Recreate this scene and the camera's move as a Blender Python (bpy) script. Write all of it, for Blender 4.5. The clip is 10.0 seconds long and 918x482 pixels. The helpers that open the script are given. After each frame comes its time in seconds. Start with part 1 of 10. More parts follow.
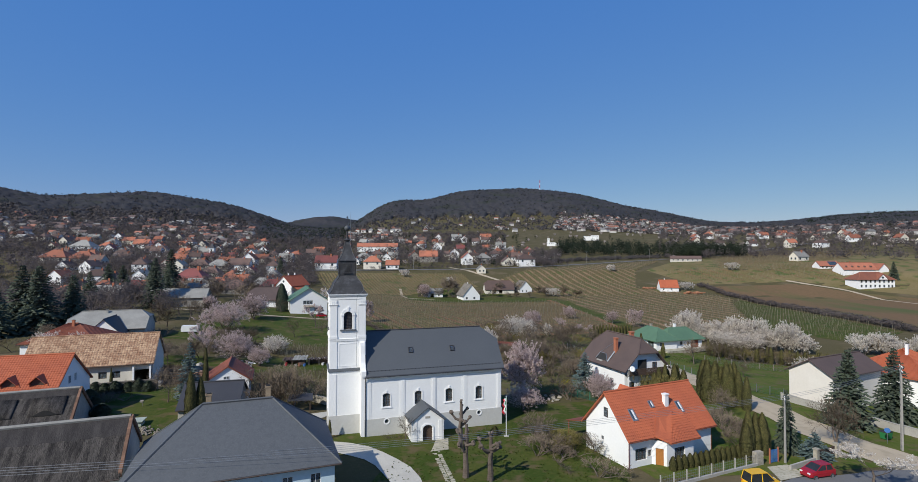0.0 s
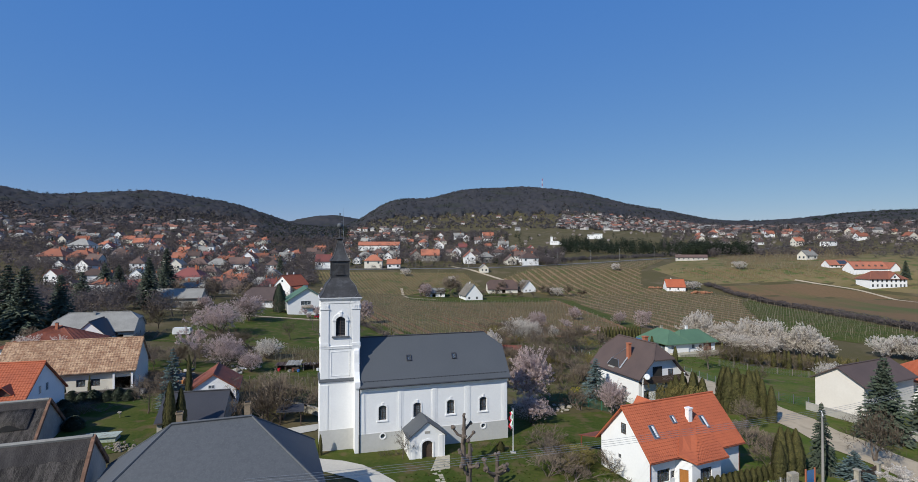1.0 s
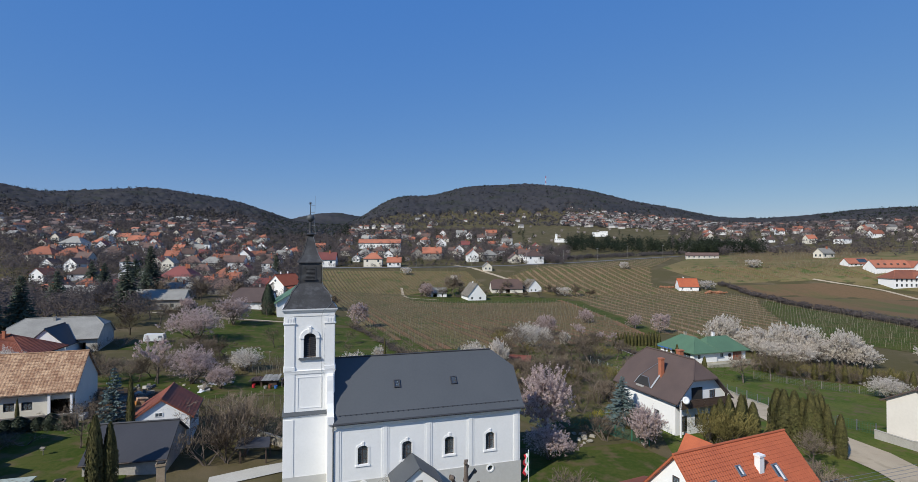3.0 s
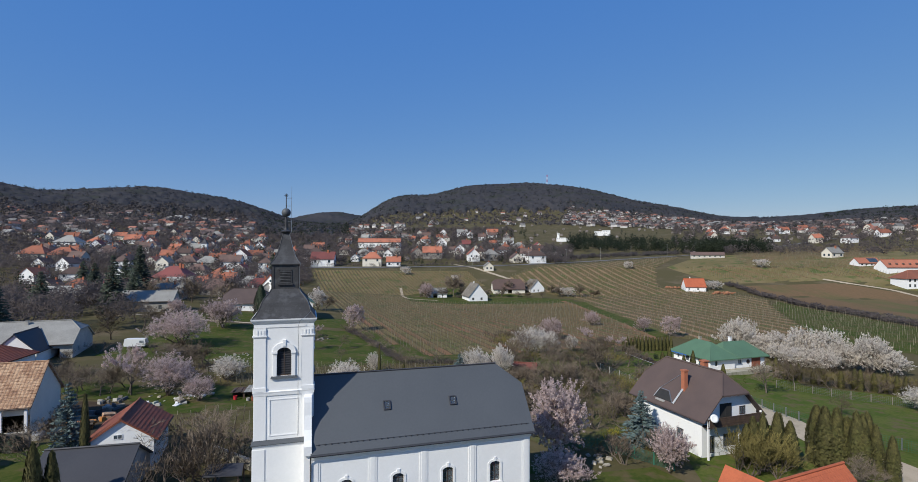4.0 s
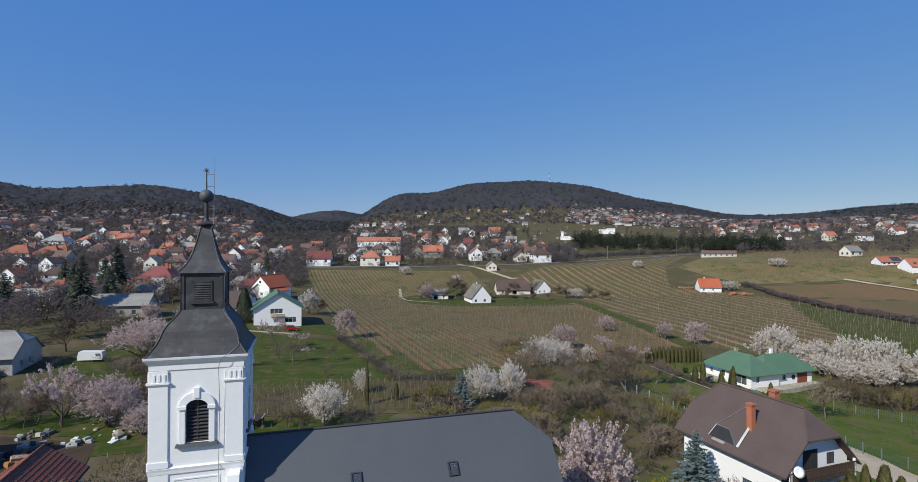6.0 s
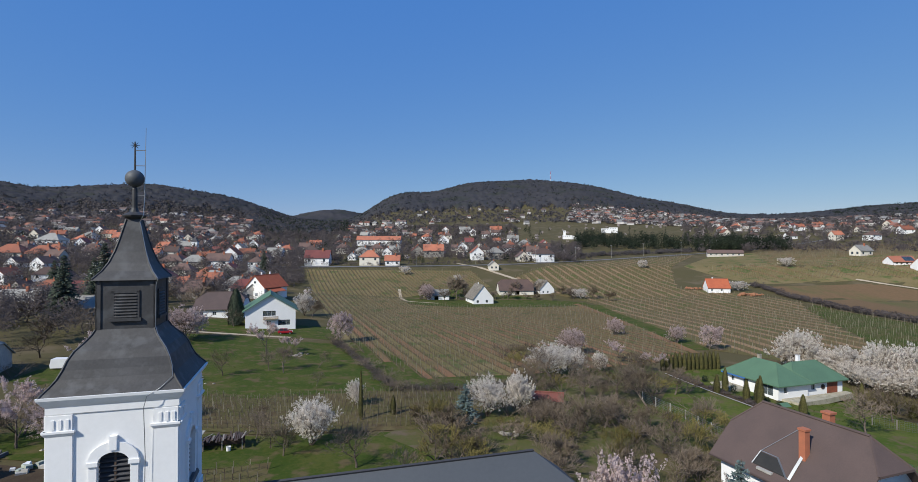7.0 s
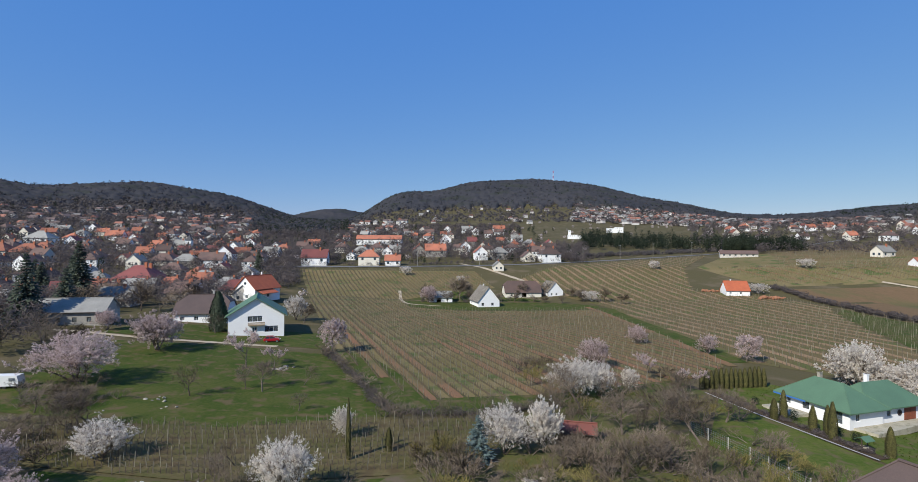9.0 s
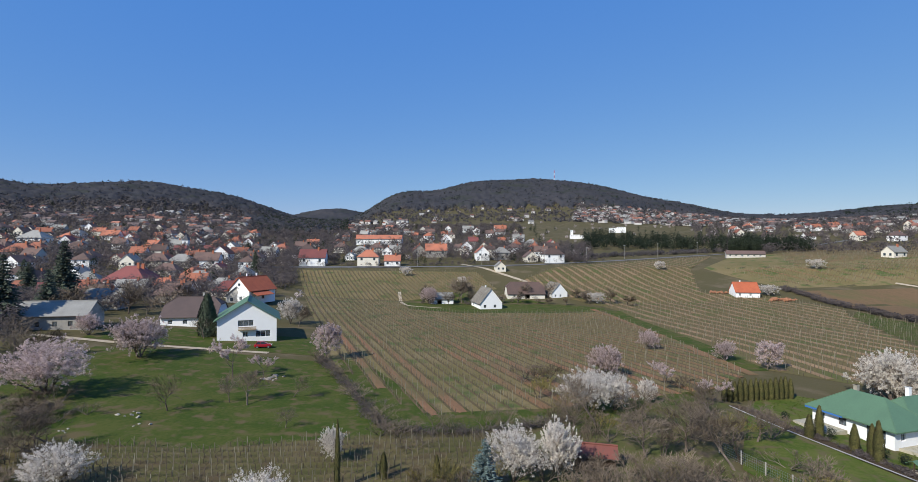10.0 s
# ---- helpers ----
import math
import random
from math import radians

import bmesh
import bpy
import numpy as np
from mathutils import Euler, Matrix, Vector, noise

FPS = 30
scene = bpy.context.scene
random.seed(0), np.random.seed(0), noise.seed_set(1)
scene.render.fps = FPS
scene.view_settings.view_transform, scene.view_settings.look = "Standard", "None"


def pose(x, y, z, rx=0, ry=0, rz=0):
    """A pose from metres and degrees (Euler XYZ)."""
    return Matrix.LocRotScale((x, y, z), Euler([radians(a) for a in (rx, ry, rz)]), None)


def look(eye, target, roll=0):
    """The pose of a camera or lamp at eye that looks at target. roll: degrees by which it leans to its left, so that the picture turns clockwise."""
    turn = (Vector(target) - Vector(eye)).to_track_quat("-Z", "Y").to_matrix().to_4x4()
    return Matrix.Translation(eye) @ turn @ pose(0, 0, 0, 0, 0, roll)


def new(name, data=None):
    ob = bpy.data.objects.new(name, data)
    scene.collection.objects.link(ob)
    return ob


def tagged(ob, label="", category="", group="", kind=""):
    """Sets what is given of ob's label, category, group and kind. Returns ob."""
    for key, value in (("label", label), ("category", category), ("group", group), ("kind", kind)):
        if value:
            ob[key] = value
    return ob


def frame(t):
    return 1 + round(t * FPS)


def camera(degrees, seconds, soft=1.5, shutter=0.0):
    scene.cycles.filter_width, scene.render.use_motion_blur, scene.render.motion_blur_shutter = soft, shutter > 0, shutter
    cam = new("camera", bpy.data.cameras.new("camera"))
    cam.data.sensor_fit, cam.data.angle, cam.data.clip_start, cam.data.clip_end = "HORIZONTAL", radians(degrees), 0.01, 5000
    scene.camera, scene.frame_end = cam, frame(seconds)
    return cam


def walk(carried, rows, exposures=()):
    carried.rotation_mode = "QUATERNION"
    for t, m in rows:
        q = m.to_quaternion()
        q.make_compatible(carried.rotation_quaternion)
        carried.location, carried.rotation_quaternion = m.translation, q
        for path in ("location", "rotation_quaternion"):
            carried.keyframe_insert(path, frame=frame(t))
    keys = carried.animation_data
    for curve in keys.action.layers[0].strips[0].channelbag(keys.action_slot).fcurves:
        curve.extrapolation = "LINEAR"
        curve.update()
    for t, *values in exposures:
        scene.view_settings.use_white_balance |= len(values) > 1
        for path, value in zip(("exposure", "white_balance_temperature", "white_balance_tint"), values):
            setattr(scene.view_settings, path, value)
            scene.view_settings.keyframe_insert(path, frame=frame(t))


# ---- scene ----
cam = camera(84.0, 10.0, 0.8)

PATH = [
    (0.0, 1.290, -12.101, 26.530, 1.266, -0.125, 0.437),
    (0.5, 1.260, -9.077, 26.634, 1.195, -0.105, 0.560),
    (1.0, 1.208, -5.927, 26.663, 1.117, -0.105, 0.683),
    (1.5, 1.163, -2.620, 26.661, 1.043, -0.109, 0.793),
    (2.0, 1.147, 0.864, 26.651, 0.960, -0.120, 0.883),
    (2.5, 1.264, 4.600, 26.735, 0.908, -0.105, 0.943),
    (4.0, 1.181, 16.470, 26.807, 0.772, -0.112, 1.090),
    (4.5, 1.129, 20.448, 26.852, 0.742, -0.101, 1.131),
    (5.0, 1.042, 24.396, 26.874, 0.705, -0.069, 1.179),
    (5.5, 0.943, 28.235, 26.891, 0.668, -0.042, 1.227),
    (7.0, 0.241, 40.041, 26.863, 0.531, -0.050, 1.336),
    (7.5, -0.180, 43.863, 26.774, 0.523, -0.090, 1.365),
    (8.0, -0.636, 47.739, 26.715, 0.522, -0.123, 1.395),
    (8.5, -1.047, 51.502, 26.641, 0.525, -0.178, 1.443),
    (9.0, -1.425, 55.252, 26.589, 0.513, -0.229, 1.482),
    (9.5, -1.750, 59.063, 26.602, 0.503, -0.252, 1.528),
    (10.0, -1.993, 62.771, 26.693, 0.497, -0.253, 1.552),
]
walk(cam, [(t, pose(x, y, z, 90 + p, r, yw)) for t, x, y, z, p, r, yw in PATH], [(0.0, -0.02, 6150, 10), (5.5, 0.02, 6150, 10), (8.5, 0.18, 6160, 10), (10.0, 0.25, 6160, 10)])

# ---- light ----
SUN_TURN, SUN_HIGH = 229.0, 38.0  # bearing of the sun from +x, counter-clockwise, and its height
world = bpy.data.worlds.new("sky")
scene.world = world
world.use_nodes = True
wn = world.node_tree.nodes
sky = wn.new("ShaderNodeTexSky")
sky.sky_type = "NISHITA"
sky.sun_disc = False
sky.sun_elevation = radians(SUN_HIGH)
sky.sun_rotation = radians(90 - SUN_TURN)
sky.air_density, sky.dust_density, sky.ozone_density, sky.altitude = 1.0, 0.15, 7.0, 300
wn["Background"].inputs[1].default_value = 0.106
tint, haze = wn.new("ShaderNodeMix"), wn.new("ShaderNodeMix")  # clear blue air with an even thin haze
for node, blend, colour in ((tint, "MULTIPLY", (0.67, 0.46, 0.133, 1)), (haze, "ADD", (0.19, 1.21, 4.42, 1))):
    node.data_type, node.blend_type = "RGBA", blend
    node.inputs[0].default_value, node.inputs[7].default_value = 1.0, colour
world.node_tree.links.new(sky.outputs[0], tint.inputs[6])
world.node_tree.links.new(tint.outputs[2], haze.inputs[6])
world.node_tree.links.new(haze.outputs[2], wn["Background"].inputs[0])
sun = new("sun", bpy.data.lights.new("sun", "SUN"))
sun.data.energy, sun.data.angle, sun.data.color = 4.6, radians(0.53), (1.0, 0.935, 0.80)
toward = Vector((math.cos(radians(SUN_TURN)) * math.cos(radians(SUN_HIGH)),
                 math.sin(radians(SUN_TURN)) * math.cos(radians(SUN_HIGH)), math.sin(radians(SUN_HIGH))))
sun.matrix_world = look(toward * 200, (0, 0, 0))

# ---- materials ----


def mat(name, a, b, rough=0.8, fine=6.0, coarse=0.35, bump=0.25, metal=0.0, island=0.0, each=0.0, third=None, where="world",
        stretch=(1, 1, 1), spread=0.5, depth=0.03):
    """Two colours mixed by coarse and fine noise, a third in spots, relief by the fine noise, a shift of value by island or by object."""
    m = bpy.data.materials.new(name)
    m.use_nodes = True
    nt = m.node_tree
    n, ln = nt.nodes, nt.links.new
    bsdf = n["Principled BSDF"]
    if where == "world":
        co = n.new("ShaderNodeNewGeometry").outputs["Position"]
    else:
        co = n.new("ShaderNodeTexCoord").outputs["Object"]
    mp = n.new("ShaderNodeMapping")
    mp.inputs["Scale"].default_value = stretch
    ln(co, mp.inputs[0])
    nf, nc = n.new("ShaderNodeTexNoise"), n.new("ShaderNodeTexNoise")
    nf.inputs["Scale"].default_value, nc.inputs["Scale"].default_value = fine, coarse
    nf.inputs["Detail"].default_value, nc.inputs["Detail"].default_value = 6, 4
    nf.inputs["Roughness"].default_value = 0.65
    ln(mp.outputs[0], nf.inputs[0])
    ln(mp.outputs[0], nc.inputs[0])
    add = n.new("ShaderNodeMath")
    add.operation = "ADD"
    ln(nf.outputs[0], add.inputs[0])
    ln(nc.outputs[0], add.inputs[1])
    rng = n.new("ShaderNodeMapRange")
    rng.inputs[1].default_value, rng.inputs[2].default_value = 1 - spread / 2, 1 + spread / 2
    ln(add.outputs[0], rng.inputs[0])
    mix = n.new("ShaderNodeMix")
    mix.data_type = "RGBA"
    mix.inputs[6].default_value, mix.inputs[7].default_value = (*a, 1), (*b, 1)
    ln(rng.outputs[0], mix.inputs[0])
    col = mix.outputs[2]
    if third:
        n3 = n.new("ShaderNodeTexNoise")
        n3.inputs["Scale"].default_value, n3.inputs["Detail"].default_value = coarse * 2.7, 5
        ln(mp.outputs[0], n3.inputs[0])
        r3 = n.new("ShaderNodeMapRange")
        r3.inputs[1].default_value, r3.inputs[2].default_value = 0.52, 0.66
        ln(n3.outputs[0], r3.inputs[0])
        m3 = n.new("ShaderNodeMix")
        m3.data_type = "RGBA"
        m3.inputs[7].default_value = (*third, 1)
        ln(r3.outputs[0], m3.inputs[0])
        ln(col, m3.inputs[6])
        col = m3.outputs[2]
    for amount, node, sock in ((island, "ShaderNodeNewGeometry", "Random Per Island"), (each, "ShaderNodeObjectInfo", "Random")):
        if amount:
            src = n.new(node).outputs[sock]
            hsv = n.new("ShaderNodeHueSaturation")
            mr = n.new("ShaderNodeMapRange")
            mr.inputs[3].default_value, mr.inputs[4].default_value = 1 - amount, 1 + amount
            ln(src, mr.inputs[0])
            ln(mr.outputs[0], hsv.inputs["Value"])
            ln(col, hsv.inputs["Color"])
            col = hsv.outputs[0]
    ln(col, bsdf.inputs["Base Color"])
    bsdf.inputs["Roughness"].default_value = rough
    bsdf.inputs["Metallic"].default_value = metal
    if rough >= 0.95:
        bsdf.inputs["Specular IOR Level"].default_value = 0.12
    if bump:
        bp = n.new("ShaderNodeBump")
        bp.inputs["Strength"].default_value, bp.inputs["Distance"].default_value = bump, depth
        ln(nf.outputs[0], bp.inputs["Height"])
        ln(bp.outputs[0], bsdf.inputs["Normal"])
    return m


def leafy(m, amount):
    """Lets some light through thin leaves and petals."""
    n, ln = m.node_tree.nodes, m.node_tree.links.new
    out, bsdf = n["Material Output"], n["Principled BSDF"]
    tr = n.new("ShaderNodeBsdfTranslucent")
    mx = n.new("ShaderNodeMixShader")
    mx.inputs[0].default_value = amount
    for link in bsdf.inputs["Base Color"].links:
        ln(link.from_socket, tr.inputs[0])
    ln(bsdf.outputs[0], mx.inputs[1])
    ln(tr.outputs[0], mx.inputs[2])
    ln(mx.outputs[0], out.inputs[0])
    return m


GLASS = bpy.data.materials.new("window_glass")
GLASS.use_nodes = True
gb = GLASS.node_tree.nodes["Principled BSDF"]
gb.inputs["Base Color"].default_value = (0.35, 0.4, 0.45, 1)
gb.inputs["Roughness"].default_value, gb.inputs["Transmission Weight"].default_value, gb.inputs["IOR"].default_value = 0.03, 0.85, 1.45

POST = mat("pale_vine_posts", (0.34, 0.30, 0.20), (0.22, 0.19, 0.13), 0.9, 4.0, 0.5, 0.0, island=0.3)
DARK_GLASS = mat("roof_window_glass", (0.05, 0.07, 0.09), (0.03, 0.045, 0.06), 0.08, 3.0, 1.0, 0.0)
LAND = mat("land_grass", (0.078, 0.070, 0.028), (0.104, 0.084, 0.042), 0.95, 1.6, 0.035, 0.5, third=(0.135, 0.105, 0.06), spread=0.6, depth=0.15)
LAWN_FRESH = mat("fresh_grass", (0.062, 0.092, 0.013), (0.105, 0.115, 0.026), 0.95, 1.7, 0.2, 0.7, third=(0.12, 0.10, 0.045), spread=0.32, depth=0.06)
LAWN = mat("lawn_grass", (0.041, 0.064, 0.009), (0.074, 0.082, 0.018), 0.95, 1.7, 0.16, 0.7, third=(0.11, 0.086, 0.04), spread=0.32, depth=0.06)
SCRUB = mat("scrub_ground", (0.112, 0.09, 0.042), (0.072, 0.09, 0.022), 0.95, 1.8, 0.14, 0.6, third=(0.13, 0.10, 0.065), depth=0.1)
VINE_GRASS = mat("vineyard_grass", (0.146, 0.119, 0.046), (0.205, 0.156, 0.076), 0.95, 1.5, 0.05, 0.5, third=(0.085, 0.105, 0.032), spread=0.4, depth=0.1)
SOIL = mat("red_soil", (0.25, 0.128, 0.07), (0.175, 0.115, 0.06), 0.95, 5.0, 0.022, 0.7, third=(0.125, 0.112, 0.048), spread=0.3, depth=0.08)
ROW_EARTH = mat("vine_row_earth", (0.13, 0.092, 0.05), (0.105, 0.08, 0.04), 0.95, 4.0, 0.08, 0.5, third=(0.08, 0.075, 0.03), depth=0.06)
TUFT = leafy(mat("grass_tufts", (0.075, 0.11, 0.018), (0.11, 0.125, 0.03), 0.95, 3.0, 0.2, 0.0, island=0.3), 0.5)
TAN_SOIL = mat("tan_soil", (0.31, 0.205, 0.115), (0.22, 0.145, 0.08), 0.95, 4.0, 0.07, 0.6, third=(0.16, 0.125, 0.055), depth=0.08)
OLD_VINES = mat("rough_vine_ground", (0.082, 0.078, 0.026), (0.13, 0.102, 0.048), 0.95, 1.6, 0.15, 0.6, third=(0.095, 0.07, 0.035), spread=0.4, depth=0.08)
VINE_BROWN = mat("vineyard_earth", (0.15, 0.108, 0.052), (0.115, 0.10, 0.038), 0.95, 1.5, 0.035, 0.5, third=(0.095, 0.105, 0.032), spread=0.4, depth=0.1)
DARK_BED = mat("dark_planting_earth", (0.055, 0.038, 0.025), (0.08, 0.058, 0.036), 0.95, 5.0, 0.4, 0.6, depth=0.06)
PLOUGH = mat("ploughed_field", (0.185, 0.112, 0.06), (0.13, 0.092, 0.045), 0.95, 0.9, 0.012, 0.5, third=(0.10, 0.105, 0.038), stretch=(1, 0.3, 1), depth=0.1)
GRAVEL = mat("gravel", (0.48, 0.395, 0.28), (0.40, 0.325, 0.23), 0.95, 9.0, 0.25, 0.4, third=(0.37, 0.305, 0.21), depth=0.03)
ASPHALT = mat("asphalt", (0.11, 0.11, 0.11), (0.16, 0.155, 0.15), 0.9, 12.0, 0.2, 0.3, depth=0.01)
PAVING = mat("light_paving", (0.52, 0.49, 0.42), (0.43, 0.40, 0.34), 0.9, 5.0, 0.4, 0.3, depth=0.01)
STONE_PATH = mat("worn_path_stone", (0.44, 0.40, 0.31), (0.33, 0.30, 0.225), 0.95, 4.0, 0.6, 0.4, each=0.2, third=(0.26, 0.245, 0.17), depth=0.02)
WHITE = mat("white_plaster", (0.86, 0.855, 0.84), (0.78, 0.775, 0.76), 0.85, 4.0, 0.5, 0.12, spread=0.9, depth=0.01)
GREYPL = mat("grey_plinth", (0.56, 0.55, 0.52), (0.47, 0.46, 0.43), 0.9, 3.0, 0.5, 0.15, spread=0.8, depth=0.01)
CREAM = mat("cream_plaster", (0.66, 0.62, 0.53), (0.58, 0.54, 0.46), 0.9, 3.0, 0.4, 0.2, spread=0.8, each=0.15, depth=0.01)
PALEPL = mat("pale_plaster", (0.70, 0.66, 0.60), (0.62, 0.58, 0.52), 0.9, 3.0, 0.4, 0.15, spread=0.8, depth=0.01)
DULLPL = mat("weathered_plaster", (0.45, 0.42, 0.37), (0.33, 0.31, 0.28), 0.9, 2.5, 0.4, 0.25, each=0.3, depth=0.02)
BLUEPL = mat("pale_blue_plaster", (0.55, 0.66, 0.72), (0.47, 0.58, 0.64), 0.85, 3.0, 0.5, 0.12, depth=0.01)
SLATE = mat("slate_sheet", (0.085, 0.092, 0.10), (0.068, 0.074, 0.082), 0.62, 5.0, 0.25, 0.15, spread=0.8, where="object", depth=0.01)
SLATE_OLD = mat("weathered_slate", (0.09, 0.096, 0.103), (0.07, 0.075, 0.082), 0.66, 9.0, 2.2, 0.35, third=(0.093, 0.098, 0.104), spread=0.5, where="object", depth=0.02)
RUBBLE = mat("rubble_stone", (0.23, 0.20, 0.165), (0.15, 0.13, 0.105), 0.95, 5.0, 0.8, 0.6, island=0.3, depth=0.03)
SLATE_DARK = mat("dark_slate", (0.042, 0.042, 0.048), (0.032, 0.032, 0.038), 0.6, 5.0, 0.3, 0.2, where="object", depth=0.01)
LEAD = mat("weathered_sheet_metal", (0.029, 0.028, 0.029), (0.05, 0.049, 0.051), 0.62, 7.0, 0.6, 0.3, third=(0.068, 0.069, 0.072), where="object", depth=0.01)
TILE_ORANGE = mat("orange_clay_tile", (0.44, 0.115, 0.045), (0.34, 0.085, 0.036), 0.75, 5.0, 0.5, 0.2, where="object", island=0.08, depth=0.01)
TILE_OLD = mat("old_clay_tile", (0.50, 0.33, 0.20), (0.27, 0.145, 0.08), 0.85, 3.0, 0.9, 0.4, where="object", third=(0.22, 0.125, 0.075), spread=0.35, depth=0.02)
TILE_RED = mat("dark_red_tile", (0.25, 0.07, 0.032), (0.16, 0.05, 0.028), 0.7, 6.0, 0.6, 0.2, where="object", island=0.1, depth=0.01)
SHINGLE = mat("brown_shingle", (0.105, 0.072, 0.062), (0.08, 0.056, 0.05), 0.85, 9.0, 0.4, 0.3, where="object", depth=0.01)
GREEN_ROOF = mat("green_sheet_roof", (0.095, 0.175, 0.10), (0.08, 0.145, 0.085), 0.6, 5.0, 0.4, 0.15, where="object", depth=0.01)
THATCH = mat("reed_thatch", (0.128, 0.114, 0.102), (0.032, 0.029, 0.028), 0.95, 6.5, 0.6, 1.0, where="object", stretch=(3.2, 0.5, 0.5), third=(0.064, 0.057, 0.053), spread=0.3, depth=0.25)
OLD_THATCH = mat("sun_bleached_thatch", (0.25, 0.225, 0.19), (0.15, 0.135, 0.115), 0.95, 3.0, 0.5, 0.7, where="object", third=(0.12, 0.105, 0.085), depth=0.15)
THATCH_CAP = mat("dark_thatch", (0.078, 0.070, 0.066), (0.042, 0.038, 0.037), 0.95, 6.0, 0.5, 0.9, where="object", stretch=(3.0, 0.8, 0.8), spread=0.4, depth=0.1)
CEMENT_ROOF = mat("grey_fibre_cement", (0.30, 0.29, 0.26), (0.22, 0.21, 0.19), 0.9, 4.0, 0.4, 0.3, where="object", each=0.2, depth=0.02)
ROOF_MIX = mat("village_orange_tile", (0.36, 0.125, 0.068), (0.24, 0.095, 0.06), 0.85, 3.0, 0.2, 0.2, where="object", each=0.35, depth=0.02)
ROOF_BROWN = mat("village_brown_tile", (0.13, 0.08, 0.064), (0.09, 0.06, 0.05), 0.85, 3.0, 0.2, 0.2, where="object", each=0.35, depth=0.02)
ROOF_RED = mat("village_red_tile", (0.22, 0.065, 0.055), (0.16, 0.05, 0.045), 0.8, 3.0, 0.2, 0.2, where="object", each=0.2, depth=0.02)
OLD_BRICK = mat("old_brick", (0.24, 0.135, 0.09), (0.17, 0.105, 0.075), 0.95, 10.0, 1.5, 0.5, where="object", island=0.25, depth=0.01)
BRICK = mat("red_brick", (0.42, 0.14, 0.07), (0.33, 0.12, 0.065), 0.9, 12.0, 2.0, 0.5, where="object", island=0.15, depth=0.01)
TAN_BRICK = mat("tan_brick", (0.36, 0.28, 0.19), (0.27, 0.20, 0.13), 0.95, 9.0, 2.0, 0.4, depth=0.01)
STONE = mat("light_stone", (0.40, 0.36, 0.29), (0.27, 0.245, 0.20), 0.95, 6.0, 1.2, 0.6, island=0.25, depth=0.03)
WOOD_DARK = mat("dark_stained_wood", (0.055, 0.035, 0.025), (0.09, 0.058, 0.04), 0.7, 8.0, 1.0, 0.3, where="object", stretch=(1, 1, 6), depth=0.01)
WOOD_ORANGE = mat("varnished_door", (0.42, 0.17, 0.04), (0.33, 0.13, 0.03), 0.5, 8.0, 1.0, 0.2, where="object", stretch=(6, 6, 1), depth=0.005)
WOOD_GREY = mat("weathered_wood", (0.25, 0.22, 0.19), (0.17, 0.15, 0.13), 0.9, 8.0, 1.0, 0.4, island=0.25, depth=0.01)
FRAME_WHITE = mat("white_frame", (0.75, 0.75, 0.74), (0.7, 0.7, 0.69), 0.5, 9.0, 1.0, 0.0)
FRAME_BROWN = mat("brown_frame", (0.07, 0.045, 0.035), (0.05, 0.035, 0.03), 0.6, 9.0, 1.0, 0.1)
METAL_GREY = mat("galvanised_metal", (0.35, 0.36, 0.37), (0.28, 0.29, 0.30), 0.45, 9.0, 1.0, 0.1, metal=0.7, depth=0.005)
RUST = mat("rusty_sheet", (0.20, 0.062, 0.042), (0.14, 0.05, 0.037), 0.8, 5.0, 0.7, 0.2, where="object", depth=0.01)
EARTH = mat("fresh_orange_earth", (0.36, 0.17, 0.095), (0.27, 0.125, 0.07), 0.95, 3.0, 0.4, 0.6, depth=0.08)
PALE_GREEN = mat("pale_green_sheet", (0.42, 0.47, 0.40), (0.32, 0.35, 0.29), 0.8, 3.0, 0.8, 0.3, where="object", third=(0.26, 0.25, 0.2), depth=0.02)
CONCRETE = mat("concrete", (0.42, 0.40, 0.36), (0.33, 0.31, 0.28), 0.9, 6.0, 0.6, 0.3, depth=0.01)
POLE_GREY = mat("aged_concrete_pole", (0.30, 0.285, 0.26), (0.23, 0.22, 0.20), 0.9, 6.0, 0.6, 0.3, depth=0.01)
BLUE_PAINT = mat("blue_paint", (0.05, 0.16, 0.42), (0.04, 0.13, 0.36), 0.6, 6.0, 1.0, 0.1)
# near-black colour stands in for the shade inside openings
DARK = mat("opening_shade", (0.02, 0.02, 0.02), (0.03, 0.028, 0.026), 0.9, 4.0, 1.0, 0.1)
BARK = mat("bark", (0.10, 0.078, 0.062), (0.16, 0.13, 0.11), 0.95, 8.0, 1.5, 0.6, where="object", each=0.2, depth=0.03)
TWIG = mat("bare_twigs", (0.118, 0.091, 0.066), (0.172, 0.135, 0.10), 0.95, 8.0, 1.0, 0.0, where="object", each=0.25, island=0.2)
TWIG_GREEN = mat("budding_twigs", (0.125, 0.108, 0.036), (0.17, 0.138, 0.05), 0.95, 8.0, 1.0, 0.0, where="object", each=0.2, island=0.25)
FORSYTHIA = mat("forsythia_flower", (0.52, 0.42, 0.03), (0.40, 0.33, 0.03), 0.8, 8.0, 1.0, 0.0, where="object", island=0.2)
PETAL_WHITE = leafy(mat("white_blossom", (0.84, 0.785, 0.70), (0.68, 0.615, 0.54), 0.8, 2.0, 0.8, 0.0, where="object", island=0.2, each=0.06, third=(0.50, 0.43, 0.365)), 0.42)
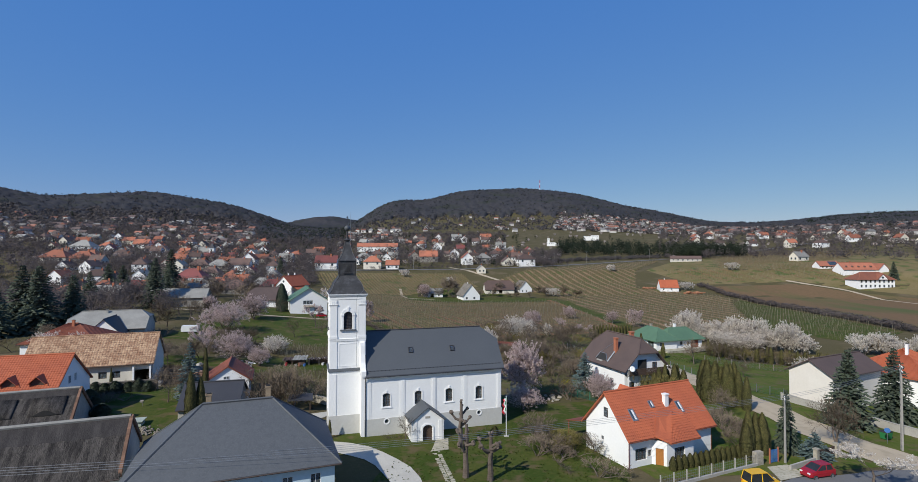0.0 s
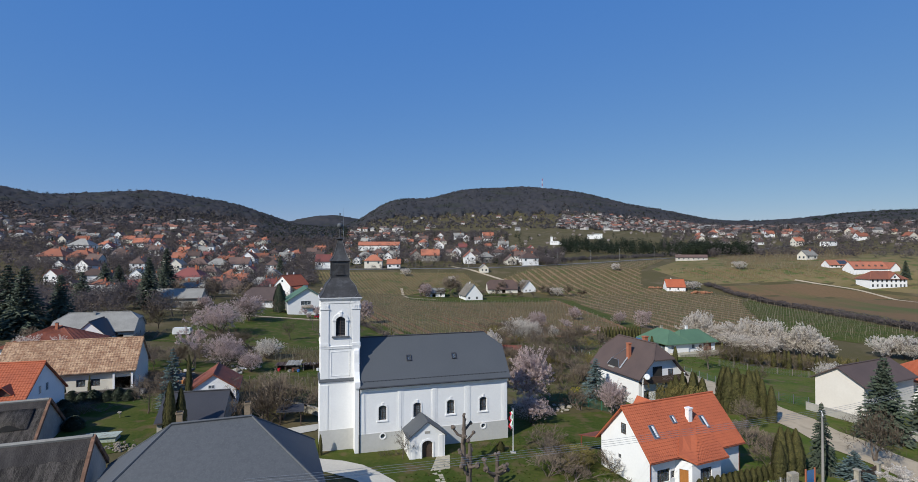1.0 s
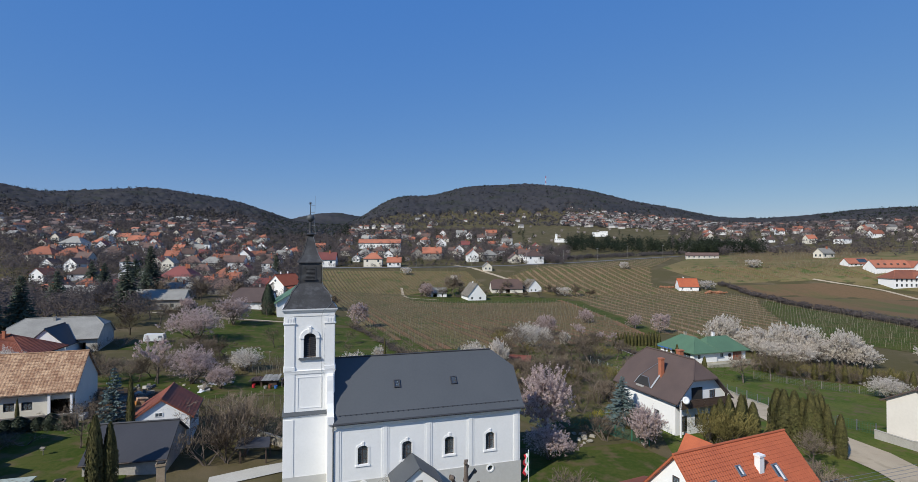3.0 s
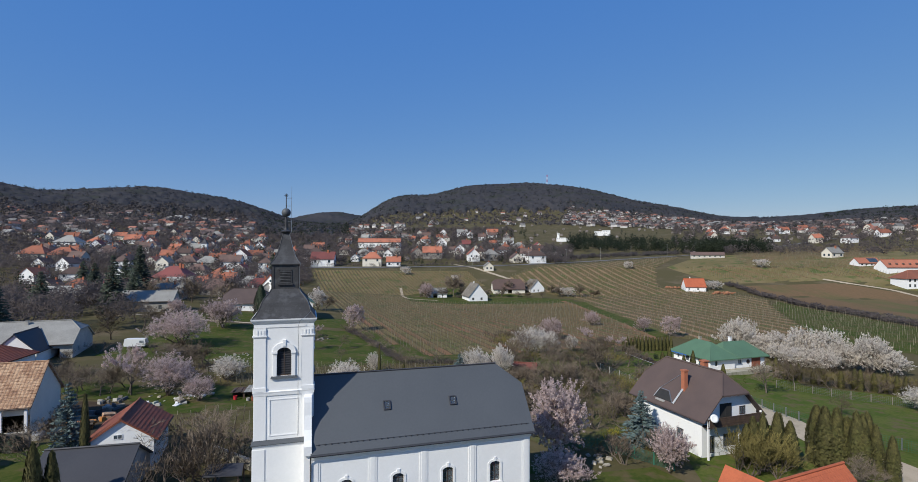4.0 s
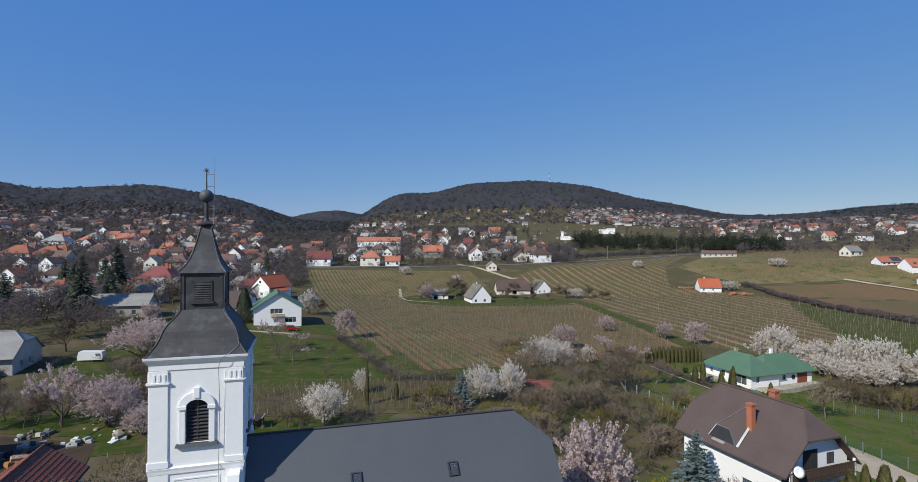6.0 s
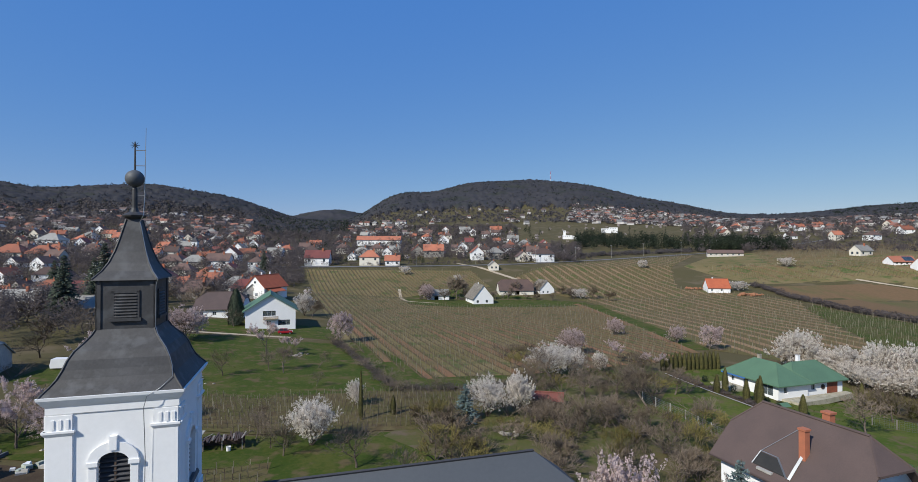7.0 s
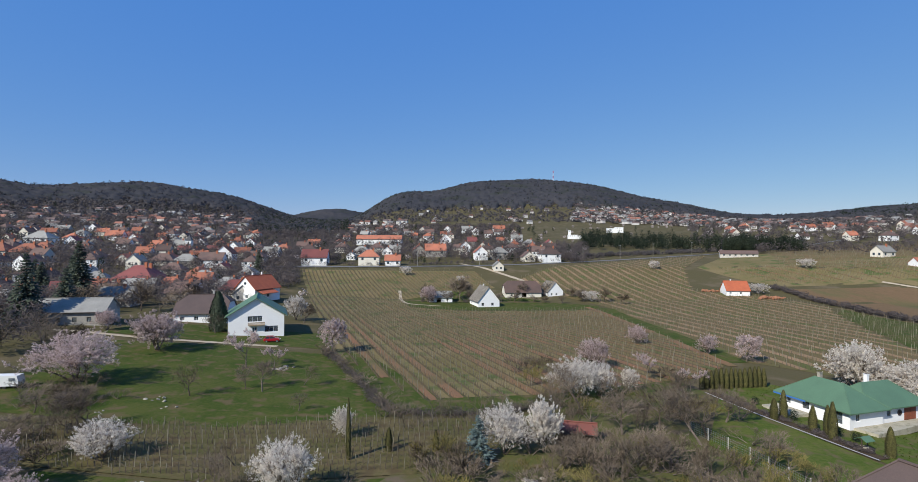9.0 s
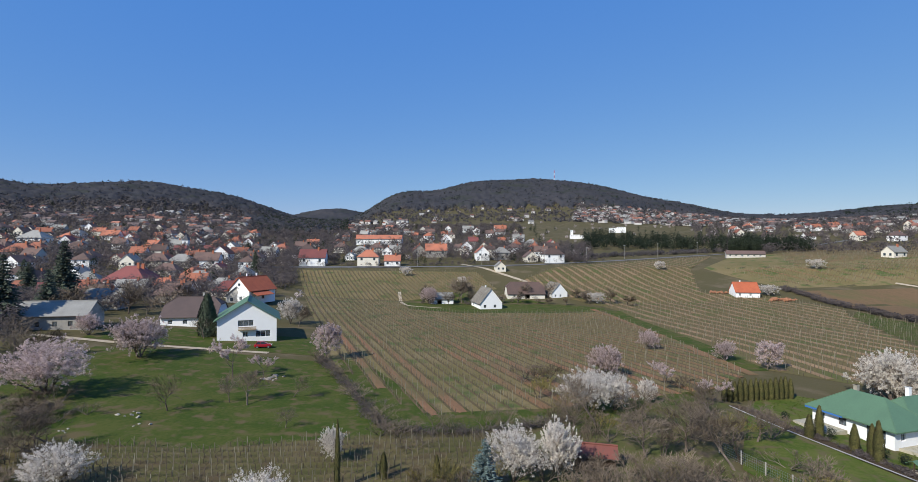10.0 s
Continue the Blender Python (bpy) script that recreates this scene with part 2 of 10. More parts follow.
PETAL_PINK = leafy(mat("pink_blossom", (0.70, 0.565, 0.53), (0.53, 0.415, 0.385), 0.8, 2.0, 0.8, 0.0, where="object", island=0.22, each=0.1, third=(0.36, 0.28, 0.25)), 0.42)
SPRUCE = mat("spruce_needles", (0.036, 0.05, 0.030), (0.058, 0.074, 0.046), 0.85, 3.0, 0.7, 0.0, where="object", island=0.35, each=0.15)
SPRUCE_BLUE = mat("blue_spruce_needles", (0.065, 0.10, 0.095), (0.10, 0.135, 0.13), 0.85, 3.0, 0.7, 0.0, where="object", island=0.35)
THUJA = mat("thuja_leaves", (0.062, 0.064, 0.016), (0.108, 0.094, 0.03), 0.85, 4.0, 0.8, 0.0, where="object", island=0.4, each=0.15)
TOWN_TWIGS = leafy(mat("town_tree_twigs", (0.118, 0.098, 0.092), (0.172, 0.144, 0.134), 0.95, 0.5, 0.02, 0.0, island=0.12), 0.45)
WOODS = leafy(mat("bare_wood_crowns", (0.108, 0.095, 0.092), (0.152, 0.134, 0.128), 0.95, 0.5, 0.01, 0.0, island=0.2), 0.45)
# bluish grey puts the haze of distance into the woods' colour
HAZED_WOODS = leafy(mat("hazed_hill_crowns", (0.064, 0.067, 0.077), (0.10, 0.095, 0.10), 0.95, 0.09, 0.006, 0.0, island=0.12, third=(0.07, 0.075, 0.066)), 0.45)
WOODS_GREEN = leafy(mat("pine_wood_crowns", (0.028, 0.04, 0.028), (0.05, 0.06, 0.035), 0.95, 0.5, 0.01, 0.0, island=0.4), 0.45)
WOODS_WHITE = mat("far_blossom_crowns", (0.46, 0.40, 0.38), (0.34, 0.28, 0.27), 0.95, 0.5, 0.05, 0.0, island=0.3)
FAR_WALL = mat("far_house_walls", (0.72, 0.69, 0.65), (0.46, 0.43, 0.40), 0.9, 0.2, 0.02, 0.0, island=0.3)
RED_CAR = mat("red_car_paint", (0.30, 0.010, 0.018), (0.27, 0.010, 0.016), 0.25, 3.0, 1.0, 0.0)
YELLOW_CAR = mat("yellow_car_paint", (0.75, 0.42, 0.01), (0.70, 0.39, 0.01), 0.3, 3.0, 1.0, 0.0)
CAR_GLASS = mat("tinted_car_glass", (0.02, 0.023, 0.026), (0.03, 0.033, 0.036), 0.12, 3.0, 1.0, 0.0)
RUBBER = mat("black_rubber", (0.02, 0.02, 0.02), (0.03, 0.03, 0.03), 0.8, 9.0, 1.0, 0.1)
GREEN_BIN = mat("green_plastic", (0.03, 0.19, 0.06), (0.025, 0.16, 0.05), 0.5, 6.0, 1.0, 0.05)
CLOTH_RED = mat("red_cloth", (0.5, 0.02, 0.03), (0.45, 0.02, 0.03), 0.9, 9.0, 1.0, 0.1)
CLOTH_WHITE = mat("white_cloth", (0.75, 0.75, 0.75), (0.7, 0.7, 0.7), 0.9, 9.0, 1.0, 0.1)
CLOTH_GREEN = mat("green_cloth", (0.03, 0.22, 0.08), (0.03, 0.2, 0.07), 0.9, 9.0, 1.0, 0.1)
MESH_GREEN = mat("green_mesh", (0.03, 0.13, 0.085), (0.04, 0.16, 0.10), 0.8, 9.0, 1.0, 0.1)

# ---- builders ----


class Build:
    """Collects vertices and faces for one mesh."""

    def __init__(self, m=None):
        self.v, self.f, self.m = [], [], m

    def add(self, verts, faces):
        k = len(self.v)
        self.v += [tuple(self.m @ Vector(p)) for p in verts] if self.m else [tuple(p) for p in verts]
        self.f += [tuple(i + k for i in f) for f in faces]

    def box(self, x0, y0, z0, x1, y1, z1):
        self.add([(x0, y0, z0), (x1, y0, z0), (x1, y1, z0), (x0, y1, z0), (x0, y0, z1), (x1, y0, z1), (x1, y1, z1), (x0, y1, z1)],
                 [(3, 2, 1, 0), (4, 5, 6, 7), (0, 1, 5, 4), (1, 2, 6, 5), (2, 3, 7, 6), (3, 0, 4, 7)])

    def slab(self, top, thick):
        """A slab below a flat polygon, thick straight down."""
        n = len(top)
        self.add(list(top) + [(x, y, z - thick) for x, y, z in top],
                 [tuple(range(n)), tuple(range(2 * n - 1, n - 1, -1))] + [(i, i + n, (i + 1) % n + n, (i + 1) % n) for i in range(n)])

    def prism(self, poly, axis, a, b):
        """A polygon of pairs swept along x, y or z from a to b."""
        n = len(poly)
        put = {"x": lambda p, s: (s, p[0], p[1]), "y": lambda p, s: (p[0], s, p[1]), "z": lambda p, s: (p[0], p[1], s)}[axis]
        self.add([put(p, a) for p in poly] + [put(p, b) for p in poly],
                 [tuple(range(n - 1, -1, -1)), tuple(range(n, 2 * n))] + [(i, (i + 1) % n, (i + 1) % n + n, i + n) for i in range(n)])

    def rings(self, rings, cap=True):
        """Skins a row of closed rings that have the same number of points."""
        n = len(rings[0])
        fs = [(r * n + i, r * n + (i + 1) % n, (r + 1) * n + (i + 1) % n, (r + 1) * n + i) for r in range(len(rings) - 1) for i in range(n)]
        if cap:
            k = (len(rings) - 1) * n
            fs += [tuple(range(n - 1, -1, -1)), tuple(range(k, k + n))]
        self.add([p for r in rings for p in r], fs)

    def lathe(self, x, y, prof, n=12, turn=0.0):
        self.rings([[(x + r * math.cos(2 * math.pi * i / n + turn), y + r * math.sin(2 * math.pi * i / n + turn), z) for i in range(n)] for r, z in prof])

    def tube(self, pts, radii, n=5):
        out = []
        for i, p in enumerate(pts):
            p = Vector(p)
            d = (Vector(pts[min(i + 1, len(pts) - 1)]) - Vector(pts[max(i - 1, 0)])).normalized()
            s = d.cross(Vector((0.31, 0.2, 0.93)) if abs(d.z) < 0.9 else Vector((1, 0, 0))).normalized()
            w = d.cross(s)
            out.append([tuple(p + radii[i] * (math.cos(2 * math.pi * k / n) * s + math.sin(2 * math.pi * k / n) * w)) for k in range(n)])
        self.rings(out)

    def mesh(self, name, material, smooth=False):
        me = bpy.data.meshes.new(name)
        me.from_pydata(self.v, [], self.f)
        me.materials.append(material)
        if smooth:
            me.shade_smooth()
        me.update()
        return me


def part(name, build, material, parent, label="", smooth=False):
    ob = new(name, build.mesh(name, material, smooth) if isinstance(build, Build) else build)
    ob.parent = parent
    if label:
        ob["label"] = label
    return ob


def thing(name, label, category, m, group=""):
    ob = new(name)
    ob.empty_display_size = 0.3
    ob.matrix_world = m
    return tagged(ob, label, category, group)


def structure(name, build, material, label, smooth=False):
    return tagged(new(name, build.mesh(name, material, smooth)), label, name.split("_")[0], kind="structure")


def stuff(name, verts, faces, material, label, category):
    me = bpy.data.meshes.new(name)
    me.from_pydata(verts, [], faces)
    me.materials.append(material)
    me.update()
    return tagged(new(name, me), label, category, kind="stuff")


# ---- land ----
# height of the land: a valley floor round the church, rising to the village, its far slopes and the wooded hills
DEEP = 1.212  # metres of depth to a unit of the far plan, in which the slopes, hills and bearings below are given
RISE_Y = (-400, 60, 110, 170, 225, 262, 300, 335, 400, 470, 560, 660, 800, 950, 1150, 1500, 2500, 6000)
RISE_Z = (0, 0, 0, -1.2, -3.0, -2.6, 3.5, 11.5, 18, 23, 34, 45, 58, 71, 80, 84, 86, 86)
HILLS = [  # bearing from the start (degrees, right is positive), distance, height, width in degrees, depth in metres
    (-52, 1280, 63.0, 5.5, 330),
    (-46, 1280, 21.0, 5.5, 330),
    (-41.5, 1280, 35.0, 5.5, 330),
    (-37, 1280, 47.0, 5.5, 330),
    (-32.5, 1280, 27.5, 5.5, 330),
    (-28, 1280, 38.2, 5.5, 330),
    (-24, 1280, -1.0, 5.5, 330),
    (-18, 2300, 120.3, 8, 350),
    (-10, 1550, 94.0, 5, 400),
    (-5.5, 1550, 40.0, 5, 400),
    (-1, 1550, 95.0, 5, 400),
    (3.5, 1550, 77.0, 5, 400),
    (8, 1550, 91.8, 5, 400),
    (12.5, 1550, 77.7, 5, 400),
    (17, 1550, 74.9, 5, 400),
    (21.5, 1550, 40.9, 5, 400),
    (26, 1550, 42.7, 5, 400),
    (33, 1650, 23.3, 6, 300),
    (38, 1650, 6.9, 6, 300),
    (43, 1650, 29.5, 6, 300),
    (48, 1650, 22.5, 6, 300),
    (54, 1650, 22.0, 6, 300),
]
SWELLS = [  # x, y, height, radius x, radius y
    (-120, 150, 5.0, 60, 90), (-150, 240, 5.0, 80, 60), (95, 105, -3.8, 45, 45), (140, 255, 2.0, 60, 40),
    (-52, 60, 1.5, 25, 30), (260, 330, 3.0, 120, 90)]


def terrain(x, y):
    y = y / DEEP
    d = np.hypot(x, y - 20)
    az = np.degrees(np.arctan2(x, y - 20))
    s = y + np.clip((y - 210) / 120, 0, 1) * (np.maximum(y, d * 0.94) - y)
    h = np.interp(s, RISE_Y, RISE_Z)
    for a, dist, z, wide, deep in HILLS:
        h = h + z * np.exp(-((az - a) / wide) ** 2 - ((d - dist) / deep) ** 2)
    for cx, cy, z, rx, ry in SWELLS:
        h = h + z * np.exp(-((x - cx) / rx) ** 2 - ((y - cy) / ry) ** 2)
    return h


def land(x, y):
    return float(terrain(np.float64(x), np.float64(y)))


def sheet(poly, lift, step):
    """A sheet of cells that lies on the land inside a polygon of plan points; its border follows the polygon."""
    bm = bmesh.new()
    face = bm.faces.new([bm.verts.new((x, y, 0)) for x, y in poly])
    xs, ys = [p[0] for p in poly], [p[1] for p in poly]
    for axis, lo, hi in ((0, min(xs), max(xs)), (1, min(ys), max(ys))):
        c = lo + step * 0.5
        while c < hi:
            co, no = ((c, 0, 0), (1, 0, 0)) if axis == 0 else ((0, c, 0), (0, 1, 0))
            bmesh.ops.bisect_plane(bm, geom=bm.verts[:] + bm.edges[:] + bm.faces[:], plane_co=co, plane_no=no)
            c += step
    b = Build()
    bm.verts.index_update()
    b.v = [(v.co.x, v.co.y, land(v.co.x, v.co.y) + lift) for v in bm.verts]
    b.f = [tuple(v.index for v in f.verts) if f.normal.z > 0 or True else () for f in bm.faces]
    bm.free()
    return b


def band(pts, width, lift):
    """A way along plan points, laid on the land."""
    fine = []
    for (x0, y0), (x1, y1) in zip(pts, pts[1:]):
        n = max(1, int(math.hypot(x1 - x0, y1 - y0) / 2.5))
        fine += [(x0 + (x1 - x0) * i / n, y0 + (y1 - y0) * i / n) for i in range(n)]
    fine.append(pts[-1])
    for _ in range(3):
        fine = [fine[0]] + [tuple((a + 2 * b + c) / 4 for a, b, c in zip(p, q, r)) for p, q, r in zip(fine, fine[1:], fine[2:])] + [fine[-1]]
    b = Build()
    for i, (x, y) in enumerate(fine):
        ax, ay = fine[max(i - 1, 0)]
        cx, cy = fine[min(i + 1, len(fine) - 1)]
        d = math.hypot(cx - ax, cy - ay)
        nx, ny = -(cy - ay) / d, (cx - ax) / d
        w = width * (0.5 + 0.05 * math.sin(i * 1.7))
        for s in (1, 0, -1):
            b.v.append((x + nx * w * s, y + ny * w * s, land(x + nx * w * s, y + ny * w * s) + lift))
    for i in range(len(fine) - 1):
        for k in (0, 1):
            b.f.append((3 * i + k, 3 * i + k + 1, 3 * i + k + 4, 3 * i + k + 3))
    return b


def graded(reach, near, n):
    t = np.linspace(-1, 1, n)
    return np.sign(t) * (near * np.abs(t) * n / 2 + (reach - near * n / 2) * np.abs(t) ** 4)


gx, gy = graded(4500, 3.2, 300), graded(4300, 3.7, 300) + 133
GX, GY = np.meshgrid(gx, gy)
GZ = terrain(GX, GY)
GZ = GZ + np.where(np.hypot(GX, GY / DEEP - 20) > 600, 1.5 * np.sin(GX / 37.0) * np.sin(GY / 29.0), 0)
b = Build()
b.v = list(map(tuple, np.stack([GX.ravel(), GY.ravel(), GZ.ravel()], 1).tolist()))
b.f = [(r * 300 + c, r * 300 + c + 1, (r + 1) * 300 + c + 1, (r + 1) * 300 + c) for r in range(299) for c in range(299)]
structure("ground", b, LAND, "spring grass and dry earth of the valley and hills", True)


def region(name, poly, material, label, lift=0.06, step=6.0):
    return structure(name, sheet(poly, lift, step), material, label)


VINE_A = [(-33, 177.0), (-10, 141.8), (12, 146.7), (42, 161.2), (58, 177.0), (56, 290.9), (30, 286.0), (-8, 283.6), (-30, 290.9), (-38, 317.5), (-20, 334.5), (12, 351.5), (0, 395.1), (-116, 395.1)]
VINE_B = [(66, 181.8), (76, 174.5), (100, 155.1), (112, 181.8), (132, 230.3), (150, 272.7), (160, 290.9), (150, 320.0), (120, 339.4), (140, 400.0), (190, 478.7), (60, 418.1), (20, 363.6), (58, 317.5), (64, 290.9)]
VINE_G = [(113, 181.8), (129, 147.9), (155, 167.3), (163, 237.6), (163, 286.0), (151, 272.7), (133, 230.3)]
VINE_C = [(-62, 112.7), (-58, 126.0), (-36, 126.7), (-17, 133.3), (-5, 133.3), (4, 135.7), (4, 126.0), (-3, 115.1), (-30, 110.3)]
VINE_D = [(-43, 92.1), (-24, 101.8), (-18, 75.1), (-33, 73.5)]
region("field_vineyard", VINE_A, VINE_GRASS, "grassed vineyard ground with rows of vines")
region("field_upper_vineyard", VINE_B, VINE_BROWN, "vineyard ground beside the orange-roofed farmhouse")
region("field_near_vineyard", VINE_C, OLD_VINES, "old small vineyard behind the church", 0.1, 5)
region("lawn_headland", [(-13.5, 136.3), (-5, 135.1), (4, 137.6), (14, 142.4), (30, 150.3), (42, 157.6), (41, 161.8), (12, 147.9), (-9.5, 143.6)], LAWN, "green headland at the end of the vine rows", 0.11, 4)
region("lawn_shed", [(-50, 93.3), (-50, 110.9), (-30, 109.7), (-24, 101.3), (-36, 97.0), (-45, 92.6)], LAWN, "rough green round the wood shed", 0.05, 4)
region("field_garden_vineyard", VINE_D, OLD_VINES, "garden vineyard beside the church tower")
region("field_green_vineyard", VINE_G, LAWN, "green grassed vineyard below the hedge")
region("field_ploughed", [(168, 152.7), (168.5, 237.6), (168.5, 296.9), (167, 336.9), (228, 333.3), (243, 311.5), (300, 278.8), (340, 181.8), (220, 116.4)], PLOUGH, "ploughed brown field")
region("field_meadow", [(168, 344.2), (230, 339.4), (246, 317.5), (304, 286.0), (420, 400.0), (300, 509.0), (200, 466.6), (150, 402.4)], VINE_GRASS, "grassy field beyond the ploughed land")
region("lawn_orchard", [(-82, 128.5), (-88, 177.0), (-64, 181.8), (-36, 178.2), (-27, 162.4), (-14, 135.7), (-16, 127.3), (-36, 126.0), (-60, 127.3)], LAWN, "green orchard meadow")
region("lawn_gabled", [(-98, 184.6), (-96, 203), (-74, 207), (-44, 206), (-37, 184), (-50, 184.8)], LAWN, "garden grass round the gabled house", 0.06, 4)
region("lawn_wedge", [(-34, 181.8), (-26, 178.2), (-7, 144.8), (-11, 135.7), (-15, 135.7)], LAWN, "green wedge beside the vineyard", 0.09, 4)
region("lawn_farm", [(-38, 317.5), (-30, 292.1), (-8, 284.8), (30, 287.2), (56, 292.1), (60, 303.0), (30, 324.8), (-10, 341.8)], LAWN, "green yard round the old farmhouses")
region("lawn_strip", [(57, 179.4), (66, 181.8), (65, 290.9), (57, 298.2)], LAWN, "green strip between the vineyards", 0.05)
region("ground_yard", [(-78, 80), (-76, 97), (-60, 98), (-47, 96.5), (-43.5, 90), (-47, 83), (-60, 80)], DARK_BED, "dark trodden earth of a cluttered yard", 0.06, 4)
region("lawn_yard_strip", [(-84, 98.5), (-84, 110), (-62, 109), (-51, 107), (-50, 98.5), (-62, 99)], LAWN, "grass under old fruit trees", 0.07, 4)
region("lawn_church", [(-13, 30.3), (-8, 52.1), (-20, 57.0), (-19, 72.7), (14, 72.7), (22, 58.2), (20, 36.4), (10, 26.7)], LAWN, "mown lawn round the church", 0.05, 4)
region("lawn_back", [(-18, 75.1), (-24, 100.6), (-30, 109.7), (-3, 114.5), (6, 111.5), (5, 97.0), (10, 77.6)], LAWN, "rough green behind the church", 0.05, 5)
region("scrub_back", [(2, 99.4), (-12, 111.5), (-4, 126.0), (12, 140.6), (40, 157.6), (44, 152.7), (30, 126.0), (38, 111.5), (30, 101.8), (24, 92.1), (14, 82.4)], SCRUB, "leaf-littered scrub ground", 0.07, 5)
region("lawn_lane", [(30, 87.3), (34, 109.1), (50, 121.2), (66, 130.9), (125, 116.4), (125, 77.6), (70, 55.8), (44, 50.9), (24, 48.5), (20, 60.6), (28, 75.1)], LAWN_FRESH, "rough grass beside the lane and gardens", 0.03, 4)
region("lawn_bungalow", [(44, 150.3), (50, 157.6), (60, 162.4), (80, 150.3), (74, 128.5), (62, 120.0), (54, 118.8), (48, 135.7)], LAWN_FRESH, "garden lawn round the green-roofed house", 0.045, 4)
region("lawn_houses", [(33, 116.4), (31, 126.0), (44, 150.3), (52, 155.1), (53, 147.9), (46, 140.6), (52, 121.2), (46, 109.1), (38, 106.7)], LAWN_FRESH, "mown lawn beside the green-roofed house", 0.09, 4)
region("lawn_meadow", [(52, 111.5), (62, 126.0), (84, 116.4), (76, 92.1), (62, 87.3), (56, 97.0)], LAWN_FRESH, "fenced meadow beside the lane", 0.06, 5)
region("lawn_courtyard", [(-70, 72.7), (-60, 78.8), (-44, 81.2), (-36, 63.0), (-48, 53.3), (-64, 60.6)], LAWN, "courtyard lawn behind the thatched houses", 0.06, 4)
region("pavement_driveway", [(38.4, 48.2), (39.1, 52.1), (42.1, 52.9), (42.6, 49.8)], STONE_PATH, "worn concrete driveway at the blue gate", 0.1, 2)
region("lawn_garden", [(6, 75.1), (24, 80.0), (28, 72.7), (20, 63.0), (14, 65.4)], LAWN, "garden lawn with a fence", 0.06, 4)
structure("path_gravel", band([(49, 116.4), (50.9, 106.7), (51.7, 97.0), (53.3, 90.9), (54.2, 84.8), (54.6, 78.5), (54.6, 72.7), (55, 65.4), (56.5, 57.6), (60, 49.7)], 7.2, 0.12), GRAVEL, "pale gravel lane")
structure("road_street", band([(-120, -17.0), (-60, 7.3), (-20, 21.8), (14, 33.9), (30, 41.2), (44, 46.1), (58, 48.5), (80, 53.3), (120, 72.7)], 7.0, 0.2), ASPHALT, "grey asphalt village street")
structure("path_church_drive", band([(-26, 58.2), (-17, 57.6), (-12, 56.4), (-8, 52.7), (-5, 47.9), (-3, 41.2), (-3, 29.1)], 3.4, 0.10), PAVING, "curved pale paved drive")
structure("road_village", band([(-330, 390.3), (-200, 400.0), (-116, 403.6), (-60, 407.2), (-8, 413.3), (40, 424.2), (110, 450.9), (190, 487.2), (260, 521.2), (420, 606.0)], 4.6, 0.25), ASPHALT, "grey village road along the vineyards")
structure("path_farm", band([(-10, 426.6), (8, 402.4), (30, 370.9), (42, 351.5)], 3.0, 0.15), GRAVEL, "farm track")
structure("path_vineyard", band([(-42, 340.6), (-38, 317.5), (-33, 303.0), (-16, 298.2)], 1.6, 0.12), GRAVEL, "worn pale track")
structure("path_border", band([(53, 298.2), (56.5, 278.8), (57.5, 242.4), (58.5, 193.9), (60, 177.0)], 2.4, 0.12), SOIL, "bare earth track between vineyards")
structure("path_yard", band([(-110, 184.2), (-84, 181.8), (-66, 183.6), (-51, 184.2)], 1.9, 0.10), GRAVEL, "pale yard track")
structure("path_fields", band([(224, 341.8), (245, 315.1), (256, 277.5), (264, 254.5)], 2.5, 0.2), GRAVEL, "pale field track")

# ---- church ----
CH = pose(-16.14, 64.49, 0, 0, 0, 17.75)
church = thing("church", "white baroque church with a grey slate roof and a dark spire", "church", CH)


def ring(u0, v0, u1, v1, z):
    return [(u0, v0, z), (u1, v0, z), (u1, v1, z), (u0, v1, z)]


def square_ring(a, z):
    return ring(-a, -a, a, a, z)


def panel(b, p, q, z0, z1, holes, th):
    """A wall from p to q, outside on the right, with rectangular holes (s0, s1, za, zb) and their reveals."""
    p, q = Vector((*p, 0)), Vector((*q, 0))
    d = (q - p).normalized()
    n = Vector((d.y, -d.x, 0))
    L = (q - p).length
    S = sorted({0, L, *[s for h in holes for s in h[:2]]})
    Z = sorted({z0, z1, *[z for h in holes for z in h[2:]]})

    def at(s, z, k):
        w = p + d * s - n * k
        return (w.x, w.y, z)
    for s0, s1 in zip(S, S[1:]):
        for za, zb in zip(Z, Z[1:]):
            sm, zm = (s0 + s1) / 2, (za + zb) / 2
            if any(h[0] < sm < h[1] and h[2] < zm < h[3] for h in holes):
                continue
            b.add([at(s0, za, 0), at(s1, za, 0), at(s1, zb, 0), at(s0, zb, 0)], [(0, 1, 2, 3)])
            b.add([at(s0, za, th), at(s1, za, th), at(s1, zb, th), at(s0, zb, th)], [(3, 2, 1, 0)])
    for s0, s1, za, zb in holes:
        for e, f in (((s0, za), (s1, za)), ((s1, za), (s1, zb)), ((s1, zb), (s0, zb)), ((s0, zb), (s0, za))):
            b.add([at(*e, 0), at(*f, 0), at(*f, th), at(*e, th)], [(3, 2, 1, 0)])
    b.add([at(0, z1, 0), at(L, z1, 0), at(L, z1, th), at(0, z1, th)], [(0, 1, 2, 3)])


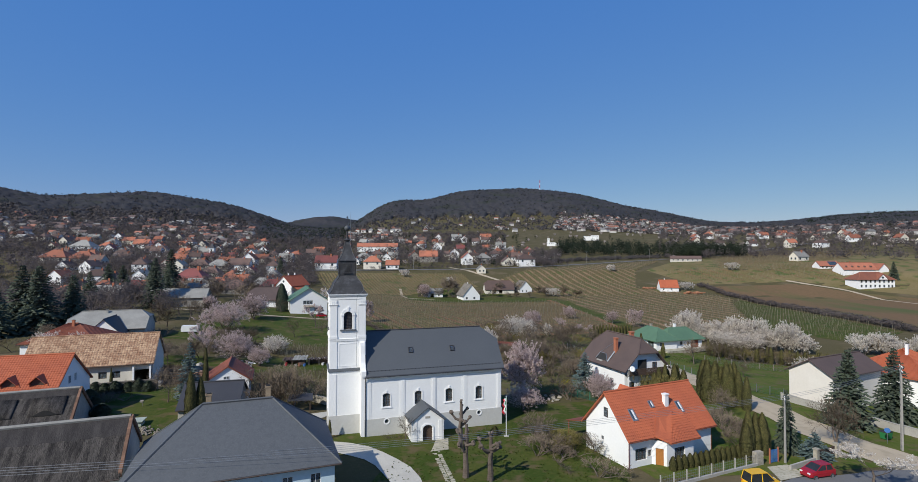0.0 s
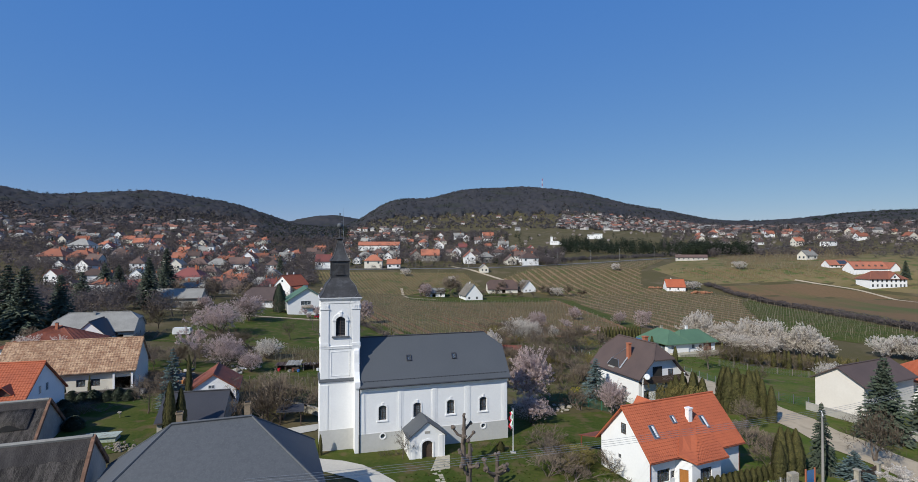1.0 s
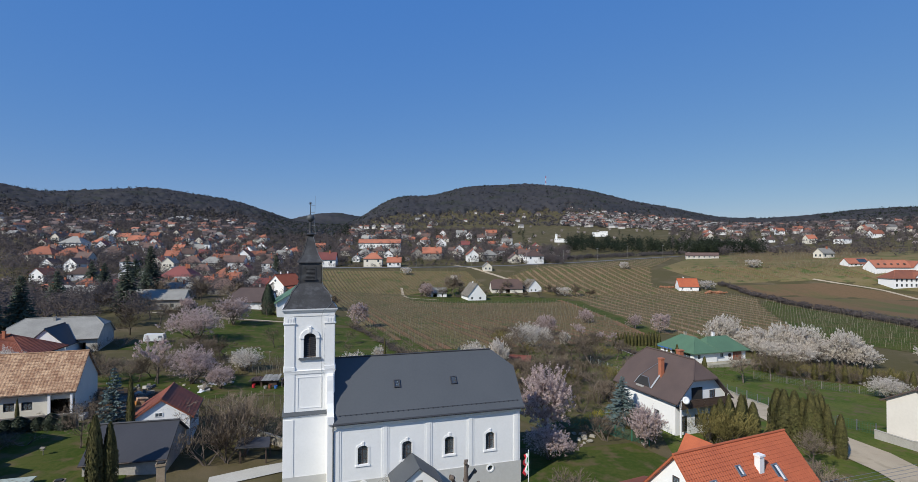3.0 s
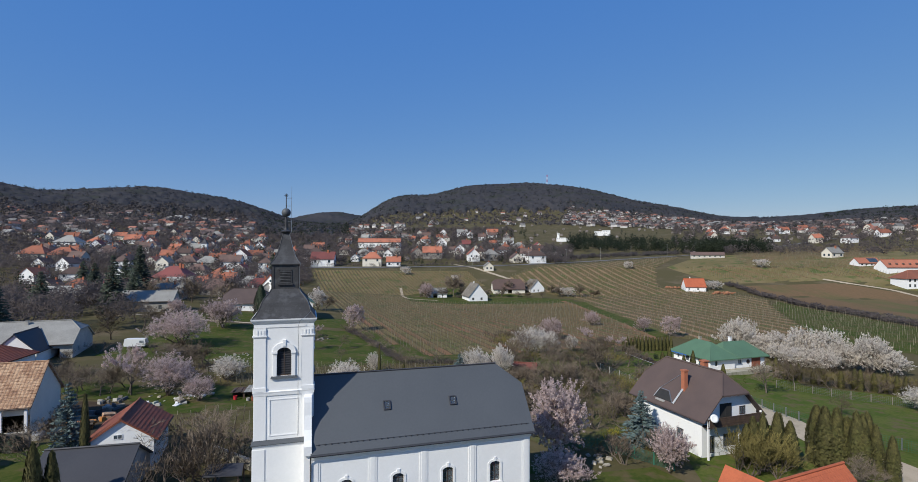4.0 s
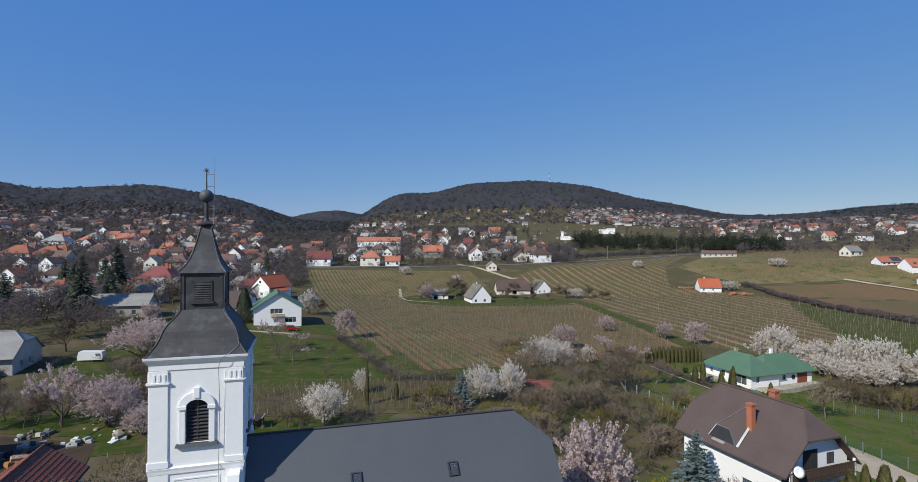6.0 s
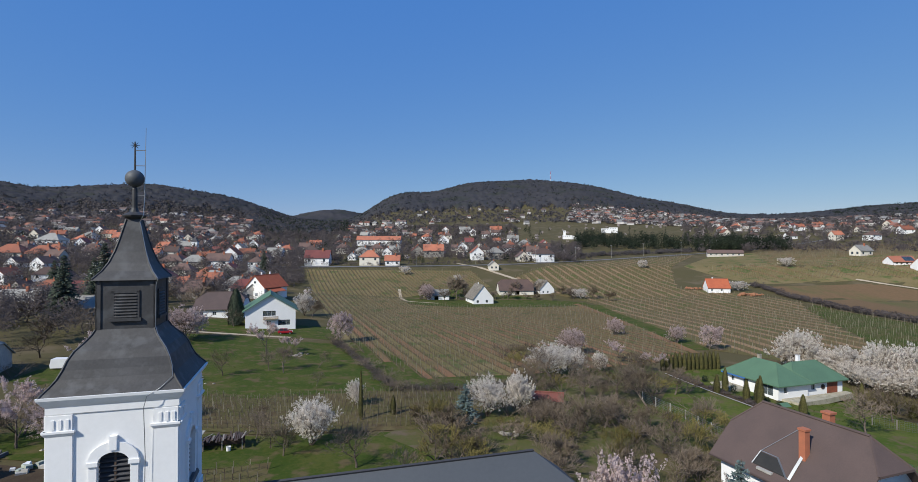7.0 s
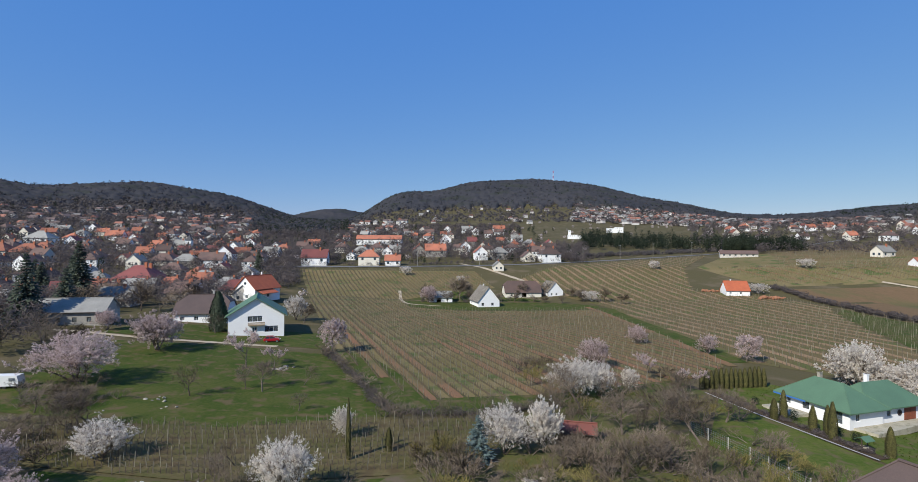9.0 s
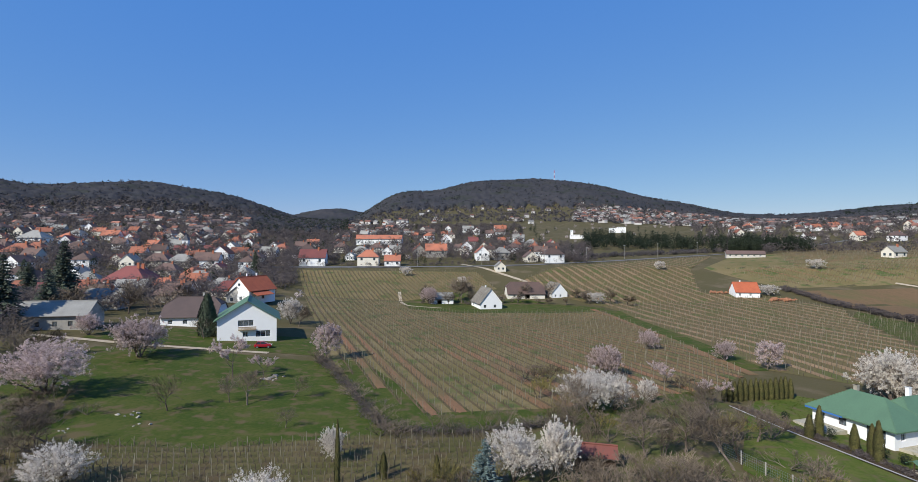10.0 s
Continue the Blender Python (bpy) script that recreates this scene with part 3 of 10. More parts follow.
def window_in(parent, p, q, hole, deep=0.1, bars=(1, 1), material=FRAME_WHITE, label="", arch=False):
    """A window with frame, bars and a pane set into a hole of the wall from p to q."""
    p, q = Vector((*p, 0)), Vector((*q, 0))
    d = (q - p).normalized()
    n = Vector((d.y, -d.x, 0))
    s0, s1, za, zb = hole
    m = Matrix.Translation(p + d * s0 - n * deep + Vector((0, 0, za))) @ Matrix(((d.x, -n.x, 0, 0), (d.y, -n.y, 0, 0), (0, 0, 1, 0), (0, 0, 0, 1)))
    w, h = s1 - s0, zb - za
    t = min(0.07, w * 0.08)
    b = Build(m)
    for x0, z0, x1, z1 in ((0, 0, t, h), (w - t, 0, w, h), (t, 0, w - t, t), (t, h - t, w - t, h)):
        b.box(x0, 0, z0, x1, 0.06, z1)
    for i in range(bars[0]):
        x = w * (i + 1) / (bars[0] + 1)
        b.box(x - t * 0.4, 0.01, t, x + t * 0.4, 0.05, h - t)
    for i in range(bars[1]):
        z = h * (i + 1) / (bars[1] + 1)
        b.box(t, 0.012, z - t * 0.35, w - t, 0.048, z + t * 0.35)
    if arch:
        k = 8
        top = [(w / 2 - w / 2 * math.cos(math.pi * i / k), h - w * 0.28 + w * 0.28 * math.sin(math.pi * i / k)) for i in range(k + 1)]
        for side in (0, 1):
            pts = top[: k // 2 + 1] if side == 0 else top[k // 2:]
            b.prism(pts + [(0, h), ] if side == 0 else pts + [(w, h)], "y", -deep * 0.9, 0.0)
    win = part("window", b, material, parent, label)
    g = Build(m)
    g.box(t, 0.025, t, w - t, 0.035, h - t)
    part("pane", g, GLASS, win).visible_shadow = False
    return win


# tower shaft with its belfry openings on four sides
b = Build()
A = 2.5
corner = [(-A, -A), (A, -A), (A, A), (-A, A)]
bell = (A - 0.62, A + 0.62, 15.3, 17.85)
for i in range(4):
    panel(b, corner[i], corner[(i + 1) % 4], 9.4, 20.0, [bell], 0.5)
b.prism([(-2.6, -2.6), (2.6, -2.6), (2.6, 2.6), (-2.6, 2.6)], "z", 3.0, 9.25)
part("tower_shaft", b, WHITE, church)
b = Build()
b.prism([(-2.66, -2.66), (2.66, -2.66), (2.66, 2.66), (-2.66, 2.66)], "z", -0.4, 3.0)
part("tower_plinth", b, GREYPL, church)
b = Build()
b.rings([square_ring(2.6, 9.0), square_ring(2.64, 9.15), square_ring(2.68, 9.3)])
part("tower_string_course", b, WHITE, church)
b = Build()
b.rings([square_ring(2.76, 9.3), square_ring(2.76, 9.36), square_ring(2.47, 9.72)])
part("tower_ledge", b, SLATE, church, "grey sheet-metal ledge")
b = Build()
b.rings([square_ring(2.5, 13.55), square_ring(2.58, 13.62), square_ring(2.6, 13.8), square_ring(2.64, 13.95), square_ring(2.5, 14.02)])
part("tower_cornice", b, WHITE, church, "moulded white cornice")
b = Build()
b.rings([square_ring(2.5, 19.6), square_ring(2.56, 19.66), square_ring(2.56, 19.95), square_ring(2.66, 20.08), square_ring(2.8, 20.3), square_ring(2.82, 20.42)])
part("tower_top_cornice", b, WHITE, church, "moulded white cornice")
for k in range(4):
    r = pose(0, 0, 0, 0, 0, 90 * k)
    for s in (-1, 1):
        x0, x1 = sorted((s * 1.55, s * 2.52))
        b = Build(r)
        b.box(x0, -2.58, 14.02, x1, -2.46, 18.75)
        b.box(x0 - 0.05, -2.64, 14.0, x1 + 0.05, -2.46, 14.35)
        b.rings([ring(x0, -2.58, x1, -2.46, 18.7), ring(x0 - 0.1, -2.68, x1 + 0.1, -2.46, 18.86), ring(x0 - 0.1, -2.68, x1 + 0.1, -2.46, 18.95)])
        b.box(x0, -2.6, 18.95, x1, -2.46, 19.6)
        for j in range(3):
            gx0 = x0 + 0.2 + 0.27 * j
            b.box(gx0, -2.64, 19.02, gx0 + 0.12, -2.58, 19.42)
        part("pilaster", b, WHITE, church)
        b = Build(r)
        b.box(s * 2.02 - 0.5, -2.56, 9.7, s * 2.02 + 0.5, -2.46, 13.6)
        part("pilaster_strip", b, WHITE, church)
        b = Build(r)
        b.box(s * 2.1 - 0.5, -2.66, 3.0, s * 2.1 + 0.5, -2.55, 8.9)
        part("pilaster_strip", b, WHITE, church)
    b = Build(r)
    b.box(-1.25, -2.54, 10.0, 1.25, -2.49, 10.08)
    b.box(-1.25, -2.54, 13.2, 1.25, -2.49, 13.28)
    b.box(-1.25, -2.54, 10.08, -1.17, -2.49, 13.2)
    b.box(1.17, -2.54, 10.08, 1.25, -2.49, 13.2)
    part("panel_moulding", b, WHITE, church)
    # surround, sill and louvres of the belfry opening
    b = Build(r)
    for s in (-1, 1):
        x0, x1 = sorted((s * 0.64, s * 0.95))
        b.box(x0, -2.6, 15.3, x1, -2.48, 17.35)
        b.box(x0 - 0.06, -2.68, 17.3, x1 + 0.06, -2.48, 17.48)
    arc = [(math.cos(math.pi * i / 12), math.sin(math.pi * i / 12)) for i in range(13)]
    b.prism([(0.98 * c, 17.45 + 0.85 * s_) for c, s_ in arc] + [(0.62 * c, 17.35 + 0.5 * s_) for c, s_ in arc[::-1]], "y", -2.62, -2.48)
    b.box(-0.14, -2.68, 17.95, 0.14, -2.48, 18.55)
    b.prism([(-0.62, 17.35), (-0.62, 17.87)] + [(-0.62 * math.cos(math.pi * i / 10), 17.35 + 0.5 * math.sin(math.pi * i / 10)) for i in range(11)] + [(0.62, 17.87), (0.63, 17.35), (0.63, 17.9), (-0.63, 17.9)], "y", -2.5, -2.3)
    part("belfry_surround", b, WHITE, church)
    b = Build(r)
    b.rings([ring(-1.15, -2.72, 1.15, -2.46, 15.12), ring(-1.1, -2.66, 1.1, -2.46, 15.3)])
    part("belfry_sill", b, SLATE, church, "grey sheet-metal sill")
    louvre = thing_part = part("louvre_frame", (lambda q: (q.box(-0.62, -2.34, 15.3, 0.62, -2.24, 15.4), q.box(-0.04, -2.36, 15.4, 0.04, -2.3, 17.8), q.box(-0.62, -2.1, 15.3, 0.62, -2.05, 17.85), q)[-1])(Build(r)), WOOD_DARK, church, "dark wooden louvres")
    for j in range(11):
        b = Build(r)
        z = 15.45 + 0.21 * j
        b.add([(-0.62, -2.38, z), (0.62, -2.38, z), (0.62, -2.2, z + 0.16), (-0.62, -2.2, z + 0.16), (-0.62, -2.38, z + 0.03), (0.62, -2.38, z + 0.03), (0.62, -2.2, z + 0.19), (-0.62, -2.2, z + 0.19)],
              [(3, 2, 1, 0), (4, 5, 6, 7), (0, 1, 5, 4), (1, 2, 6, 5), (2, 3, 7, 6), (3, 0, 4, 7)])
        part("slat", b, SLATE_DARK, louvre)

# spire: bell-shaped skirt, lantern with louvres, concave cap, knob, ball and rods
b = Build()
prof = [(2.74, 20.4), (2.68, 20.5), (2.47, 20.75), (2.27, 21.05), (2.12, 21.4), (1.99, 21.8), (1.8, 22.15), (1.5, 22.5), (1.32, 22.75), (1.2, 23.0)]
skirt = prof
b.rings([square_ring(2.74, 20.34)] + [square_ring(a, z) for a, z in prof])
part("spire_skirt", b, LEAD, church, "bell-shaped dark sheet-metal roof")
b = Build()
b.rings([square_ring(1.16, 22.95), square_ring(1.16, 25.3)])
part("lantern", b, LEAD, church)
for k in range(4):
    b = Build(pose(0, 0, 0, 0, 0, 90 * k))
    b.box(-1.21, -1.21, 22.95, -1.0, -1.13, 25.3)
    b.box(1.0, -1.21, 22.95, 1.21, -1.13, 25.3)
    b.box(-0.57, -1.21, 23.5, -0.46, -1.13, 24.75)
    b.box(0.46, -1.21, 23.5, 0.57, -1.13, 24.75)
    b.box(-0.57, -1.21, 24.65, 0.57, -1.13, 24.78)
    b.box(-0.66, -1.30, 23.36, 0.66, -1.13, 23.5)
    part("lantern_frame", b, LEAD, church)
for k in range(4):
    for j in range(8):
        b = Build(pose(0, 0, 0, 0, 0, 90 * k))
        z = 23.53 + 0.14 * j
        b.prism([(-1.24, z), (-1.15, z + 0.09), (-1.15, z + 0.12), (-1.24, z + 0.03)], "x", -0.46, 0.46)
        part("slat", b, LEAD, church)
b = Build()
prof = [(1.32, 25.3), (1.27, 25.37), (1.03, 25.66), (0.82, 26.05), (0.64, 26.57), (0.49, 27.15), (0.37, 27.7), (0.29, 28.05), (0.27, 28.12)]
b.rings([square_ring(1.34, 25.25)] + [square_ring(a, z) for a, z in prof])
part("spire_cap", b, LEAD, church, "concave dark sheet-metal cap")
for k in range(4):
    b = Build(pose(0, 0, 0, 0, 0, 90 * k))
    b.tube([(a, -a, z) for a, z in skirt], [0.05] * len(skirt))
    part("hip_roll", b, LEAD, church)
    b = Build(pose(0, 0, 0, 0, 0, 90 * k))
    b.tube([(a, -a, z) for a, z in prof], [0.045] * len(prof))
    part("hip_roll", b, LEAD, church)
b = Build()
b.lathe(0, 0, [(0.24, 28.05), (0.3, 28.15), (0.5, 28.25), (0.53, 28.33), (0.4, 28.4), (0.2, 28.5), (0.13, 28.7), (0.12, 29.6), (0.09, 29.7)], 12)
part("finial_stem", b, LEAD, church, smooth=False)
b = Build()
b.lathe(0, 0, [(0.02, 29.7)] + [(0.42 * math.sin(math.pi * i / 10), 30.12 - 0.42 * math.cos(math.pi * i / 10)) for i in range(1, 10)] + [(0.02, 30.54)], 18)
part("finial_ball", b, SLATE, church, "patchy grey metal ball", True)
b = Build()
b.tube([(0, 0, 30.5), (0, 0, 31.9)], [0.05, 0.035])
for i in range(8):
    a = math.pi * i / 4
    b.tube([(0, 0, 31.75), (0.2 * math.cos(a), 0, 31.75 + 0.2 * math.sin(a))], [0.025, 0.012], 4)
part("finial_star", b, LEAD, church, "small metal star on a rod")
b = Build()
b.tube([(0.45, -0.1, 29.4), (0.5, -0.1, 32.6)], [0.022, 0.012])
b.tube([(0.0, 0, 30.75), (0.5, -0.1, 30.75)], [0.02, 0.02])
b.tube([(0.0, 0, 31.5), (0.5, -0.1, 31.5)], [0.02, 0.02])
b.tube([(0.05, 0, 29.3), (0.47, -0.1, 29.3)], [0.015, 0.015])
part("lightning_rod", b, METAL_GREY, church, "thin lightning rod")
b = Build()
cable_way = [(0.47, -0.1, 29.4), (0.5, -0.45, 28.3), (0.33, -0.33, 28.0)] + [(a_ + 0.06, -a_ - 0.06, z_) for a_, z_ in prof[::-1][2:]] + [(1.27, -1.27, 25.0), (1.25, -1.25, 23.1)]
cable_way += [(a_ + 0.06, -a_ - 0.06, z_) for a_, z_ in skirt[::-1][1:6]] + [(2.25, -2.4, 20.95), (1.8, -2.72, 20.52), (1.35, -2.9, 20.25), (1.18, -2.72, 19.7), (1.24, -2.66, 17.5), (1.2, -2.66, 14.1), (1.22, -2.72, 13.0), (1.2, -2.7, 9.9)]
b.tube(cable_way, [0.018] * len(cable_way), 4)
part("lightning_cable", b, METAL_GREY, church)

# nave
U0, U1, V = 2.3, 23.2, 4.33
nwin = [(u - U0 - 0.52, u - U0 + 0.52, 4.2, 6.15) for u in (5.36, 10.05, 14.78, 19.52)]
ocu = [(u - U0 - 0.33, u - U0 + 0.33, 1.8, 2.46) for u in (5.4, 19.52)]
b = Build()
panel(b, (U0, -V), (U1, -V), 2.6, 8.6, nwin, 0.6)
panel(b, (U1, -V), (U1, V), 2.6, 8.6, [], 0.6)
panel(b, (U1, V), (U0, V), 2.6, 8.6, nwin, 0.6)
panel(b, (U0, V), (U0, -V), 2.6, 8.6, [], 0.6)
ga = [(-V, 8.6), (V, 8.6), (1.5, 12.3), (-1.5, 12.3)]
b.prism(ga, "x", U1 - 0.5, U1)
b.prism([(-V, 8.6), (V, 8.6), (0, 14.25)], "x", U0, U0 + 0.5)
part("nave_wall", b, WHITE, church)
b = Build()
panel(b, (U0 - 0.08, -V - 0.08), (U1 + 0.08, -V - 0.08), -0.5, 2.6, [(h[0] + 0.08, h[1] + 0.08, h[2], h[3]) for h in ocu], 0.6)
panel(b, (U1 + 0.08, -V - 0.08), (U1 + 0.08, V + 0.08), -0.5, 2.6, [], 0.6)
panel(b, (U1 + 0.08, V + 0.08), (U0 - 0.08, V + 0.08), -0.5, 2.6, [], 0.6)
panel(b, (U0 - 0.08, V + 0.08), (U0 - 0.08, -V - 0.08), -0.5, 2.6, [], 0.6)
part("nave_plinth", b, GREYPL, church)
for h in nwin:
    window_in(church, (U0, -V), (U1, -V), h, 0.16, (1, 3), FRAME_BROWN, "arched window with dark frame", arch=False)
    c, w = (h[0] + h[1]) / 2 + U0, 0.52
    b = Build()
    for s in (-1, 1):
        x0, x1 = sorted((c + s * w, c + s * (w + 0.2)))
        b.box(x0, -V - 0.045, 4.15, x1, -V + 0.02, 5.9)
    ar = [(math.cos(math.pi * i / 10), math.sin(math.pi * i / 10)) for i in range(11)]
    b.prism([(c + 0.74 * x, 5.87 + 0.48 * y) for x, y in ar] + [(c + 0.52 * x, 5.83 + 0.3 * y) for x, y in ar[::-1]], "y", -V - 0.045, -V + 0.02)
    for s in (-1, 1):
        b.prism([(c + s * 0.53, 5.83), (c + s * 0.53, 6.16), (c, 6.16)] + [(c + s * 0.52 * math.sin(i * math.pi / 12), 5.83 + 0.3 * math.cos(i * math.pi / 12)) for i in range(7)], "y", -V - 0.01, -V + 0.2)
    b.box(c - 0.12, -V - 0.1, 6.15, c + 0.12, -V, 6.53)
    b.rings([ring(c - 0.78, -V - 0.1, c + 0.78, -V + 0.02, 4.01), ring(c - 0.74, -V - 0.07, c + 0.74, -V + 0.02, 4.19)])
    part("window_surround", b, WHITE, church)
for h in ocu:
    c, z = (h[0] + h[1]) / 2 + U0, 2.13
    b = Build()
    k = 16
    rg = [[(c + r * math.cos(2 * math.pi * i / k), y, z + r * math.sin(2 * math.pi * i / k)) for i in range(k)] for r, y in ((0.46, -V - 0.06), (0.46, -V - 0.14), (0.3, -V - 0.14), (0.3, -V + 0.12))]
    b.rings(rg, False)
    part("round_window_surround", b, WHITE, church)
    b = Build()
    b.prism([(c + 0.34 * math.cos(2 * math.pi * i / k), z + 0.34 * math.sin(2 * math.pi * i / k)) for i in range(k)], "y", -V + 0.02, -V + 0.04)
    part("round_pane", b, GLASS, church)
for u in (2.75, 7.7, 12.42, 17.2, 22.75):
    b = Build()
    b.box(u - 0.38, -V - 0.045, 2.6, u + 0.38, -V + 0.02, 8.2)
    b.box(u - 0.2, -V - 0.075, 2.6, u + 0.2, -V + 0.02, 8.2)
    part("pilaster", b, WHITE, church)
b = Build()
b.prism([(-V - 0.02, 8.15), (-V - 0.12, 8.2), (-V - 0.2, 8.45), (-V - 0.3, 8.62), (-V, 8.66)], "x", U0 - 0.05, U1 + 0.05)
part("eaves_cornice", b, WHITE, church)
b = Build()
ZE, ZR, VE, UR = 8.77, 14.54, 4.72, 23.55
f = 0.68
zk, vk = ZE + (ZR - ZE) * f, VE * (1 - f)
b.slab([(2.3, -VE, ZE), (UR, -VE, ZE), (UR, -vk, zk), (21.15, 0, ZR), (2.3, 0, ZR)], 0.16)
b.slab([(UR, VE, ZE), (2.3, VE, ZE), (2.3, 0, ZR), (21.15, 0, ZR), (UR, vk, zk)], 0.16)
b.slab([(UR, -vk, zk), (UR, vk, zk), (21.15, 0, ZR)], 0.16)
nave_roof = part("nave_roof", b, SLATE, church, "grey slate roof with a half hip")
b = Build()
b.tube([(2.3, 0, ZR + 0.03), (21.15, 0, ZR + 0.03)], [0.09, 0.09])
part("ridge_cap", b, SLATE_DARK, nave_roof)
b = Build()
b.tube([(2.25, -VE - 0.08, ZE - 0.12), (UR, -VE - 0.08, ZE - 0.12)], [0.09, 0.09])
part("gutter", b, SLATE_DARK, nave_roof)
b = Build()
b.tube([(2.3, -VE - 0.05, ZE - 0.15), (2.3, -VE + 0.2, ZE - 0.7), (2.32, -4.5, ZE - 1.0), (2.32, -4.5, 0.1)], [0.06] * 4)
part("downpipe", b, SLATE_DARK, nave_roof)
nr = Vector((0, ZR - ZE, VE)).normalized()
for u in range(37):
    fr = 0.1
    x = 3.0 + u * 0.552
    b = Build()
    y, z = -VE + VE * fr, ZE + (ZR - ZE) * fr
    b.box(x - 0.05, y - 0.05, z, x + 0.05, y + 0.02, z + 0.12)
    b.box(x - 0.27, y - 0.01, z + 0.07, x + 0.27, y + 0.01, z + 0.09)
    part("snow_guard", b, SLATE_DARK, nave_roof)
for u, fr in ((9.3, 0.515), (15.8, 0.505)):
    y, z = -VE + VE * fr, ZE + (ZR - ZE) * fr
    sl = math.atan2(ZR - ZE, VE)
    m = Matrix.Translation((u, y, z)) @ pose(0, 0, 0, math.degrees(sl))
    b = Build(m)
    b.box(-0.34, -0.42, -0.05, -0.24, 0.42, 0.14)
    b.box(0.24, -0.42, -0.05, 0.34, 0.42, 0.14)
    b.box(-0.24, -0.42, -0.05, 0.24, -0.32, 0.14)
    b.box(-0.34, 0.42, -0.05, 0.34, 0.5, 0.12)
    hatch = part("roof_hatch", b, SLATE_DARK, nave_roof, "small skylight hatch")
    b = Build(m)
    b.box(-0.34, -0.42, 0.03, 0.34, 0.42, 0.06)
    part("pane", b, GLASS, hatch)
# scroll buttress between tower and nave
b = Build()
cur = [(-2.45, 13.5), (-3.1, 13.35), (-3.2, 12.9), (-3.3, 11.8), (-3.6, 10.6), (-4.1, 9.8), (-4.65, 9.5), (-4.65, 8.7), (-2.45, 8.7)]
b.prism(cur, "x", 1.75, 2.4)
part("scroll_buttress", b, WHITE, church)
b = Build()
b.prism([(-2.6, -0.3), (-4.4, -0.3), (-4.4, 9.0), (-2.6, 9.0)], "x", 1.75, 2.4)
part("buttress", b, WHITE, church)
# porch with its arched doorway
PU0, PU1, PV = 8.25, 12.9, -8.1
pc = (PU0 + PU1) / 2
b = Build()
panel(b, (PU0, PV), (PU1, PV), -0.4, 2.95, [(pc - PU0 - 0.7, pc - PU0 + 0.7, 0.1, 2.35)], 0.4)
panel(b, (PU1, PV), (PU1, -V), -0.4, 2.95, [], 0.4)
panel(b, (PU0, -V), (PU0, PV), -0.4, 2.95, [], 0.4)
b.prism([(PU0, 2.95), (PU1, 2.95), (pc, 4.62)], "y", PV, PV + 0.35)
b.prism([(pc - 0.72, 2.36), (pc - 0.72, 1.7)] + [(pc - 0.7 * math.cos(math.pi * i / 10), 1.75 + 0.55 * math.sin(math.pi * i / 10)) for i in range(11)] + [(pc + 0.72, 1.7), (pc + 0.72, 2.36)], "y", PV - 0.003, PV + 0.3)
part("porch_wall", b, WHITE, church)
b = Build()
for s in (-1, 1):
    x0, x1 = sorted((pc + s * 0.7, pc + s * 0.92))
    b.box(x0, PV - 0.07, 0.0, x1, PV + 0.02, 1.8)
    x0, x1 = sorted((pc + s * 1.55, pc + s * 2.05))
    b.box(x0, PV - 0.06, 0.0, x1, PV + 0.02, 2.9)
b.prism([(pc + 0.92 * c, 1.8 + 0.72 * s_) for c, s_ in arc] + [(pc + 0.7 * c, 1.78 + 0.53 * s_) for c, s_ in arc[::-1]], "y", PV - 0.07, PV + 0.02)
part("porch_surround", b, WHITE, church)
b = Build()
b.box(pc - 0.7, PV + 0.3, 0.1, pc - 0.03, PV + 0.37, 2.35)
b.box(pc + 0.03, PV + 0.3, 0.1, pc + 0.7, PV + 0.37, 2.35)
for s in (-0.36, 0.36):
    for z in (0.3, 1.0, 1.6):
        b.box(pc + s - 0.22, PV + 0.28, z, pc + s + 0.22, PV + 0.31, z + 0.5)
part("porch_door", b, WOOD_DARK, church, "dark panelled double door")
b = Build()
b.box(pc - 0.35, PV - 0.03, 3.2, pc + 0.35, PV + 0.01, 3.5)
part("plaque", b, DULLPL, church, "small weathered plaque")
b = Build()
b.slab([(PU0 - 0.25, PV - 0.25, 2.84), (pc, PV - 0.25, 4.83), (pc, -V, 4.83), (PU0 - 0.25, -V, 2.84)], 0.14)
b.slab([(pc, PV - 0.25, 4.83), (PU1 + 0.25, PV - 0.25, 2.84), (PU1 + 0.25, -V, 2.84), (pc, -V, 4.83)], 0.14)
part("porch_roof", b, SLATE, church, "grey slate gable roof")
b = Build()
b.prism([(PU0 - 0.5, PV + 0.05), (PU0 - 0.1, PV - 4.0), (PU1 - 0.4, PV - 3.9), (PU1 + 0.7, PV + 0.05)], "z", -0.3, 0.1)
tagged(new("pavement_forecourt", b.mesh("pavement_forecourt", STONE_PATH)), "stone-paved forecourt at the porch", "pavement", kind="structure").matrix_world = CH
b = Build()
b.prism([(10.1, -12.04), (11.3, -12.04), (10.5, -23.5), (9.3, -23.5)], "z", -0.25, 0.05)
path_bed = tagged(new("pavement_church_path", b.mesh("pavement_church_path", GREYPL)), "narrow path of pale stone slabs to the porch", "pavement", kind="structure")
path_bed.matrix_world = CH
flag_rng = random.Random(4)
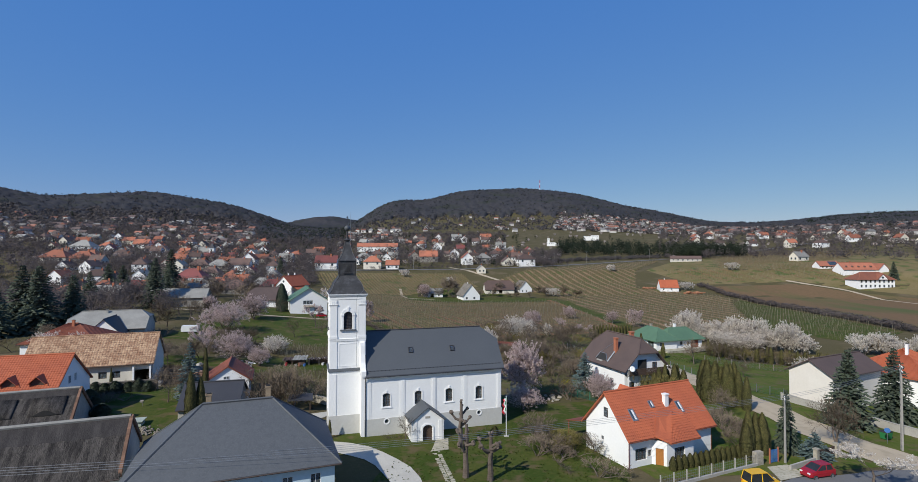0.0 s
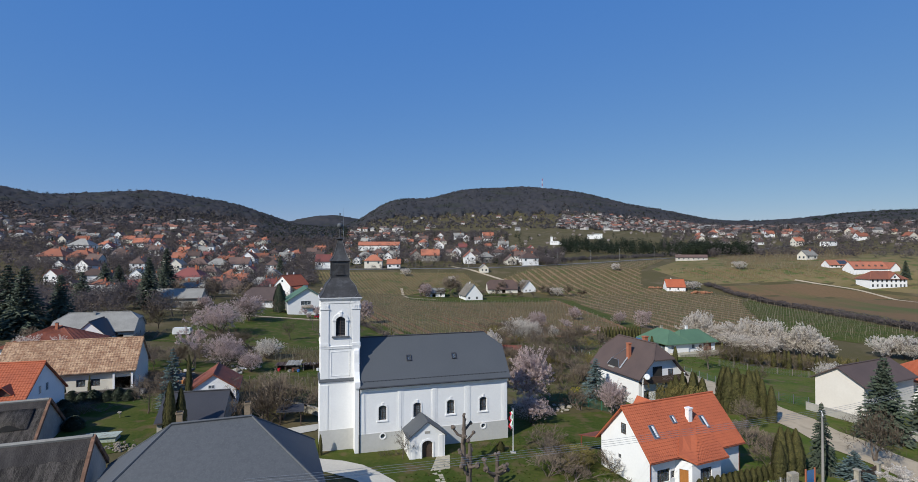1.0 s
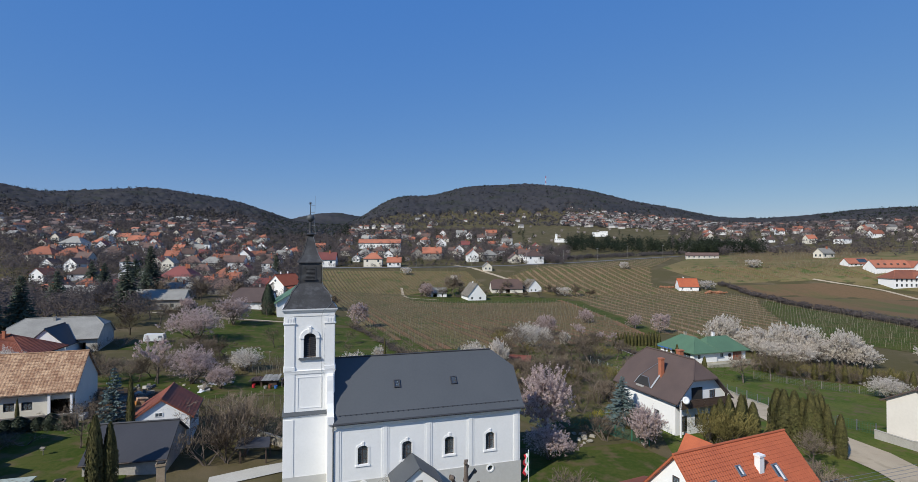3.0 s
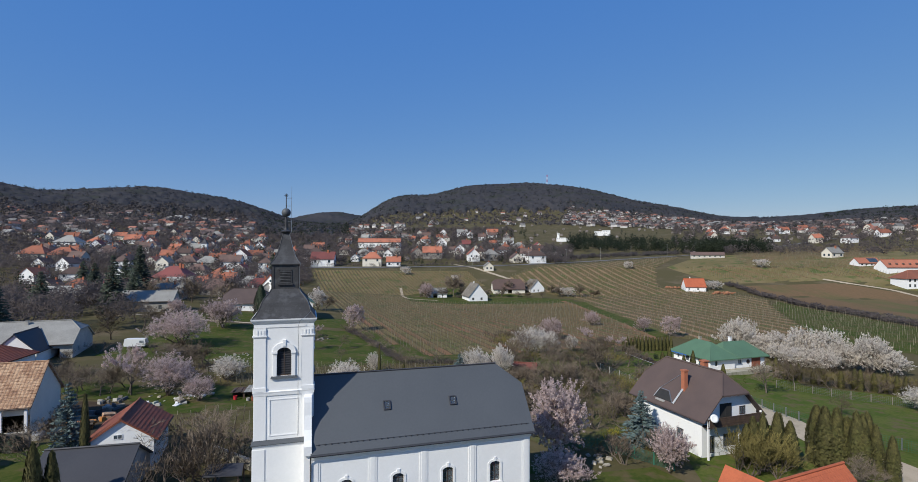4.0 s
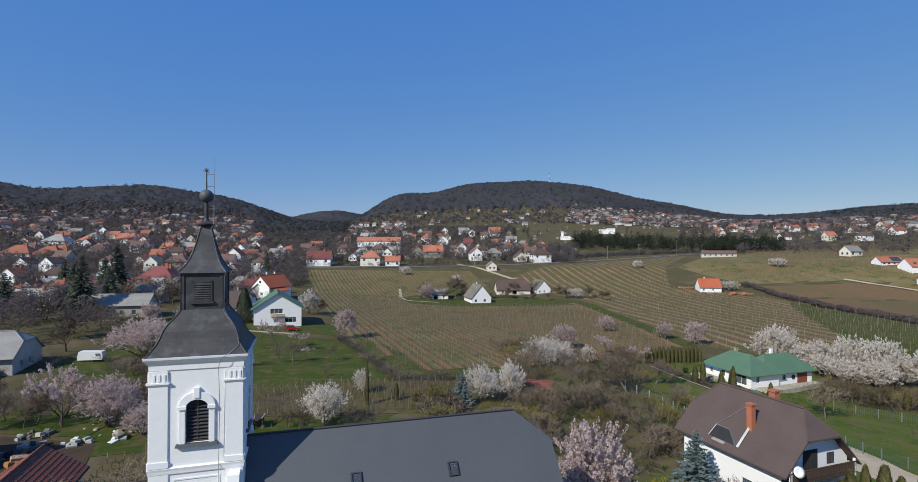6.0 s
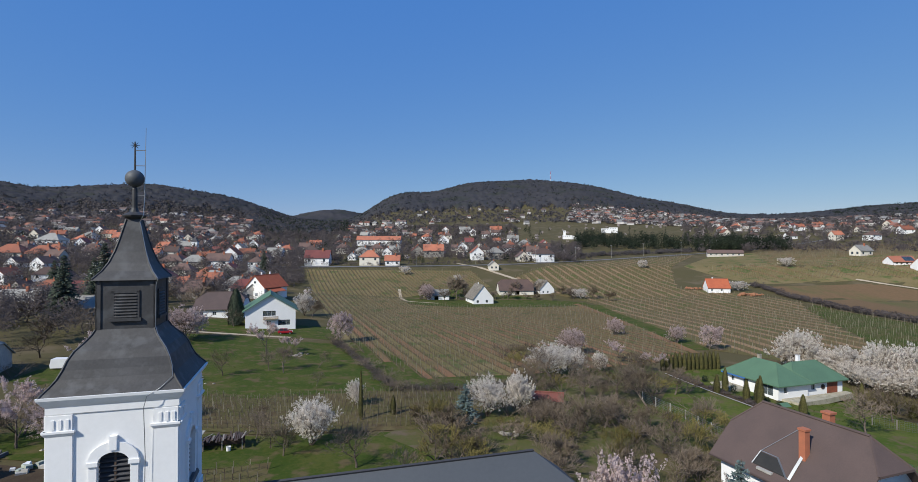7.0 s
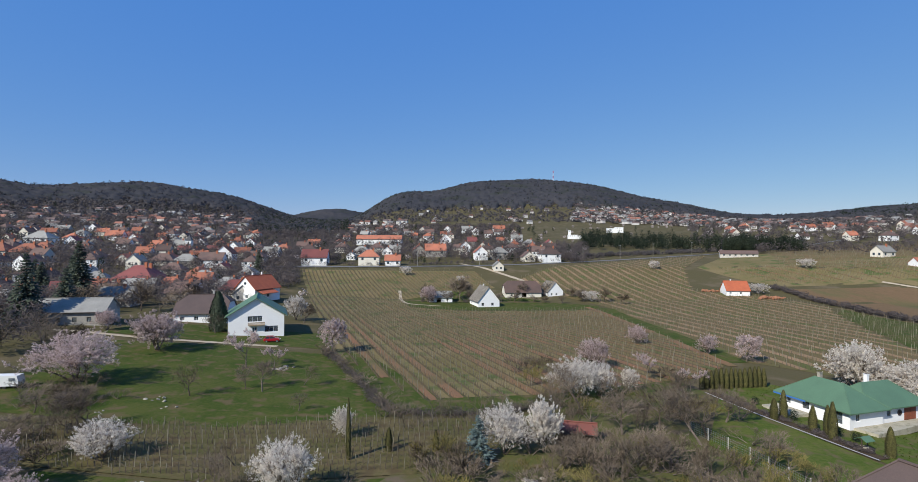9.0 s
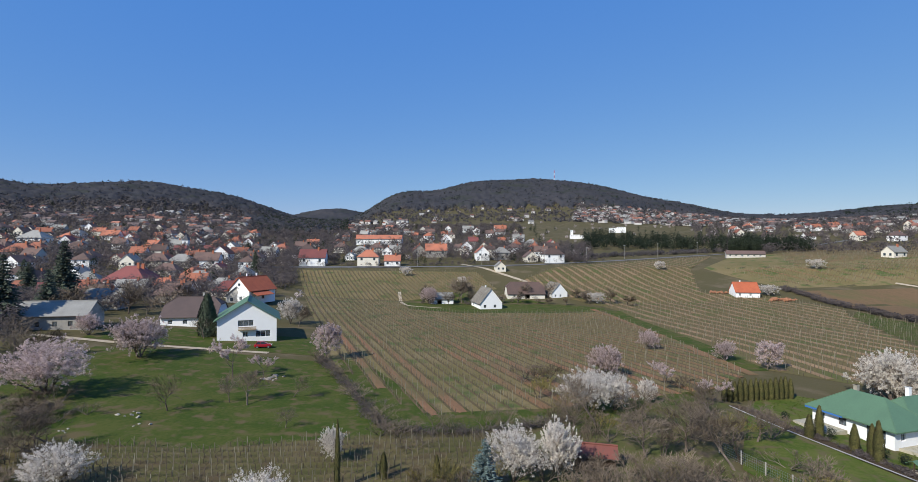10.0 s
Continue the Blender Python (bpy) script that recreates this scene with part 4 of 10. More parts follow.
for i in range(20):
    for j in range(2):
        cx, cy = 10.7 - 0.07 * 0.57 * i + (j - 0.5) * 0.59, -12.35 - 0.57 * i
        w, d = 0.27 + flag_rng.uniform(-0.03, 0.02), 0.25 + flag_rng.uniform(-0.03, 0.025)
        q = Build()
        q.rings([ring(cx - w, cy - d, cx + w, cy + d, 0.0), ring(cx - w, cy - d, cx + w, cy + d, 0.08), ring(cx - w + 0.02, cy - d + 0.02, cx + w - 0.02, cy + d - 0.02, 0.095 + flag_rng.uniform(-0.01, 0.01))])
        part("slab", q, STONE_PATH, path_bed)

# ---- houses ----


def wavy(b, p0, p1, p2, p3, across=0.3, course=0.36, high=0.05):
    """Courses of curved tiles on a slope: p0 to p1 along the eave, p3 to p2 along the ridge."""
    p0, p1, p2, p3 = (Vector(p) for p in (p0, p1, p2, p3))
    w = max((p1 - p0).length, (p2 - p3).length)
    h = ((p3 - p0).length + (p2 - p1).length) / 2
    nc, nr = max(2, int(w / across)) * 3, max(2, int(h / course))
    nrm = (p1 - p0).cross(p3 - p0)
    if nrm.length < 1e-6:
        nrm = (p1 - p0).cross(p2 - p0)
    nrm.normalize()
    verts, faces = [], []
    for r in range(nr):
        for t, up in ((r / nr, high), ((r + 1) / nr, 0.005)):
            a, c = p0.lerp(p3, t), p1.lerp(p2, t)
            for i in range(nc + 1):
                verts.append(tuple(a.lerp(c, i / nc) + nrm * (up + high * 0.7 * (0, 0.8, 1.0)[i % 3])))
    for r in range(2 * nr - 1):
        k = r * (nc + 1)
        faces += [(k + i, k + i + 1, k + nc + 2 + i, k + nc + 1 + i) for i in range(nc)]
    b.add(verts, faces)


def house(name, label, m, L, W, eave, ridge, kind="gable", over=0.5, wall=WHITE, roof=TILE_ORANGE, holes=(), chimneys=(), tiled=0.0,
          frame_mat=FRAME_WHITE, half=0.55, hip_run=1.0, skew=0.0, door_mat=WOOD_ORANGE, verge=0.3, wall_th=0.3, category="house", roof_label="", stack=BRICK):
    """A house with its ridge along local x. holes: (side f r b l, s0, s1, za, zb, win or door)."""
    ob = thing(name, label, category, m)
    x, y = L / 2, W / 2
    cs = [(-x, -y), (x, -y), (x, y), (-x, y)]
    b = Build()
    for i, side in enumerate("frbl"):
        p, q = cs[i], cs[(i + 1) % 4]
        hs = [h[1:5] for h in holes if h[0] == side]
        panel(b, p, q, -0.8, eave, hs, wall_th)
    rise = ridge - eave
    if kind in ("gable", "half"):
        t = 1.0 if kind == "gable" else half
        for s in (-1, 1):
            a0, a1 = sorted((s * x, s * (x - wall_th)))
            if t < 1:
                b.prism([(-y, eave), (y, eave), (y * (1 - t), eave + rise * t - 0.1), (-y * (1 - t), eave + rise * t - 0.1)], "x", a0, a1)
            else:
                b.prism([(-y, eave), (y, eave), (0, ridge - 0.12)], "x", a0, a1)
    part("wall", b, wall, ob)
    slope = rise / y
    ze, ye = eave - over * slope + 0.12, y + over
    xe = x + (verge if kind != "hip" else over)
    zr = ridge + 0.12
    b = Build()
    th = 0.2
    if kind == "gable":
        quads = [[(-xe, -ye, ze), (xe, -ye, ze), (xe, 0, zr), (-xe, 0, zr)], [(xe, ye, ze), (-xe, ye, ze), (-xe, 0, zr), (xe, 0, zr)]]
        tris = []
    elif kind == "hip":
        r = max(0.05, xe - ye * hip_run) if L >= W else 0.05
        quads = [[(-xe, -ye, ze), (xe, -ye, ze), (r, 0, zr), (-r, 0, zr)], [(xe, ye, ze), (-xe, ye, ze), (-r, 0, zr), (r, 0, zr)]]
        tris = [[(xe, -ye, ze), (xe, ye, ze), (r, 0, zr)], [(-xe, ye, ze), (-xe, -ye, ze), (-r, 0, zr)]]
    else:
        zk, yk = ze + (zr - ze) * half, ye * (1 - half)
        r = xe - yk * 0.9
        quads = [[(-xe, -ye, ze), (xe, -ye, ze), (xe, -yk, zk), (r, 0, zr), (-r, 0, zr), (-xe, -yk, zk)],
                 [(xe, ye, ze), (-xe, ye, ze), (-xe, yk, zk), (-r, 0, zr), (r, 0, zr), (xe, yk, zk)]]
        tris = [[(xe, -yk, zk), (xe, yk, zk), (r, 0, zr)], [(-xe, yk, zk), (-xe, -yk, zk), (-r, 0, zr)]]
    for q in quads + tris:
        b.slab(q, th)
    rf = part("roof", b, roof, ob, roof_label)
    if tiled:
        for q in [q for q in quads[:2] if len(q) == 4] + [[t[0], t[1], t[2], t[2]] for t in tris]:
            b = Build()
            wavy(b, *q, across=tiled, course=tiled * 1.2)
            part("tile_covering", b, roof, rf)
    b = Build()
    b.tube([(-xe if kind == "gable" else -r, 0, zr + 0.05), (xe if kind == "gable" else r, 0, zr + 0.05)], [0.13, 0.13], 6)
    if kind != "gable":
        for t in tris:
            for c in t[:2]:
                b.tube([c, t[2]], [0.1, 0.1], 5)
    part("ridge_tiles", b, roof, rf)
    for s in (-1, 1):
        b = Build()
        b.tube([(-xe, s * (ye + 0.06), ze - 0.1), (xe, s * (ye + 0.06), ze - 0.1)], [0.07, 0.07], 6)
        part("gutter", b, FRAME_BROWN if roof is not TILE_ORANGE else TILE_RED, rf)
    for h in holes:
        i = "frbl".index(h[0])
        p, q = cs[i], cs[(i + 1) % 4]
        if h[5] == "win":
            window_in(ob, p, q, h[1:5], 0.12, (1 if h[2] - h[1] < 1.6 else 2, 0), frame_mat)
        elif h[5] == "door":
            window_in(ob, p, q, h[1:5], 0.12, (0, 0), door_mat).name = "door_frame"
            d = Vector((q[0] - p[0], q[1] - p[1], 0)).normalized()
            n = Vector((d.y, -d.x, 0))
            c = Vector((*p, 0)) + d * (h[1] + h[2]) / 2 - n * 0.2
            b = Build(Matrix.Translation((c.x, c.y, h[3])) @ Matrix(((d.x, -n.x, 0, 0), (d.y, -n.y, 0, 0), (0, 0, 1, 0), (0, 0, 0, 1))))
            w2, hh = (h[2] - h[1]) / 2, h[4] - h[3]
            b.box(-w2, 0, 0, w2, 0.06, hh)
            b.box(-w2 * 0.7, -0.02, hh * 0.1, w2 * 0.7, 0.01, hh * 0.45)
            b.box(-w2 * 0.7, -0.02, hh * 0.55, w2 * 0.7, 0.01, hh * 0.92)
            part("door", b, door_mat, ob)
    for cx, cy, top in chimneys:
        b = Build()
        base = ridge - abs(cy) * slope - 0.6
        b.box(cx - 0.26, cy - 0.23, base, cx + 0.26, cy + 0.23, top)
        b.box(cx - 0.32, cy - 0.29, top - 0.14, cx + 0.32, cy + 0.29, top)
        n = int((top - base) / 0.3)
        ch = part("chimney", b, stack, ob)
        b = Build()
        b.box(cx - 0.2, cy - 0.16, top, cx + 0.2, cy + 0.16, top + 0.08)
        part("flue", b, DARK, ch)
    if skew:  # a house whose ends are not square to its front
        for o in {c.data: c for c in ob.children_recursive}.values():
            for v in o.data.vertices:
                v.co.x += skew * v.co.y
    return ob


def gable_window(parent, side, x, y, z, w, h, bars=1, material=FRAME_WHITE):
    """A window in a gable: side is +1 or -1 along local x; x is the wall's face."""
    m = Matrix.Translation((x, y, z)) @ pose(0, 0, 0, 0, 0, 90 * side)
    t = 0.07
    b = Build(m)
    for a in ((-w / 2, 0, w / 2, t), (-w / 2, h - t, w / 2, h), (-w / 2, t, -w / 2 + t, h - t), (w / 2 - t, t, w / 2, h - t)):
        b.box(a[0], -0.05, a[1], a[2], 0.02, a[3])
    for i in range(bars):
        c = -w / 2 + w * (i + 1) / (bars + 1)
        b.box(c - 0.03, -0.045, t, c + 0.03, 0.02, h - t)
    win = part("window", b, material, parent)
    b = Build(m)
    b.box(-w / 2 + t, -0.02, t, w / 2 - t, -0.01, h - t)
    part("pane", b, GLASS, win)


def roof_light(parent, L, W, eave, ridge, x, f, w=0.8, h=1.3, over=0.5, material=METAL_GREY):
    """A roof window on the front slope, f of the way up."""
    y = W / 2
    sl = (ridge - eave) / y
    ye, ze = y + over, eave - over * sl + 0.12
    p = (x, -ye + ye * f, ze + (ridge + 0.12 - ze) * f)
    m = Matrix.Translation(p) @ pose(0, 0, 0, math.degrees(math.atan(sl)))
    b = Build(m)
    for a in ((-w / 2, -h / 2, -w / 2 + 0.1, h / 2), (w / 2 - 0.1, -h / 2, w / 2, h / 2), (-w / 2 + 0.1, -h / 2, w / 2 - 0.1, -h / 2 + 0.1), (-w / 2 + 0.1, h / 2 - 0.1, w / 2 - 0.1, h / 2)):
        b.box(a[0], a[1], -0.05, a[2], a[3], 0.14)
    win = part("roof_window", b, METAL_GREY, parent, "roof window with a grey frame")
    b = Build(m)
    b.box(-w / 2 + 0.1, -h / 2 + 0.1, 0.06, w / 2 - 0.1, h / 2 - 0.1, 0.09)
    part("pane", b, DARK_GLASS, win)
    # white strip laid on the pane to paint in its bright reflection
    b = Build(m)
    b.box(0.02, -h / 2 + 0.14, 0.094, w / 2 - 0.13, h / 2 - 0.14, 0.1)
    part("blind", b, FRAME_WHITE, win, "pale roller blind")


# orange-roofed house by the street
OM = pose(26.47, 57.84, -0.2, 0, 0, 25.3)
oh = house("family_house", "white family house with a bright orange tiled roof", OM, 14.4, 8.0, 4.13, 8.47, over=0.55, tiled=0.3, verge=0.45,
           holes=[("f", 1.1, 3.0, 0.95, 2.4, "win"), ("f", 3.2, 3.75, 1.2, 2.0, "win"), ("l", 3.0, 3.5, 2.25, 2.75, "win"), ("r", 3.0, 4.2, 0.9, 2.2, "win")],
           frame_mat=FRAME_BROWN, roof_label="bright orange clay-tile roof", chimneys=[])
gable_window(oh, -1, -7.2, 0.05, 5.4, 0.75, 1.2, 1, FRAME_BROWN)
for x, f, w, h in ((-5.0, 0.47, 0.85, 1.6), (-1.24, 0.62, 0.7, 1.0), (3.2, 0.48, 0.85, 1.6)):
    roof_light(oh, 14.4, 8.0, 4.13, 8.47, x, f, w, h)
b = Build()
b.box(0.85, -2.2, 5.9, 1.45, -1.65, 7.9)
b.box(0.78, -2.27, 7.78, 1.52, -1.58, 7.95)
part("chimney", b, WHITE, oh, "white plastered chimney")
b = Build()
b.prism([(-6.4, -4.1), (-6.0, -6.6), (-3.6, -7.4), (-2.4, -6.2), (-3.4, -4.2)], "z", -0.5, 0.06)
part("front_step", b, STONE_PATH, oh, "worn paved step at the front door")
# projecting bay with its own roof
b = Build()
panel(b, (-2.3, -5.4), (2.3, -5.4), -0.8, 3.2, [(1.3, 3.1, 0.85, 2.25)], 0.3)
panel(b, (2.3, -5.4), (2.3, -4.0), -0.8, 3.2, [], 0.3)
panel(b, (-3.4, -4.0), (-2.3, -5.4), -0.8, 3.2, [(0.45, 1.4, 0.1, 2.25)], 0.3)
bay = part("bay_wall", b, WHITE, oh)
window_in(oh, (-2.3, -5.4), (2.3, -5.4), (1.3, 3.1, 0.85, 2.25), 0.12, (2, 0), FRAME_BROWN)
b = Build(Matrix.Translation((-3.12, -4.36, 0.1)) @ pose(0, 0, 0, 0, 0, -51.8))
b.box(0, 0.1, 0, 0.95, 0.18, 2.15)
part("door", b, WOOD_ORANGE, oh, "varnished orange-brown front door")
b = Build()
el, er, tr_, tl_ = (-2.15, -5.95, 3.2), (3.05, -5.95, 3.2), (3.0, -2.7, 5.86), (1.3, -2.75, 5.9)
b.slab([el, er, tr_, tl_], 0.16)
b.slab([(-3.45, -4.6, 3.86), el, tl_, (-0.95, -2.4, 6.25)], 0.16)
bay_roof = part("bay_roof", b, TILE_ORANGE, oh, "orange tiled bay roof")
b = Build()
wavy(b, el, er, tr_, tl_)
part("tile_covering", b, TILE_ORANGE, bay_roof)
b = Build()
b.prism([(-2.2, -0.3), (2.6, -0.3), (2.6, 3.6), (0.2, 7.3), (-2.2, 3.6)], "y", 3.9, 5.2)
part("back_wing", b, WHITE, oh)
b = Build()
b.slab([(-2.6, 5.6, 3.4), (-2.6, 1.0, 3.4), (0.2, 1.0, 7.6), (0.2, 5.6, 7.6)][::-1], 0.16)
b.slab([(3.0, 1.0, 3.4), (3.0, 5.6, 3.4), (0.2, 5.6, 7.6), (0.2, 1.0, 7.6)][::-1], 0.16)
part("back_wing_roof", b, TILE_ORANGE, oh)
b = Build()
b.slab([(-7.6, 4.55, 3.62), (-3.2, 4.55, 3.62), (-3.2, 8.0, 2.75), (-7.6, 8.0, 2.75)], 0.1)
part("terrace_roof", b, TILE_RED, oh, "dark red terrace canopy")
for x in (-7.4, -3.5):
    b = Build()
    b.box(x - 0.06, 7.6, -0.2, x + 0.06, 7.72, 2.75)
    part("terrace_post", b, TILE_RED, oh)
b = Build()
b.box(-7.8, 4.05, -0.5, -3.0, 8.6, 0.12)
part("terrace", b, PAVING, oh, "paved garden terrace")
b = Build()
b.box(7.2, -4.05, 0.0, 7.26, -3.9, 3.9)
part("downpipe", b, TILE_RED, oh, "red downpipe")
b = Build()
b.box(-7.23, -4.1, 0.0, -7.15, -4.02, 3.8)
part("downpipe", b, TILE_RED, oh, "red downpipe")

# brown-roofed chalet
BM = pose(33.46, 90.75, -0.2, 0, 0, 110.7)
bh = house("chalet_house", "white house with a steep brown shingle roof and wooden balcony", BM, 12.66, 9.4, 5.33, 10.21, kind="half", half=0.57, over=0.6, roof=SHINGLE, verge=1.0,
           holes=[("l", 1.0, 2.2, 0.3, 2.6, "win"), ("l", 3.6, 6.2, 0.9, 2.6, "win"), ("b", 2.2, 3.4, 1.2, 2.6, "win"), ("b", 8.2, 9.4, 1.2, 2.6, "win")], frame_mat=FRAME_BROWN,
           roof_label="dark brown shingle roof with half hips")
# balcony on the gable that looks at the lane
b = Build()
b.box(-7.3, -4.6, 3.95, -6.33, 4.6, 4.15)
part("balcony_floor", b, WOOD_DARK, bh)
b = Build()
b.box(-7.32, -4.6, 5.05, -7.22, 4.6, 5.17)
b.box(-7.3, -4.6, 4.2, -7.24, 4.6, 4.3)
part("balcony_rail", b, WOOD_DARK, bh, "dark wooden railing")
for i in range(42):
    b = Build()
    y = -4.55 + 9.1 * i / 41
    b.box(-7.3, y - 0.085, 4.28, -7.25, y + 0.085, 5.06)
    part("baluster", b, WOOD_DARK, bh)
for y in (-4.5, 4.5):
    b = Build()
    b.box(-7.3, y - 0.1, -0.4, -7.1, y + 0.1, 5.4)
    part("balcony_post", b, WHITE, bh)
b = Build()
b.box(-6.39, -0.3, 4.15, -6.3, 1.7, 6.6)
b.box(-6.42, 0.66, 4.15, -6.35, 0.74, 6.6)
part("balcony_door", b, DARK, bh, "dark balcony doorway")
gable_window(bh, -1, -6.33, -2.2, 4.9, 1.0, 1.1, 1, FRAME_BROWN)
# chimneys, roof recess as a dark sheet for its shade, and dish
b = Build()
b.box(-1.68, 2.5, 6.9, -1.05, 3.1, 10.0)
b.box(-1.76, 2.42, 9.88, -0.97, 3.18, 10.06)
part("chimney", b, BRICK, bh, "tall orange brick chimney")
b = Build()
b.box(-1.0, -1.9, 7.8, -0.25, -1.15, 10.85)
b.box(-1.1, -2.0, 10.75, -0.15, -1.05, 10.93)
part("chimney", b, BRICK, bh, "orange brick chimney with a slab")
b = Build()
b.slab([(-1.0, 4.62, 5.62), (2.55, 4.62, 5.62), (2.45, 3.7, 6.58), (0.7, 3.7, 6.58)], 0.1)
dm = part("roof_cutout", b, DARK, bh, "recessed roof opening")
b = Build()
for p, q, w in (((2.62, 4.68, 5.56), (2.48, 3.62, 6.66), 0.06), ((2.48, 3.62, 6.66), (0.66, 3.62, 6.66), 0.05), ((0.66, 3.62, 6.66), (-1.05, 4.72, 5.52), 0.08), ((-1.3, 2.95, 7.4), (-1.3, 4.75, 5.5), 0.17), ((2.48, 3.62, 6.66), (0.2, 1.0, 9.36), 0.03)):
    b.tube([p, q], [w, w], 4)
part("flashing", b, METAL_GREY, bh, "pale metal flashing")
b = Build()
b.box(0.3, 4.66, 5.3, 1.9, 5.0, 5.5)
part("snow_board", b, CONCRETE, bh)
b = Build(Matrix.Translation((-7.55, 3.9, 5.3)) @ pose(0, 0, 0, 68, 0, -112) @ Matrix.Scale(0.85, 4))
b.lathe(0, 0, [(0.02, 0.0), (0.35, 0.04), (0.62, 0.14), (0.64, 0.16), (0.35, 0.07), (0.02, 0.03)], 16)
part("satellite_dish", b, FRAME_WHITE, bh, "white satellite dish", True)

# green-roofed bungalow
GM = pose(56.69, 135.05, -1.55, 0, 0, 18.55)
gh = thing("bungalow", "white bungalow with a green hipped sheet-metal roof", "house", GM)


def hip_block(ob, x0, y0, x1, y1, eave, peak, over, holes, wall=WHITE, roof=GREEN_ROOF, frame_mat=FRAME_WHITE):
    b = Build()
    cs = [(x0, y0), (x1, y0), (x1, y1), (x0, y1)]
    for i, side in enumerate("frbl"):
        panel(b, cs[i], cs[(i + 1) % 4], -0.8, eave, [h[1:5] for h in holes if h[0] == side], 0.3)
    part("wall", b, wall, ob)
    for h in holes:
        i = "frbl".index(h[0])
        window_in(ob, cs[i], cs[(i + 1) % 4], h[1:5], 0.12, (1, 0), h[5] if len(h) > 5 else frame_mat)
    X0, Y0, X1, Y1 = x0 - over, y0 - over, x1 + over, y1 + over
    z, w, d = eave + 0.05, X1 - X0, Y1 - Y0
    b = Build()
    if w > d:
        a, c = (X0 + d / 2, (Y0 + Y1) / 2, peak), (X1 - d / 2, (Y0 + Y1) / 2, peak)
        faces = [[(X0, Y0, z), (X1, Y0, z), c, a], [(X1, Y0, z), (X1, Y1, z), c], [(X1, Y1, z), (X0, Y1, z), a, c], [(X0, Y1, z), (X0, Y0, z), a]]
    else:
        a, c = ((X0 + X1) / 2, Y0 + w / 2, peak), ((X0 + X1) / 2, Y1 - w / 2, peak)
        faces = [[(X0, Y0, z), (X1, Y0, z), a], [(X1, Y0, z), (X1, Y1, z), c, a], [(X1, Y1, z), (X0, Y1, z), c], [(X0, Y1, z), (X0, Y0, z), a, c]]
    for q in faces:
        b.slab(q, 0.18)
    rf = part("roof", b, roof, ob)
    for x, y in ((X0, Y0), (X1, Y0), (X1, Y1), (X0, Y1)):
        top = min((a, c), key=lambda e: math.hypot(e[0] - x, e[1] - y))
        b = Build()
        b.tube([(x, y, z), top], [0.07, 0.07], 5)
        part("hip_cap", b, roof, rf)
    return rf


hip_block(gh, 0.75, 0.75, 8.0, 12.8, 2.49, 5.85, 0.75, [("f", 1.3, 2.2, 0.9, 2.1), ("l", 1.2, 2.0, 0.9, 2.1), ("l", 8.2, 10.9, 0.2, 2.2), ("l", 4.2, 5.4, 0.9, 2.1, FRAME_BROWN)])
hip_block(gh, 5.0, 1.15, 17.45, 7.4, 2.44, 5.75, 0.75, [("f", 0.5, 1.5, 0.9, 2.0), ("f", 2.9, 3.5, 1.3, 2.0), ("f", 4.4, 5.4, 0.9, 2.0)])
b = Build()
b.box(13.4, 1.11, 0.0, 16.1, 1.25, 2.3)
b.box(13.5, 1.08, 0.1, 14.7, 1.15, 2.2)
b.box(14.8, 1.08, 0.1, 16.0, 1.15, 2.2)
part("garage_door", b, TILE_RED, gh, "dark red garage door")
b = Build()
b.lathe(0, 0, [(0.5, 0.0), (0.5, 0.06), (0.3, 0.06), (0.3, 0.0)], 16)
for v_ in range(len(b.v)):
    x, y, z = b.v[v_]
    b.v[v_] = (12.3 + x, 1.13 - z, 1.35 + y)
part("wall_ornament", b, FRAME_BROWN, gh, "dark round wall ornament")
b = Build()
b.box(-0.03, 7.5, 2.19, 0.05, 13.5, 2.46)
part("fascia", b, BLUE_PAINT, gh, "blue eaves board")
for x, y, t in ((6.0, 9.6, 6.3), (11.4, 5.6, 6.6)):
    b = Build()
    b.box(x - 0.28, y - 0.28, 3.0, x + 0.28, y + 0.28, t)
    b.box(x - 0.34, y - 0.34, t - 0.1, x + 0.34, y + 0.34, t)
    part("chimney", b, WHITE if x > 10 else STONE, gh)
b = Build()
b.box(-3.2, 7.0, -0.6, 0.4, 13.0, 0.45)
for i in range(3):
    b.box(-3.55 - 0.35 * i, 7.6, -0.6, -3.2 - 0.35 * i, 12.4, 0.32 - 0.16 * i)
b.prism([(1.5, 0.7), (2.2, -2.4), (10.5, -1.6), (18.2, -0.4), (18.2, 1.1)], "z", -0.9, 0.05)
part("terrace", b, STONE_PATH, gh, "worn paved terrace")

# grey hipped house in front of the church
house("parish_house", "pale blue house with a large grey hipped slate roof", pose(-21.97, 40.97, 0, 0, 0, 21.6), 18.1, 11.9, 6.18, 10.94, kind="hip", hip_run=0.96, over=0.6, wall=BLUEPL, roof=SLATE_OLD,
      holes=[("f", s, s + 1.0, 3.2, 4.9, "win") for s in (1.5, 4.5, 7.5, 10.5, 13.2, 15.8)] + [("r", s, s + 1.0, 3.2, 4.9, "win") for s in (2.0, 6.0)],
      chimneys=[(-2.9, 1.5, 11.7), (2.9, 1.5, 12.0)], frame_mat=FRAME_WHITE, stack=TAN_BRICK, roof_label="grey slate hipped roof")
